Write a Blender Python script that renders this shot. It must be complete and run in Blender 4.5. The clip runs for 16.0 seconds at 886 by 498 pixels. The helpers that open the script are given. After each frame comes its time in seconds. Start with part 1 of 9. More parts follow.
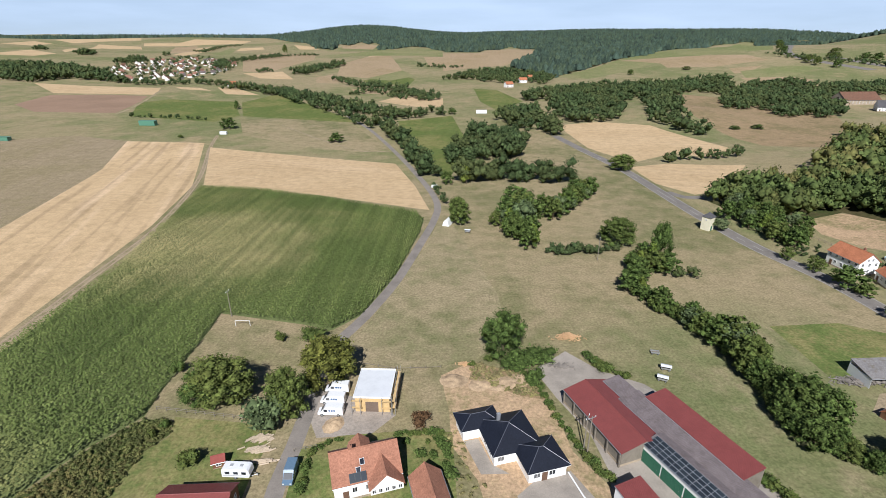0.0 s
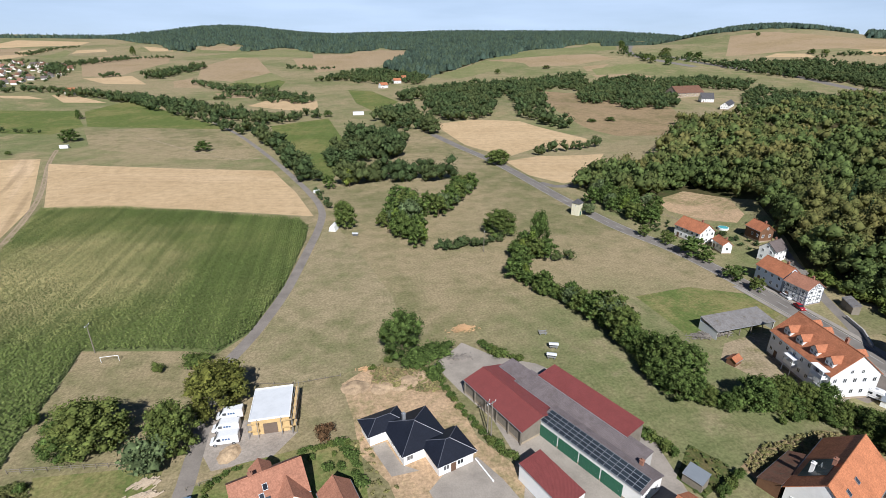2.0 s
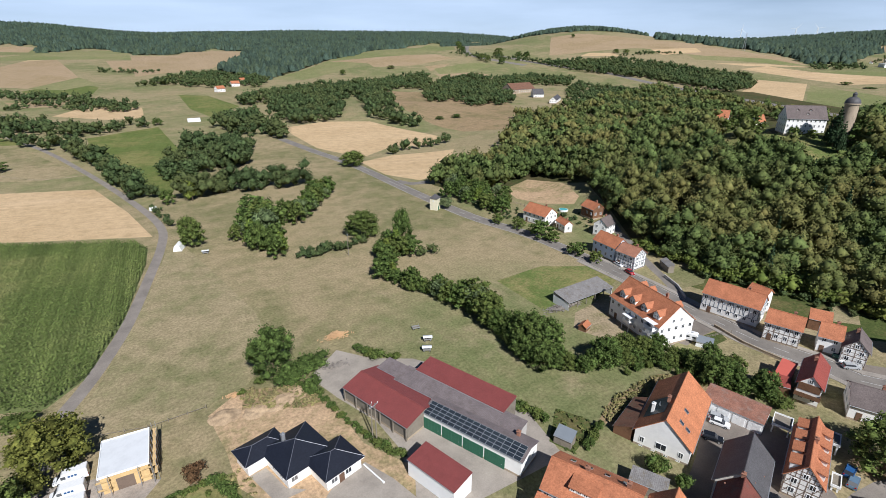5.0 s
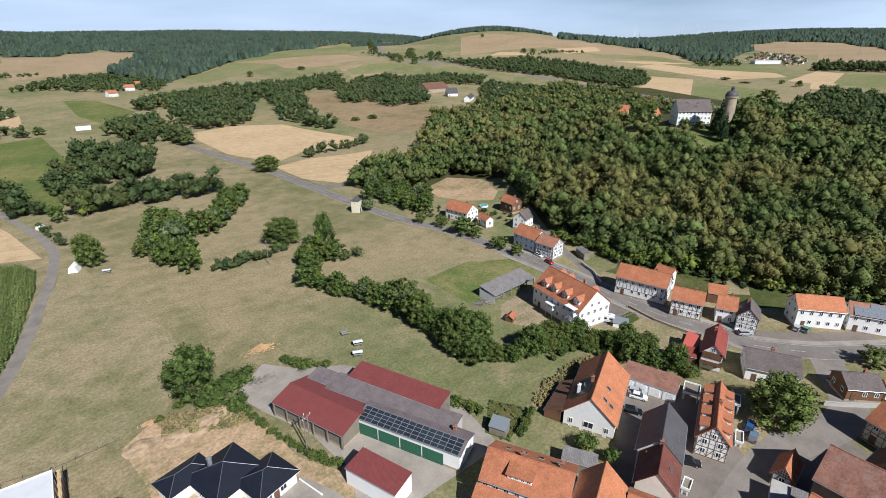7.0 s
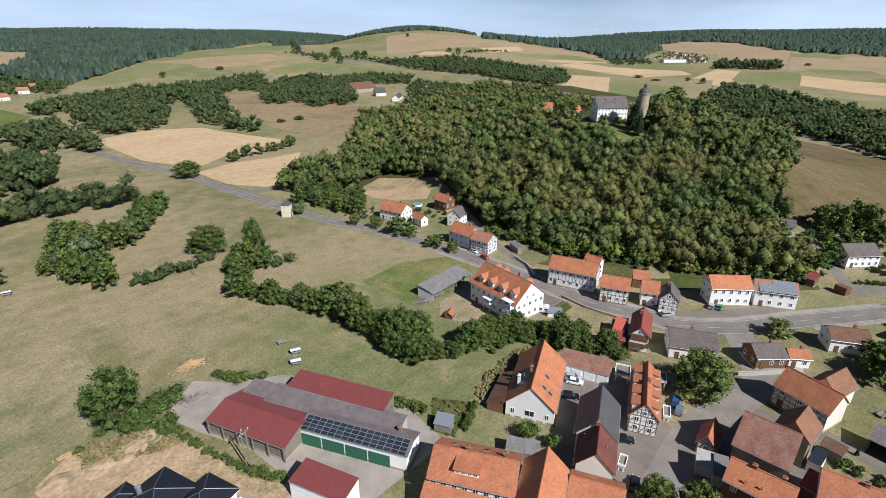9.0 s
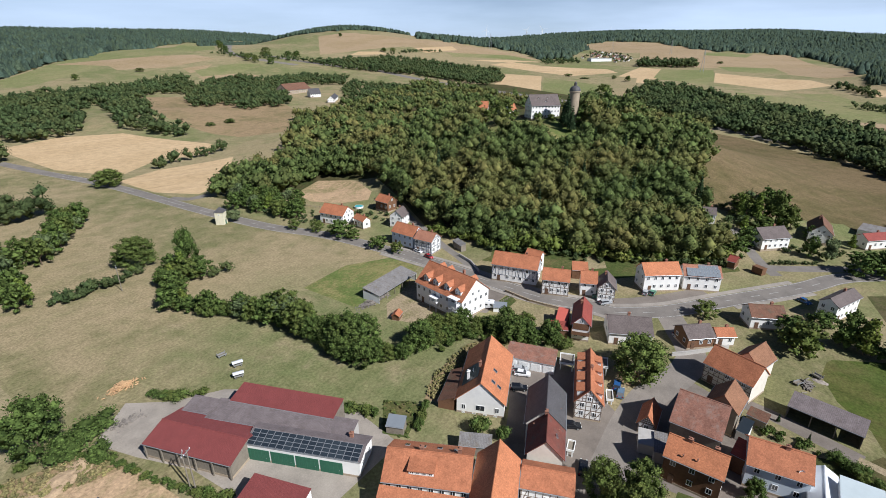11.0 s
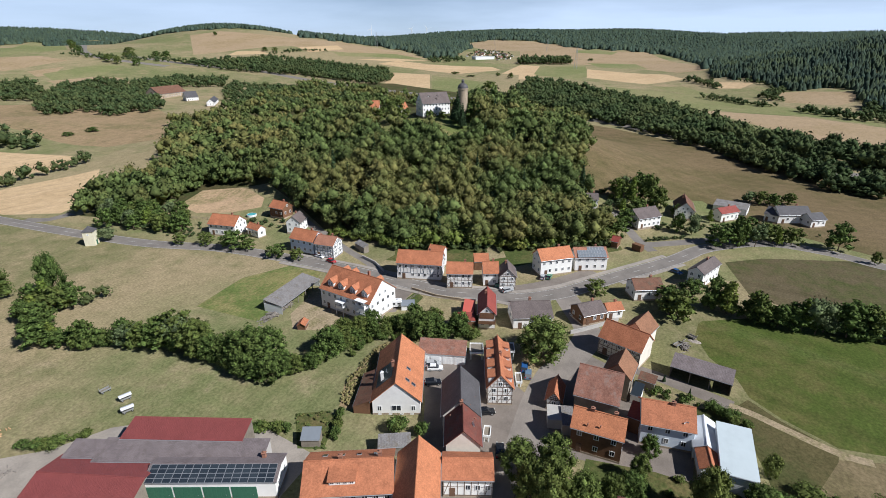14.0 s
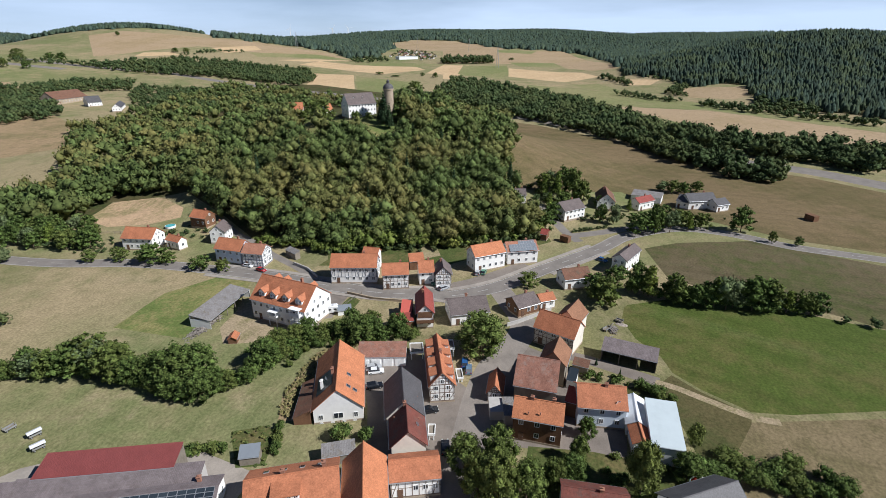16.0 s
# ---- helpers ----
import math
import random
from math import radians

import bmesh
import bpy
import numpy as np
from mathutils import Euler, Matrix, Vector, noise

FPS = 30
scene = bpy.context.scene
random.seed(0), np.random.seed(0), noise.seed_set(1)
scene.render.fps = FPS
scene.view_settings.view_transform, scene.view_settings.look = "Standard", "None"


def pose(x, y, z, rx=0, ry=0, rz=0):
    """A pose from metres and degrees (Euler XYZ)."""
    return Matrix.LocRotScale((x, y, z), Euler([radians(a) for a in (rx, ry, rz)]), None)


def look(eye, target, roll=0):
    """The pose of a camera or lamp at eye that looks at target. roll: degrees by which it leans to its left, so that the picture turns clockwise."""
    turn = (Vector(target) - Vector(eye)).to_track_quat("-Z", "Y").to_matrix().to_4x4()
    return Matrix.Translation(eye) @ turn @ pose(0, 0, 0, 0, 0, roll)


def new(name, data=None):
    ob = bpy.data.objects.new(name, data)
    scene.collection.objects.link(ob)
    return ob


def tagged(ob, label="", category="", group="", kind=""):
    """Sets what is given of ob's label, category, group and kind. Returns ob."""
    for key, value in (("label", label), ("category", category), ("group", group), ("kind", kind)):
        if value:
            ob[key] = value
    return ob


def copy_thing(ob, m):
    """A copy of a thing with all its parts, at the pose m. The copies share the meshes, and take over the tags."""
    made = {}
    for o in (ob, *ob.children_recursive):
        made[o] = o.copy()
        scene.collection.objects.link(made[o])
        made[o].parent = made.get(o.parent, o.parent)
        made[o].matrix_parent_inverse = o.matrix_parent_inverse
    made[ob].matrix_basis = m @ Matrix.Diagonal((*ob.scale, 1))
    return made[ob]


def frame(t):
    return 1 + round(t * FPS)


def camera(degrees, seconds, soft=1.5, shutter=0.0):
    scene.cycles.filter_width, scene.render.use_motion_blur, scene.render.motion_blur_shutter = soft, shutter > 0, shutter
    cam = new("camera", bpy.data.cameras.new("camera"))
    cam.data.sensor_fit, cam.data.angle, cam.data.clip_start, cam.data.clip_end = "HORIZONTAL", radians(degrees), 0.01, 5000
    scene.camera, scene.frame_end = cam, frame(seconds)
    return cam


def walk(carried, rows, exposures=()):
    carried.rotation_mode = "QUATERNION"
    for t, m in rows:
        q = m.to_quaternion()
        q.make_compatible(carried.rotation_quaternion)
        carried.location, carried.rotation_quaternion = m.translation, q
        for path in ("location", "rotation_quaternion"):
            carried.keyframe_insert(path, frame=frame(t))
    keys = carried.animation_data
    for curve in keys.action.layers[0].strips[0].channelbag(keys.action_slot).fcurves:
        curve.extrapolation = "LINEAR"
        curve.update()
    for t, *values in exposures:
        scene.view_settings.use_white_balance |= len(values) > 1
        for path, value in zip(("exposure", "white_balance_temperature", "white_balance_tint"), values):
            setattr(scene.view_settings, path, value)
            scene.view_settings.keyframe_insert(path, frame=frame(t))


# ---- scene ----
# ---- camera ----
cam = camera(83.2, 16.0, 0.8)
PATH = [
    (0.0, pose(0.0, 0.0, 80.0, 67.42, 0.0, 0.00) @ pose(0, 0, 0, 0, 0, 0.09)),
    (0.5, pose(0.0, 0.0, 80.0, 67.44, 0.0, -2.79) @ pose(0, 0, 0, 0, 0, 0.16)),
    (1.0, pose(0.0, 0.0, 80.0, 67.47, 0.0, -6.56) @ pose(0, 0, 0, 0, 0, 0.11)),
    (1.5, pose(0.0, 0.0, 80.0, 67.52, 0.0, -10.13) @ pose(0, 0, 0, 0, 0, 0.10)),
    (2.0, pose(0.0, 0.0, 80.0, 67.53, 0.0, -13.64) @ pose(0, 0, 0, 0, 0, 0.05)),
    (2.5, pose(0.0, 0.0, 80.0, 67.55, 0.0, -16.61) @ pose(0, 0, 0, 0, 0, 0.08)),
    (3.0, pose(0.0, 0.0, 80.0, 67.56, 0.0, -19.62) @ pose(0, 0, 0, 0, 0, 0.08)),
    (3.5, pose(0.0, 0.0, 80.0, 67.56, 0.0, -22.33) @ pose(0, 0, 0, 0, 0, 0.04)),
    (4.0, pose(0.0, 0.0, 80.0, 67.56, 0.0, -25.18) @ pose(0, 0, 0, 0, 0, 0.02)),
    (4.5, pose(0.0, 0.0, 80.0, 67.58, 0.0, -27.77) @ pose(0, 0, 0, 0, 0, 0.09)),
    (7.0, pose(0.0, 0.0, 80.0, 67.59, 0.0, -39.59) @ pose(0, 0, 0, 0, 0, -0.04)),
    (7.5, pose(0.0, 0.0, 80.0, 67.61, 0.0, -41.50) @ pose(0, 0, 0, 0, 0, -0.02)),
    (8.0, pose(0.0, 0.0, 80.0, 67.59, 0.0, -43.58) @ pose(0, 0, 0, 0, 0, -0.00)),
    (8.5, pose(0.0, 0.0, 80.0, 67.56, 0.0, -45.53) @ pose(0, 0, 0, 0, 0, 0.09)),
    (9.0, pose(0.0, 0.0, 80.0, 67.53, 0.0, -47.51) @ pose(0, 0, 0, 0, 0, 0.09)),
    (11.5, pose(0.0, 0.0, 80.0, 67.55, 0.0, -56.35) @ pose(0, 0, 0, 0, 0, -0.00)),
    (12.0, pose(0.0, 0.0, 80.0, 67.56, 0.0, -58.37) @ pose(0, 0, 0, 0, 0, -0.06)),
    (12.5, pose(0.0, 0.0, 80.0, 67.50, 0.0, -60.31) @ pose(0, 0, 0, 0, 0, -0.12)),
    (13.0, pose(0.0, 0.0, 80.0, 67.46, 0.0, -62.41) @ pose(0, 0, 0, 0, 0, -0.08)),
    (13.5, pose(0.0, 0.0, 80.0, 67.43, 0.0, -64.41) @ pose(0, 0, 0, 0, 0, -0.04)),
    (14.0, pose(0.0, 0.0, 80.0, 67.41, 0.0, -66.46) @ pose(0, 0, 0, 0, 0, -0.09)),
    (14.5, pose(0.0, 0.0, 80.0, 67.39, 0.0, -68.28) @ pose(0, 0, 0, 0, 0, -0.08)),
    (15.0, pose(0.0, 0.0, 80.0, 67.40, 0.0, -70.21) @ pose(0, 0, 0, 0, 0, -0.10)),
    (15.5, pose(0.0, 0.0, 80.0, 67.38, 0.0, -72.22) @ pose(0, 0, 0, 0, 0, -0.18)),
    (16.0, pose(0.0, 0.0, 80.0, 67.39, 0.0, -74.60) @ pose(0, 0, 0, 0, 0, -0.19)),
]

walk(cam, PATH, [(0.0, 0.33, 5830.0, 11.0), (16.0, 0.33, 5830.0, 11.0)])

# ---- sky and sun ----
SUN_AZ, SUN_EL = 186.0, 42.0   # degrees clockwise from +y, and above the horizon
world = bpy.data.worlds.new("sky")
scene.world = world
world.use_nodes = True
wn = world.node_tree
sky = wn.nodes.new("ShaderNodeTexSky")
sky.sky_type = "NISHITA"
sky.sun_disc = False
sky.sun_elevation = radians(SUN_EL)
sky.sun_rotation = radians(SUN_AZ)
sky.air_density = 0.8
sky.altitude = 400.0
sky.dust_density = 0.0
sky.ozone_density = 2.0
hue = wn.nodes.new("ShaderNodeMix")
hue.data_type, hue.blend_type = "RGBA", "MULTIPLY"
hue.inputs[0].default_value = 1.0
hue.inputs[7].default_value = (0.92, 0.98, 1.10, 1.0)
wn.links.new(sky.outputs[0], hue.inputs[6])
# a thin veil of summer haze and high cloud, thickest low over the horizon
where = wn.nodes.new("ShaderNodeTexCoord")
flat = wn.nodes.new("ShaderNodeMapping")
flat.inputs["Scale"].default_value = (1.0, 1.0, 7.0)
streaks = wn.nodes.new("ShaderNodeTexNoise")
streaks.inputs["Scale"].default_value, streaks.inputs["Detail"].default_value, streaks.inputs["Roughness"].default_value = 1.6, 6.0, 0.55
split = wn.nodes.new("ShaderNodeSeparateXYZ")
low = wn.nodes.new("ShaderNodeMapRange")
low.interpolation_type = "SMOOTHSTEP"
for k, v in ((1, 0.34), (2, -0.02), (3, 0.0), (4, 0.88)):
    low.inputs[k].default_value = v
thick = wn.nodes.new("ShaderNodeMapRange")
for k, v in ((1, 0.32), (2, 0.68), (3, 0.55), (4, 1.22)):
    thick.inputs[k].default_value = v
amount = wn.nodes.new("ShaderNodeMath")
amount.operation = "MULTIPLY"
amount.use_clamp = True
veil = wn.nodes.new("ShaderNodeMix")
veil.data_type = "RGBA"
veil.inputs[7].default_value = (14.6, 17.2, 20.5, 1.0)
wn.links.new(where.outputs["Generated"], flat.inputs[0])
wn.links.new(flat.outputs[0], streaks.inputs["Vector"])
wn.links.new(where.outputs["Generated"], split.inputs[0])
wn.links.new(split.outputs[2], low.inputs[0])
wn.links.new(streaks.outputs["Fac"], thick.inputs[0])
wn.links.new(low.outputs[0], amount.inputs[0])
wn.links.new(thick.outputs[0], amount.inputs[1])
wn.links.new(amount.outputs[0], veil.inputs[0])
wn.links.new(hue.outputs[2], veil.inputs[6])
wn.links.new(veil.outputs[2], wn.nodes["Background"].inputs[0])
wn.nodes["Background"].inputs[1].default_value = 0.037
lamp = bpy.data.lights.new("sun", "SUN")
lamp.energy, lamp.angle, lamp.color = 5.0, radians(0.53), (1.0, 0.95, 0.87)
sun = new("sun", lamp)
sd = Vector((math.sin(radians(SUN_AZ)) * math.cos(radians(SUN_EL)), math.cos(radians(SUN_AZ)) * math.cos(radians(SUN_EL)), math.sin(radians(SUN_EL))))
sun.matrix_world = look(sd * 500, (0, 0, 0))

# ---- materials ----
def socket(n, key):
    return n.inputs[key]


class Mat:
    """A small builder of node materials."""

    def __init__(self, name, rough=0.85, metal=0.0, spec=0.3):
        self.m = bpy.data.materials.new(name)
        self.m.use_nodes = True
        self.t = self.m.node_tree
        self.b = self.t.nodes["Principled BSDF"]
        self.b.inputs["Roughness"].default_value = rough
        self.b.inputs["Metallic"].default_value = metal
        self.b.inputs["Specular IOR Level"].default_value = spec
        self.co = self.t.nodes.new("ShaderNodeTexCoord").outputs["Object"]

    def node(self, kind, **ins):
        n = self.t.nodes.new(kind)
        for k, v in ins.items():
            self.put(n.inputs[k.replace("_", " ")], v)
        return n

    def put(self, s, v):
        if hasattr(v, "is_output"):
            self.t.links.new(v, s)
        else:
            s.default_value = v

    def world(self):
        self.co = self.t.nodes.new("ShaderNodeNewGeometry").outputs["Position"]

    def scaled(self, sx, sy, sz, turn=0.0):
        n = self.t.nodes.new("ShaderNodeMapping")
        n.inputs["Scale"].default_value = (sx, sy, sz)
        r = self.t.nodes.new("ShaderNodeMapping")
        r.inputs["Rotation"].default_value = (0, 0, radians(turn))
        self.t.links.new(self.co, r.inputs[0])
        self.t.links.new(r.outputs[0], n.inputs[0])
        return n.outputs[0]

    def noise(self, scale, detail=4.0, rough=0.6, co=None, distort=0.0):
        n = self.t.nodes.new("ShaderNodeTexNoise")
        self.t.links.new(co or self.co, n.inputs["Vector"])
        n.inputs["Scale"].default_value = scale
        n.inputs["Detail"].default_value = detail
        n.inputs["Roughness"].default_value = rough
        n.inputs["Distortion"].default_value = distort
        return n.outputs["Fac"]

    def wave(self, scale, co=None, distort=0.0, detail=2.0):
        n = self.t.nodes.new("ShaderNodeTexWave")
        self.t.links.new(co or self.co, n.inputs["Vector"])
        n.inputs["Scale"].default_value = scale
        n.inputs["Distortion"].default_value = distort
        n.inputs["Detail"].default_value = detail
        return n.outputs["Fac"]

    def ramp(self, fac, stops):
        n = self.t.nodes.new("ShaderNodeValToRGB")
        e = n.color_ramp.elements
        while len(e) < len(stops):
            e.new(0.5)
        for i, (p, c) in enumerate(stops):
            e[i].position = p
            e[i].color = (*c, 1) if len(c) == 3 else c
        self.t.links.new(fac, n.inputs[0])
        return n.outputs[0]

    def step(self, fac, lo, hi):
        n = self.t.nodes.new("ShaderNodeMapRange")
        n.interpolation_type = "SMOOTHSTEP"
        self.put(n.inputs[0], fac)
        n.inputs[1].default_value, n.inputs[2].default_value = lo, hi
        return n.outputs[0]

    def mix(self, fac, a, b, mode="MIX"):
        n = self.t.nodes.new("ShaderNodeMix")
        n.data_type = "RGBA"
        n.blend_type = mode
        for s, v in ((n.inputs[0], fac), (n.inputs[6], a), (n.inputs[7], b)):
            if isinstance(v, tuple) and len(v) == 3:
                v = (*v, 1)
            self.put(s, v)
        return n.outputs[2]

    def math(self, op, a, b):
        n = self.t.nodes.new("ShaderNodeMath")
        n.operation = op
        self.put(n.inputs[0], a)
        self.put(n.inputs[1], b)
        return n.outputs[0]

    def island(self):
        return self.t.nodes.new("ShaderNodeNewGeometry").outputs["Random Per Island"]

    def random(self):
        return self.t.nodes.new("ShaderNodeObjectInfo").outputs["Random"]

    def attribute(self, name):
        n = self.t.nodes.new("ShaderNodeAttribute")
        n.attribute_name = name
        return n.outputs["Fac"]

    def hue(self, col, h=0.5, s=1.0, v=1.0):
        n = self.t.nodes.new("ShaderNodeHueSaturation")
        self.put(n.inputs["Color"], col)
        self.put(n.inputs["Hue"], h)
        self.put(n.inputs["Saturation"], s)
        self.put(n.inputs["Value"], v)
        return n.outputs[0]

    def bump(self, fac, strength=0.4, dist=0.05):
        n = self.t.nodes.new("ShaderNodeBump")
        n.inputs["Strength"].default_value = strength
        n.inputs["Distance"].default_value = dist
        self.t.links.new(fac, n.inputs["Height"])
        self.t.links.new(n.outputs[0], self.b.inputs["Normal"])

    def colour(self, c):
        if isinstance(c, tuple) and len(c) == 3:
            c = (*c, 1)
        self.put(self.b.inputs["Base Color"], c)
        return self


def dim(c, k):
    return tuple(v * k for v in c)


def paint_mat(name, c, rough=0.7, metal=0.0, spec=0.3, grain=1.5, vary=0.25, bump=0.1):
    """Plain paint, plaster or metal with stains at two scales."""
    m = Mat(name, rough, metal, spec)
    a = m.noise(grain, 5.0, 0.65)
    b = m.noise(grain * 0.17, 3.0, 0.5)
    k = m.math("MULTIPLY", m.math("ADD", a, b), 0.5)
    m.colour(m.ramp(k, [(0.3, dim(c, 1 - vary)), (0.5, c), (0.7, dim(c, 1 + vary * 0.5))]))
    if bump:
        m.bump(a, bump, 0.02)
    return m.m


def grass_mat(name, dry, green, tint=0.5, scale=0.012, lines=0.0, turn=0.0, spacing=0.5, bare=None, lush=None, grain=1.0):
    """Meadow: parched and green patches, tufts, wheel and mowing lines and worn spots, laid out in metres; lush: x, y, reach and colour of a greener part."""
    m = Mat(name, 0.95, 0.0, 0.1)
    m.world()
    big = m.noise(scale, 5.0, 0.55)
    mid = m.noise(scale * 9, 6.0, 0.65)
    fine = m.noise(1.3, 4.0, 0.7)
    blend = m.math("ADD", m.math("MULTIPLY", big, 0.6), m.math("MULTIPLY", mid, 0.4))
    col = m.mix(m.step(blend, 0.60 - 0.34 * tint, 0.80 - 0.34 * tint), (*dry, 1), (*green, 1))
    if lush:
        x, y, reach, c = lush
        far = m.node("ShaderNodeVectorMath")
        far.operation = "DISTANCE"
        m.put(far.inputs[0], m.co)
        m.put(far.inputs[1], (x, y, 0.0))
        near = m.step(m.math("ADD", far.outputs["Value"], m.math("MULTIPLY", big, reach * 0.9)), reach * 1.45, reach * 0.75)
        col = m.mix(m.math("MULTIPLY", near, m.ramp(mid, [(0.3, (0.45, 0.45, 0.45)), (0.65, (0.95, 0.95, 0.95))])), col, (*c, 1))
    if bare:
        col = m.mix(m.math("MULTIPLY", m.step(m.noise(scale * 4, 6.0, 0.7), 0.53, 0.70), 0.6), col, (*bare, 1))
    if lines:
        a = m.noise(1.0, 2.0, 0.5, m.scaled(0.9 / spacing, 0.008, 0.0, turn))
        b = m.noise(1.0, 3.0, 0.6, m.scaled(0.28 / spacing, 0.004, 0.0, turn))
        col = m.mix(m.math("MULTIPLY", m.step(a, 0.50, 0.68), lines), col, m.hue(col, 0.5, 1.0, 0.72))
        col = m.mix(m.math("MULTIPLY", m.step(b, 0.52, 0.66), lines * 0.8), col, m.hue(col, 0.495, 0.9, 1.25))
    tufts = m.noise(0.22, 6.0, 0.75)
    col = m.mix(1.0, col, m.ramp(tufts, [(0.3, (0.78, 0.80, 0.75)), (0.5, (1.0, 1.0, 1.0)), (0.7, (1.14, 1.14, 1.13))]), "MULTIPLY")
    col = m.mix(1.0, col, m.ramp(fine, [(0.3, (1 - 0.36 * grain, 1 - 0.36 * grain, 1 - 0.38 * grain)), (0.7, (1 + 0.3 * grain, 1 + 0.3 * grain, 1 + 0.28 * grain))]), "MULTIPLY")
    m.colour(col)
    m.bump(fine, 0.5 * grain, 0.2)
    return m.m


def soil_mat(name, c, scale=0.05, vary=0.35):
    m = Mat(name, 0.95, 0.0, 0.1)
    m.world()
    a = m.noise(scale, 6.0, 0.65)
    f = m.noise(1.6, 6.0, 0.75)
    col = m.ramp(a, [(0.28, dim(c, 1 - vary)), (0.52, c), (0.75, dim(c, 1 + vary * 0.6))])
    col = m.mix(1.0, col, m.ramp(f, [(0.3, (0.7, 0.7, 0.7)), (0.7, (1.2, 1.2, 1.2))]), "MULTIPLY")
    m.colour(col)
    m.bump(f, 0.6, 0.15)
    return m.m


def asphalt_mat(name, c):
    m = Mat(name, 0.85, 0.0, 0.35)
    m.world()
    a = m.noise(0.16, 6.0, 0.7)
    f = m.noise(3.0, 4.0, 0.7)
    col = m.ramp(a, [(0.3, dim(c, 0.75)), (0.5, c), (0.72, dim(c, 1.22))])
    col = m.mix(1.0, col, m.ramp(f, [(0.3, (0.85, 0.85, 0.85)), (0.7, (1.1, 1.1, 1.1))]), "MULTIPLY")
    m.colour(col)
    m.bump(f, 0.3, 0.01)
    return m.m


def leaf_mat(name, c, warm, joined=False, spread=0.5):
    """Foliage: each clump its own shade, each tree its own tint."""
    m = Mat(name, 0.85, 0.0, 0.08)
    isl = m.island()
    lo, hi = (0.6, 1.45) if joined else (0.45, 1.65)
    col = m.ramp(isl, [(0.0, dim(c, lo)), (0.5, c), (1.0, dim(c, hi))])
    t = m.attribute("tint") if joined else m.random()
    col = m.mix(m.math("MULTIPLY", m.step(t, 0.35, 1.0), spread), col, (*warm, 1))
    col = m.mix(1.0, col, m.ramp(m.noise(0.4 if joined else 8.0, 3.0, 0.6), [(0.32, (0.55, 0.6, 0.6)), (0.68, (1.4, 1.35, 1.3))]), "MULTIPLY")
    m.colour(col)
    m.b.inputs["Subsurface Weight"].default_value = 0.0
    return m.m


def roof_mat(name, c, course=0.34, vary=0.35, rough=0.8, moss=None, seam=False):
    """Tiles in courses (or standing seams) with weathering; object space, x along the ridge."""
    m = Mat(name, rough, 0.0, 0.3)
    w1 = m.wave(1.0, m.scaled(0.0, 0.0, 3.1416 / course / 9.87 * 2.0), 0.0)
    w2 = m.wave(1.0, m.scaled(3.1416 / (course * 0.75) / 9.87 * 2.0, 0.0, 0.0), 0.0)
    a = m.noise(0.45, 6.0, 0.7)
    b = m.noise(3.2, 4.0, 0.8)
    col = m.ramp(a, [(0.25, dim(c, 1 - vary)), (0.5, c), (0.78, dim(c, 1 + vary * 0.8))])
    col = m.mix(1.0, col, m.ramp(b, [(0.3, (0.9, 0.9, 0.9)), (0.7, (1.08, 1.08, 1.08))] if seam else [(0.3, (0.66, 0.64, 0.63)), (0.7, (1.3, 1.32, 1.34))]), "MULTIPLY")
    if moss:
        col = m.mix(m.math("MULTIPLY", m.step(m.noise(0.6, 6.0, 0.75), 0.5, 0.66), 0.75), col, (*moss, 1))
    k = w2 if seam else m.math("ADD", m.math("MULTIPLY", w1, 0.75), m.math("MULTIPLY", w2, 0.25))
    col = m.mix(1.0, col, m.ramp(k, [(0.0, (0.78, 0.78, 0.78)), (0.5, (1.05, 1.05, 1.05))]), "MULTIPLY")
    m.colour(col)
    m.bump(k, 0.5, 0.04)
    return m.m


M_DRY = grass_mat("dry_meadow", (0.315, 0.250, 0.148), (0.168, 0.163, 0.074), 0.55, 0.011, 0.0, 20.0, 7.0, (0.335, 0.265, 0.167), (80.0, 88.0, 70.0, (0.158, 0.174, 0.073)))
M_PARCHED = grass_mat("parched_meadow", (0.312, 0.252, 0.152), (0.176, 0.173, 0.08), 0.5, 0.014)
M_FAR = grass_mat("far_grass", (0.295, 0.24, 0.138), (0.165, 0.178, 0.074), 0.55, 0.005, 0.0, 0, 5, (0.38, 0.28, 0.17))
M_GREEN = grass_mat("green_meadow", (0.20, 0.19, 0.07), (0.115, 0.145, 0.04), 0.7, 0.02, 0.2, 10.0, 3.0)
M_LAWN = grass_mat("lawn", (0.24, 0.21, 0.09), (0.12, 0.155, 0.045), 0.6, 0.05)
M_STUBBLE = grass_mat("stubble", (0.53, 0.38, 0.22), (0.47, 0.335, 0.19), 0.5, 0.02, 0.75, -16.0, 4.5, grain=0.5)
M_STUBBLE2 = grass_mat("pale_stubble", (0.52, 0.375, 0.22), (0.47, 0.335, 0.19), 0.5, 0.02, 0.3, 106.0, 2.2, grain=0.5)
M_HARROW = grass_mat("harrowed_soil", (0.30, 0.235, 0.15), (0.26, 0.21, 0.12), 0.5, 0.02, 0.25, -14.0, 1.5)
M_BROWN = soil_mat("brown_field", (0.30, 0.20, 0.135), 0.012, 0.2)
M_SAND = grass_mat("bare_earth", (0.46, 0.32, 0.20), (0.24, 0.205, 0.10), 0.48, 0.05, 0.0, 0, 5, (0.54, 0.37, 0.23))
M_GRAVEL = soil_mat("gravel", (0.36, 0.31, 0.26), 0.12, 0.3)
M_ROAD = asphalt_mat("asphalt", (0.20, 0.178, 0.155))
M_LANE = asphalt_mat("lane_asphalt", (0.235, 0.205, 0.175))
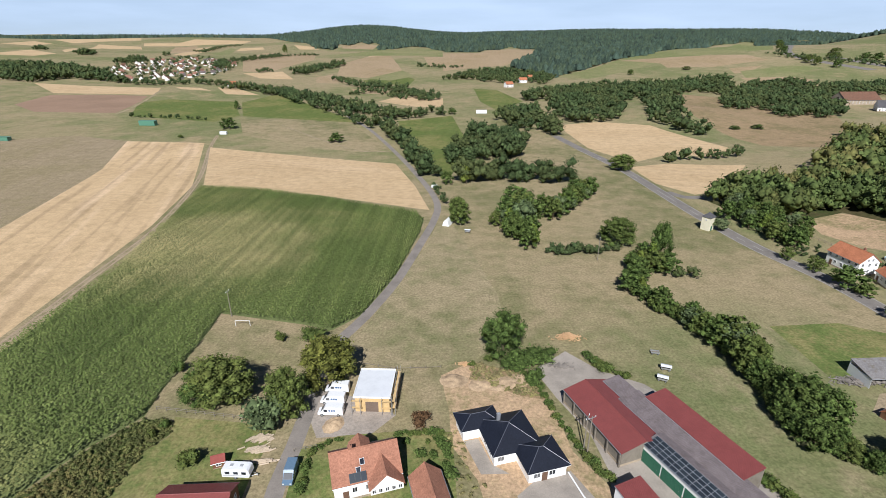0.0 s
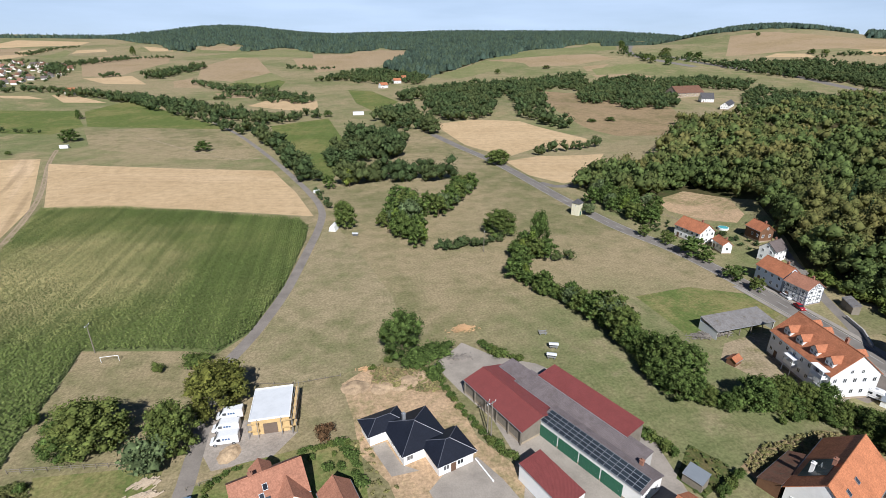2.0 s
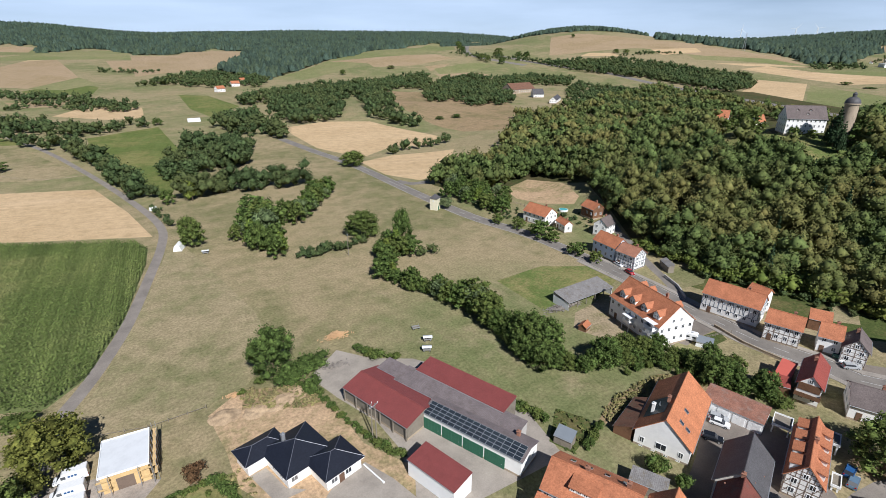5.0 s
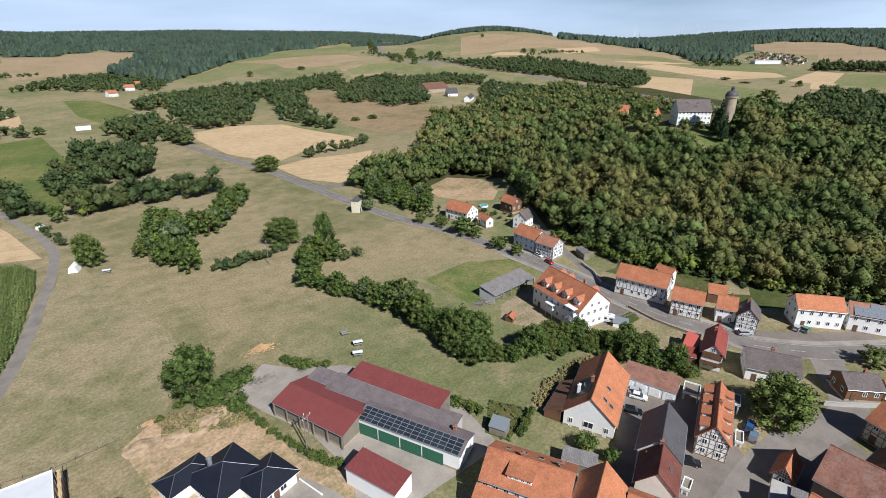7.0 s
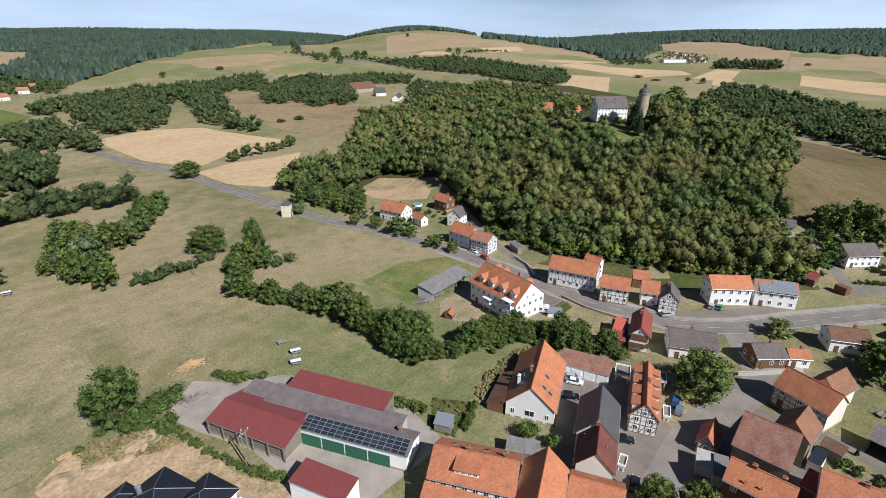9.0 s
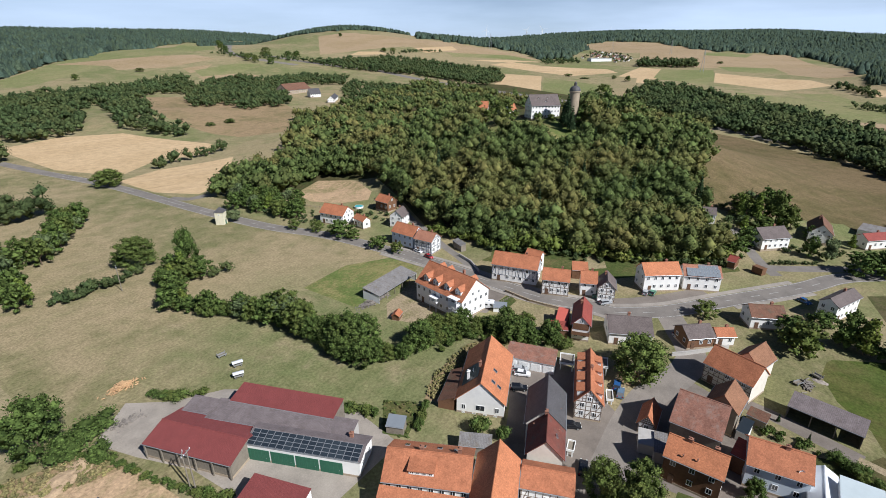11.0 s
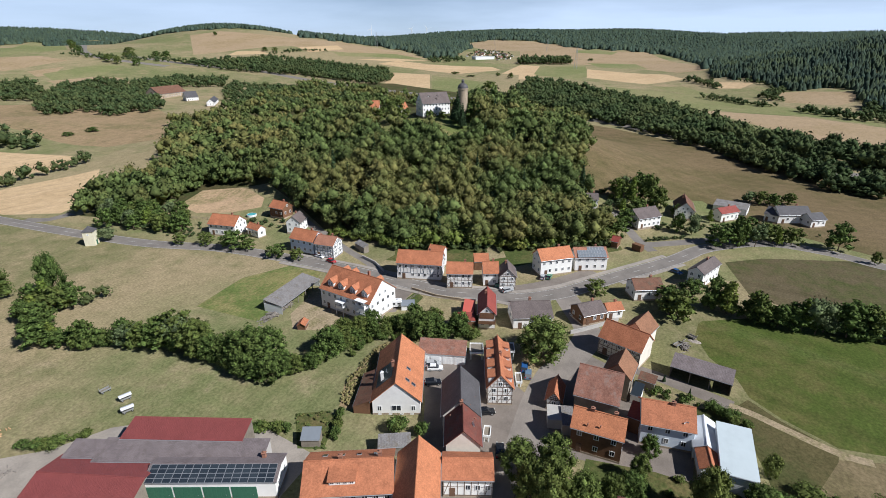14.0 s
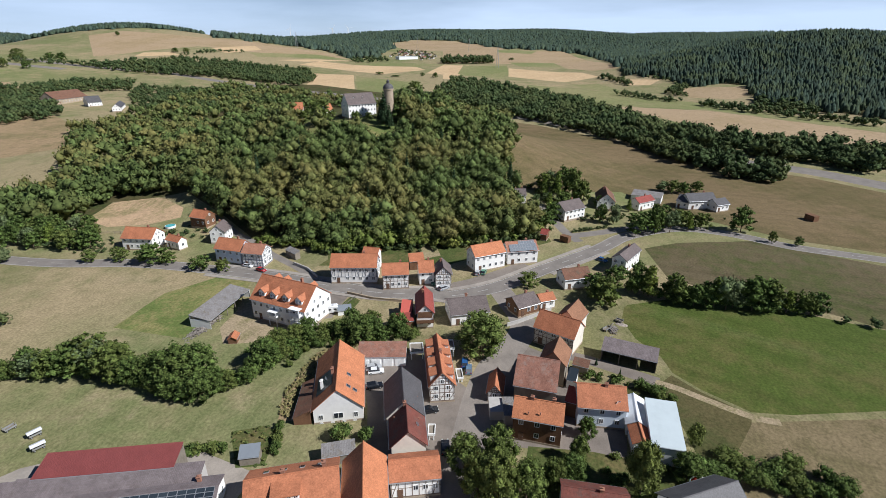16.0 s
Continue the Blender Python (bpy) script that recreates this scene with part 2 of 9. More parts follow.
M_YARD = asphalt_mat("yard_paving", (0.32, 0.28, 0.235))
M_PAVE = asphalt_mat("pavement_slabs", (0.31, 0.275, 0.235))
M_COURT = asphalt_mat("court_asphalt", (0.195, 0.165, 0.138))
M_LEAF = leaf_mat("leaf", (0.072, 0.106, 0.028), (0.118, 0.128, 0.034))
M_LEAF_J = leaf_mat("leaf_wood", (0.080, 0.108, 0.034), (0.172, 0.148, 0.052), True, 0.75)
M_LEAF_F = leaf_mat("leaf_far_wood", (0.053, 0.077, 0.030), (0.095, 0.105, 0.038), True, 0.55)
# far needles: the distance haze is put into the colour as a blue-grey lift
M_CONIFER_HAZED = leaf_mat("conifer", (0.044, 0.066, 0.050), (0.075, 0.098, 0.052), True, 0.6)
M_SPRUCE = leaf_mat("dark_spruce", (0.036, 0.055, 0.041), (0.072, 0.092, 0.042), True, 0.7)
M_BARK = paint_mat("bark", (0.13, 0.095, 0.065), 0.95, 0, 0.1, 4.0, 0.4, 0.5)
M_WHITE = paint_mat("white_render", (0.78, 0.76, 0.72), 0.85, 0, 0.2, 0.8, 0.12, 0.1)
M_TILE = roof_mat("orange_tile", (0.46, 0.175, 0.085))
M_REDMETAL = roof_mat("red_sheet", (0.215, 0.058, 0.052), 0.4, 0.15, 0.5, None, True)
M_PALEGREEN = grass_mat("pale_green_grass", (0.245, 0.225, 0.11), (0.18, 0.195, 0.078), 0.6, 0.008)
M_ROUGH = grass_mat("rough_grass", (0.30, 0.215, 0.125), (0.20, 0.165, 0.08), 0.4, 0.02, 0.0, 0, 5.0, (0.16, 0.125, 0.07))
M_OLIVE = grass_mat("olive_rough_grass", (0.10, 0.085, 0.038), (0.062, 0.07, 0.024), 0.55, 0.03)
M_TANMEADOW = grass_mat("tan_meadow", (0.19, 0.148, 0.084), (0.128, 0.11, 0.052), 0.5, 0.02)
M_SLOPE = grass_mat("tan_slope", (0.172, 0.126, 0.068), (0.118, 0.098, 0.044), 0.55, 0.012, 0.3, 4.0, 2.5)
M_SLOPE2 = grass_mat("tan_field", (0.36, 0.265, 0.165), (0.31, 0.23, 0.13), 0.5, 0.012, 0.2, 4.0, 2.5)
M_HARROW2 = grass_mat("dark_harrowed", (0.115, 0.092, 0.052), (0.075, 0.085, 0.028), 0.5, 0.02, 0.5, 8.0, 4.0)
M_MOWN = grass_mat("mown_green", (0.118, 0.110, 0.038), (0.070, 0.096, 0.020), 0.7, 0.016, 0.5, 20.0, 5.0)
M_RUT = soil_mat("rut_earth", (0.36, 0.275, 0.185), 0.2, 0.3)
M_TRACK = grass_mat("track", (0.33, 0.26, 0.17), (0.19, 0.17, 0.08), 0.45, 0.15)
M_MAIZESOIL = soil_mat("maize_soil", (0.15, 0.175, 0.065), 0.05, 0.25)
M_WEEDS = grass_mat("weeds", (0.15, 0.125, 0.055), (0.07, 0.09, 0.027), 0.75, 0.09)
M_FLOOR = grass_mat("forest_floor", (0.09, 0.075, 0.035), (0.05, 0.065, 0.02), 0.5, 0.05)
M_MAIZE = None


def maize_mat():
    m = Mat("maize_leaf", 0.85, 0.0, 0.08)
    isl = m.island()
    col = m.ramp(isl, [(0.0, (0.118, 0.150, 0.046)), (0.6, (0.142, 0.175, 0.055)), (1.0, (0.166, 0.196, 0.066))])
    m.world()
    col = m.mix(1.0, col, m.ramp(m.noise(0.018, 6.0, 0.65), [(0.35, (0.74, 0.8, 0.72)), (0.65, (1.15, 1.13, 1.08))]), "MULTIPLY")
    stress = m.noise(0.03, 6.0, 0.65)
    col = m.mix(m.math("MULTIPLY", m.step(m.noise(0.012, 6.0, 0.62), 0.46, 0.64), 0.4), col, (0.34, 0.30, 0.13))
    far = m.node("ShaderNodeVectorMath")
    far.operation = "DISTANCE"
    m.put(far.inputs[0], m.co)
    m.put(far.inputs[1], (-98.0, 196.0, 0.0))
    parched = m.step(m.math("ADD", far.outputs["Value"], m.math("MULTIPLY", stress, 70.0)), 92.0, 56.0)
    col = m.mix(m.math("MULTIPLY", parched, m.ramp(stress, [(0.3, (0.9, 0.9, 0.9)), (0.62, (0.4, 0.4, 0.4))])), col, (0.46, 0.38, 0.19))
    rows = m.noise(1.0, 2.0, 0.5, m.scaled(0.35, 0.01, 0.0, 2.5))
    col = m.mix(1.0, col, m.ramp(rows, [(0.38, (0.74, 0.78, 0.74)), (0.62, (1.14, 1.14, 1.12))]), "MULTIPLY")
    m.colour(col)
    return m.m


M_MAIZE = maize_mat()
M_BEIGE = paint_mat("beige_render", (0.68, 0.63, 0.54), 0.85, 0, 0.2, 0.8, 0.15, 0.1)
M_YELLOW = paint_mat("yellow_render", (0.68, 0.63, 0.47), 0.85, 0, 0.2, 0.8, 0.18, 0.1)
M_BLUEWHITE = paint_mat("pale_blue_render", (0.62, 0.68, 0.74), 0.85, 0, 0.2, 0.8, 0.1, 0.1)
M_STONE = paint_mat("sandstone", (0.36, 0.29, 0.21), 0.9, 0, 0.2, 1.5, 0.4, 0.5)
M_WOOD = paint_mat("brown_boards", (0.17, 0.09, 0.05), 0.85, 0, 0.2, 2.5, 0.4, 0.3)
M_PINE = paint_mat("raw_pine", (0.60, 0.42, 0.20), 0.8, 0, 0.2, 2.5, 0.25, 0.2)
M_OLDWOOD = paint_mat("weathered_boards", (0.22, 0.19, 0.15), 0.9, 0, 0.2, 2.5, 0.35, 0.3)
M_BEAM = paint_mat("dark_beam", (0.17, 0.125, 0.095), 0.85, 0, 0.2, 3.0, 0.3, 0.2)
M_BEAMBLUE = paint_mat("blue_grey_beam", (0.10, 0.12, 0.16), 0.85, 0, 0.2, 3.0, 0.3, 0.2)
M_FRAME = paint_mat("white_paint", (0.80, 0.80, 0.78), 0.5, 0, 0.4, 3.0, 0.06, 0.0)
M_METAL = paint_mat("zinc", (0.42, 0.43, 0.44), 0.45, 0.6, 0.5, 2.0, 0.15, 0.05)
M_DOOR = paint_mat("door_brown", (0.14, 0.08, 0.05), 0.7, 0, 0.3, 3.0, 0.3, 0.1)
M_GREENDOOR = paint_mat("dark_green_paint", (0.03, 0.12, 0.07), 0.6, 0, 0.4, 2.0, 0.2, 0.1)
M_TILEDARK = roof_mat("brown_tile", (0.19, 0.095, 0.06), 0.34, 0.4, 0.85, (0.13, 0.11, 0.075))
M_TILEOLD = roof_mat("weathered_red_tile", (0.30, 0.145, 0.10), 0.34, 0.45, 0.85, (0.30, 0.22, 0.18))
M_TILEBROWN = roof_mat("warm_brown_tile", (0.27, 0.135, 0.075), 0.34, 0.3, 0.85)
M_TILEROSE = roof_mat("rose_tile", (0.40, 0.185, 0.115), 0.34, 0.3, 0.85)
M_TILEOR = roof_mat("bright_orange_tile", (0.53, 0.205, 0.095), 0.34, 0.28, 0.8)
M_TILEGREY = roof_mat("grey_brown_tile", (0.155, 0.125, 0.115), 0.34, 0.3, 0.8)
M_SLATE = roof_mat("slate", (0.105, 0.10, 0.102), 0.28, 0.3, 0.55)
M_BLACKTILE = roof_mat("anthracite_tile", (0.016, 0.019, 0.030), 0.34, 0.2, 0.5)
M_ETERNIT = roof_mat("grey_fibre_cement", (0.25, 0.235, 0.225), 0.9, 0.3, 0.85, (0.17, 0.14, 0.10))
M_OLDRED = roof_mat("dull_red_sheet", (0.26, 0.06, 0.045), 0.5, 0.25, 0.6, None, True)
M_SHEET = paint_mat("pale_blue_sheet", (0.50, 0.56, 0.57), 0.5, 0.0, 0.4, 0.5, 0.12, 0.05)
M_DARKRED = roof_mat("dark_red_tile", (0.185, 0.062, 0.045), 0.34, 0.4, 0.85, (0.13, 0.085, 0.07))
M_BITUMEN = paint_mat("pale_roof_felt", (0.62, 0.63, 0.64), 0.8, 0, 0.3, 0.6, 0.15, 0.1)
M_CONCRETE = paint_mat("concrete", (0.42, 0.40, 0.37), 0.9, 0, 0.2, 0.7, 0.25, 0.2)
M_CHIM = paint_mat("chimney_brick", (0.30, 0.15, 0.10), 0.9, 0, 0.2, 4.0, 0.35, 0.3)


def glass_mat():
    m = Mat("window_glass", 0.08, 0.0, 0.6)
    m.colour(m.ramp(m.random(), [(0.0, (0.012, 0.014, 0.018)), (0.7, (0.04, 0.045, 0.055)), (1.0, (0.16, 0.16, 0.16))]))
    return m.m


def solar_mat():
    m = Mat("solar_cell", 0.32, 0.0, 0.35)
    a = m.wave(1.0, m.scaled(3.1416 / 0.33 / 9.87 * 2, 0, 0))
    b = m.wave(1.0, m.scaled(0, 3.1416 / 0.33 / 9.87 * 2, 0).node.outputs[0])
    m.colour(m.mix(m.random(), (0.020, 0.027, 0.036, 1), (0.035, 0.045, 0.055, 1)))
    return m.m


M_GLASS = glass_mat()
M_SOLAR = solar_mat()
M_LEAFLIME = leaf_mat("lime_leaf", (0.098, 0.128, 0.034), (0.13, 0.14, 0.038))
M_LEAFY = leaf_mat("yellowing_leaf", (0.115, 0.12, 0.028), (0.16, 0.14, 0.03))
M_LEAFRED = leaf_mat("red_brown_leaf", (0.105, 0.06, 0.032), (0.13, 0.08, 0.035))
M_WEEDGREEN = leaf_mat("rank_weed", (0.11, 0.122, 0.042), (0.19, 0.155, 0.062), True, 0.8)
M_BARNROOF = roof_mat("purple_grey_sheet", (0.205, 0.17, 0.165), 0.9, 0.3, 0.7, (0.15, 0.12, 0.11))
M_AWNING = paint_mat("red_awning", (0.50, 0.115, 0.085), 0.7, 0, 0.3, 1.0, 0.1, 0.0)
M_CAP = paint_mat("pale_hip_tile", (0.10, 0.105, 0.125), 0.4, 0, 0.5, 2.0, 0.1, 0.0)
M_PALELOG = paint_mat("barked_log", (0.46, 0.37, 0.27), 0.9, 0, 0.2, 3.0, 0.4, 0.3)
M_LOG = paint_mat("cut_wood", (0.50, 0.32, 0.17), 0.9, 0, 0.2, 3.0, 0.4, 0.3)
M_JUNK = paint_mat("junk", (0.22, 0.195, 0.17), 0.85, 0, 0.2, 2.0, 0.6, 0.3)
M_FIR = leaf_mat("fir_needle", (0.035, 0.06, 0.028), (0.05, 0.075, 0.03))
M_LEAFGREY = leaf_mat("willow_leaf", (0.095, 0.125, 0.055), (0.13, 0.15, 0.07))
M_STRAW = leaf_mat("dry_weed", (0.25, 0.21, 0.10), (0.18, 0.18, 0.065), True, 0.8)
M_LEAFLIGHT = leaf_mat("light_leaf", (0.11, 0.15, 0.03), (0.15, 0.16, 0.035))
M_LEAFLIGHT_J = leaf_mat("light_leaf_edge", (0.10, 0.132, 0.03), (0.16, 0.16, 0.04), True, 0.6)
M_RIM = paint_mat("dark_rim", (0.06, 0.065, 0.07), 0.4, 0.5, 0.4, 2.0, 0.1, 0.0)
# paler than M_SOLAR: the sky's reflection is put into the colour
M_SKYPALE = paint_mat("pale_solar_glass", (0.20, 0.22, 0.24), 0.2, 0.0, 0.6, 1.0, 0.1, 0.0)
M_MARK = paint_mat("road_paint", (0.48, 0.47, 0.45), 0.7, 0, 0.3, 3.0, 0.2, 0.0)
M_DIRT = soil_mat("dirt_heap", (0.44, 0.32, 0.20), 0.3, 0.4)


# ---- terrain ----
def smooth(e0, e1, v):
    u = np.clip((v - e0) / (e1 - e0), 0.0, 1.0)
    return u * u * (3 - 2 * u)


def bump(x, y, azimuth, dist, along, across, height):
    """A rounded hill at a compass angle (degrees clockwise from +y) and distance, with its half sizes."""
    s, c = math.sin(math.radians(azimuth)), math.cos(math.radians(azimuth))
    u = (x * s + y * c - dist) / along
    v = (x * c - y * s) / across
    return height * (1 - smooth(0.0, 1.0, np.sqrt(u * u + v * v)))


def height(x, y):
    """Height of the ground in metres over the valley floor."""
    x, y = np.asarray(x, float), np.asarray(y, float)
    r = np.hypot(x, y)
    a = np.degrees(np.arctan2(x, y))
    far = np.interp(r, [0, 380, 700, 1100, 1800, 2600, 3300, 5200], [0, 0, 7, 21, 48, 70, 92, 120])
    right = smooth(78.0, 100.0, a)
    far = far * (1 - 0.35 * right * smooth(400.0, 900.0, r) * (1 - smooth(2200.0, 3600.0, r)))
    z = far
    z = z + 2.0 * np.sin(x / 170.0 + 1.0) * np.sin(y / 210.0) * smooth(450.0, 900.0, r)
    z = z + 7.0 * np.sin(x / 420.0) * np.cos(y / 370.0 + 0.6) * smooth(900.0, 1800.0, r)
    # the castle hill
    z = z + bump(x, y, 68.0, 345.0, 160.0, 185.0, 39.0)
    z = z + bump(x, y, 46.0, 420.0, 130.0, 130.0, 9.0)
    # the open plateau beyond the motorway and its wooded brow
    z = z + bump(x, y, 48.0, 1750.0, 800.0, 680.0, 50.0)
    z = z + bump(x, y, 43.0, 2150.0, 600.0, 430.0, 44.0)
    z = z + bump(x, y, 28.0, 1500.0, 600.0, 420.0, 30.0)
    z = z + bump(x, y, 24.0, 620.0, 120.0, 110.0, 7.0)
    # the conifer hill across the valley
    z = z + bump(x, y, 110.0, 1350.0, 680.0, 560.0, 62.0)
    # the wooded ranges on the skyline
    z = z + bump(x, y, -8.0, 3150.0, 1150.0, 620.0, 62.0)
    z = z + bump(x, y, 18.0, 3200.0, 1200.0, 1500.0, 54.0)
    z = z + bump(x, y, 76.0, 3300.0, 1200.0, 1150.0, 52.0)
    # spurs and hollows of the ranges and of the conifer hill
    z = z + 13.0 * np.sin(x / 250.0 + 0.7) * np.sin(y / 215.0 + 1.1) * smooth(1700.0, 2300.0, r)
    z = z + 9.0 * np.sin((x + 0.7 * y) / 120.0) * smooth(90.0, 98.0, a) * smooth(850.0, 1100.0, r) * (1 - smooth(1700.0, 2300.0, r))
    return z


# ---- ground ----
def buffer(points, width):
    """The outline of a strip of that width along a line."""
    p = [Vector(q) for q in points]
    left, right = [], []
    for i, q in enumerate(p):
        d = (p[min(i + 1, len(p) - 1)] - p[max(i - 1, 0)]).normalized()
        n = Vector((-d.y, d.x)) * width * 0.5
        left.append(tuple(q + n))
        right.append(tuple(q - n))
    return left + right[::-1]


def curve(points, step=6.0):
    """A smooth line through the points (Catmull-Rom)."""
    p = [Vector(q) for q in points]
    p = [2 * p[0] - p[1]] + p + [2 * p[-1] - p[-2]]
    out = []
    for i in range(1, len(p) - 2):
        a, b, c, d = p[i - 1:i + 3]
        n = max(2, int((c - b).length / max(step, 0.02 * b.length)))
        for k in range(n):
            u = k / n
            out.append(tuple(0.5 * ((2 * b) + (c - a) * u + (2 * a - 5 * b + 4 * c - d) * u * u + (3 * b - a - 3 * c + d) * u ** 3)))
    return out + [tuple(p[-2])]


REGIONS = []   # name, outline, material, label, category


def region(name, outline, mat, label, category="field"):
    REGIONS.append((name, [tuple(q) for q in outline], mat, label, category))


def strip(name, points, width, mat, label, category="road"):
    region(name, buffer(curve(points), width), mat, label, category)


def inside(px, py, poly):
    r = np.zeros(len(px), bool)
    n = len(poly)
    for i in range(n):
        (x1, y1), (x2, y2) = poly[i], poly[(i + 1) % n]
        if y1 != y2:
            r ^= ((y1 > py) != (y2 > py)) & (px < (x2 - x1) * (py - y1) / (y2 - y1) + x1)
    return r


def build_ground():
    from mathutils.geometry import delaunay_2d_cdt
    pts, edges = [], []
    for i in range(92):
        r = 14.0 * (5200.0 / 14.0) ** (i / 91)
        azs = [-50 + 1.2 * k for k in range(147)] + [126.4 + 5.2 * k for k in range(1, 35)]
        for a in azs:
            a = radians(a + (0.6 if i % 2 else 0))
            pts.append((r * math.sin(a), r * math.cos(a)))
    pts.append((0.0, 0.0))
    for _, poly, *_ in REGIONS:
        first = len(pts)
        for i, q in enumerate(poly):
            a, b = Vector(q), Vector(poly[(i + 1) % len(poly)])
            n = max(1, int((b - a).length / (4.0 + 0.03 * a.length)))
            for k in range(n):
                pts.append(tuple(a + (b - a) * (k / n)))
        m = len(pts) - first
        edges += [(first + k, first + (k + 1) % m) for k in range(m)]
    v, _, f, *_ = delaunay_2d_cdt([Vector(p) for p in pts], edges, [], 0, 1e-3)
    xy = np.array([(q.x, q.y) for q in v])
    xyz = np.column_stack([xy, height(xy[:, 0], xy[:, 1])])
    tri = np.array([t[:] for t in f if len(t) == 3])
    cx, cy = xy[tri].mean(1).T
    owner = np.full(len(tri), -1)
    for k, (_, poly, *_) in enumerate(REGIONS):
        owner[inside(cx, cy, poly)] = k
    # upward faces
    e1, e2 = xy[tri[:, 1]] - xy[tri[:, 0]], xy[tri[:, 2]] - xy[tri[:, 0]]
    flip = e1[:, 0] * e2[:, 1] - e1[:, 1] * e2[:, 0] < 0
    tri[flip] = tri[flip][:, ::-1]
    for k in range(-1, len(REGIONS)):
        t = tri[owner == k]
        if not len(t):
            continue
        used, idx = np.unique(t, return_inverse=True)
        name, _, mat, label, category = REGIONS[k] if k >= 0 else ("ground", 0, M_FAR, "rolling dry grassland with green patches", "ground")
        me = bpy.data.meshes.new(name)
        me.from_pydata(xyz[used].tolist(), [], idx.reshape(-1, 3).tolist())
        me.polygons.foreach_set("use_smooth", [True] * len(t))
        me.materials.append(mat)
        tagged(new(name, me), label, category, "", "structure")


def range_outline(near, far):
    """A wooded range: its near edge as (compass angle, distance), and the distance of its back."""
    out = []
    for (a, d), (b, e) in zip(near, near[1:]):
        for k in range(6):
            u = k / 6
            w = 1 + 0.012 * math.sin(13.0 * (a + (b - a) * u)) + 0.01 * math.sin(29.0 * (a + (b - a) * u))
            out.append((a + (b - a) * u, (d + (e - d) * u) * w))
    out += [near[-1], (near[-1][0], far), ((near[0][0] + near[-1][0]) / 2, far), (near[0][0], far)]
    return [(d * math.sin(radians(a)), d * math.cos(radians(a))) for a, d in out]


RANGES = {"north": range_outline([(-18.1, 3136), (-15.5, 2627), (-13.3, 2056), (-11.5, 1985), (-11.0, 2158), (-8.6, 2263), (-6.4, 2255), (-7.0, 1983), (-5.1, 2072), (-3.3, 2247), (-1.5, 2252), (0.3, 1742), (3.9, 1725), (6.9, 2290), (9.9, 1941), (9.6, 1555), (7.3, 1246), (8.8, 1133), (12.1, 1024), (13.6, 1127), (16.3, 1260), (17.9, 1357), (21.1, 1444), (26.0, 2070), (30.6, 2404), (32.7, 2800), (36.5, 2900), (41.0, 2850)], 3300),
          "west": range_outline([(-46, 3300), (-30, 3250), (-15, 3200)], 3900),
          "east": range_outline([(51.6, 1729), (54.2, 1703), (58.8, 1628), (62.6, 1559), (65.1, 1402), (67.6, 1435), (68.7, 1747), (69.6, 2137), (68.9, 2335), (71.2, 2442), (76.0, 2396), (78.5, 2256), (79.2, 2125), (81.6, 1978), (85.2, 1981), (87.5, 1921), (89.8, 1810), (91.5, 1517), (92.7, 1167), (113.0, 1900)], 3500),
          "knoll": range_outline([(30, 2150), (38, 2080), (41, 1930), (44, 1880), (48, 1930), (51, 2080)], 2450),
          "south": range_outline([(93.3, 1001), (97.7, 933), (99.6, 877), (104.7, 870), (105.7, 755), (108.7, 726), (112.1, 698), (115.5, 680), (127.0, 640)], 1900)}
for outline in RANGES.values():
    region("forest_floor", outline, M_FLOOR, "dark floor of the distant conifer forest", "forest floor")
valley = [(-416.7, 278.1), (-263.1, 287.7), (-32.2, 332.7), (-8.2, 290.0), (56.2, 530.0), (103.0, 529.5), (126.8, 350.8), (140.1, 137.6)] + [(175.6, 12.9)] + [(219.4, -120.5), (197.3, -148.5), (53.6, -66.5)] + [(1.1, 0.5)] + [(-38.6, 0.9), (-175.9, 66.7)]
region("dry_meadow", valley, M_DRY, "parched tan pasture on the valley floor", "meadow")
region("dry_meadow", [(-27.5, 119.7), (-23.1, 132.0), (-15.8, 158.8), (-8.0, 192.9), (-2.5, 224.6), (4.3, 224.7), (10.9, 193.0), (18.7, 152.5), (19.5, 127.3), (8.6, 113.1), (-3.6, 110.5), (-21.8, 111.7)], M_PARCHED, "parched reddish-brown pasture beside the lane", "meadow")
# fields far off
region("dry_meadow", [(-215.1, 540.9), (-132.7, 533.8), (-92.3, 511.6), (-42.5, 397.4), (-63.4, 387.1), (-102.0, 402.1), (-178.7, 450.1)], M_DRY, "parched brown pasture above the lane", "meadow")
region("ploughed_field", [(-510.7, 614.1), (-525.5, 696.0), (-449.9, 708.1), (-400.5, 704.6), (-383.1, 656.1), (-364.4, 570.7), (-453.8, 569.0)], M_BROWN, "reddish-brown ploughed field on a slope")
region("stubble_field", [(-636.3, 814.8), (-543.8, 793.6), (-424.1, 784.9), (-396.6, 716.1), (-532.9, 711.8)], M_STUBBLE2, "narrow straw-coloured stubble field")
region("green_meadow", [(-381.5, 646.8), (-358.8, 679.0), (-270.2, 669.6), (-222.0, 559.5), (-232.7, 518.8), (-336.1, 548.8)], M_GREEN, "green meadow on a gentle slope", "meadow")
region("green_meadow", [(-257.6, 661.1), (-233.5, 756.0), (-154.5, 627.7), (-83.1, 518.4), (-217.6, 555.9)], M_GREEN, "green meadow beside the tree line", "meadow")
region("green_meadow", [(-145.4, 935.8), (-95.6, 1056.8), (-52.1, 979.0), (-56.9, 887.0), (-118.1, 879.1)], M_GREEN, "bright green meadow on a hill", "meadow")
region("green_meadow", [(48.4, 836.7), (84.2, 813.7), (105.2, 685.3), (63.5, 604.0), (49.1, 685.6)], M_GREEN, "light green meadow wedge", "meadow")
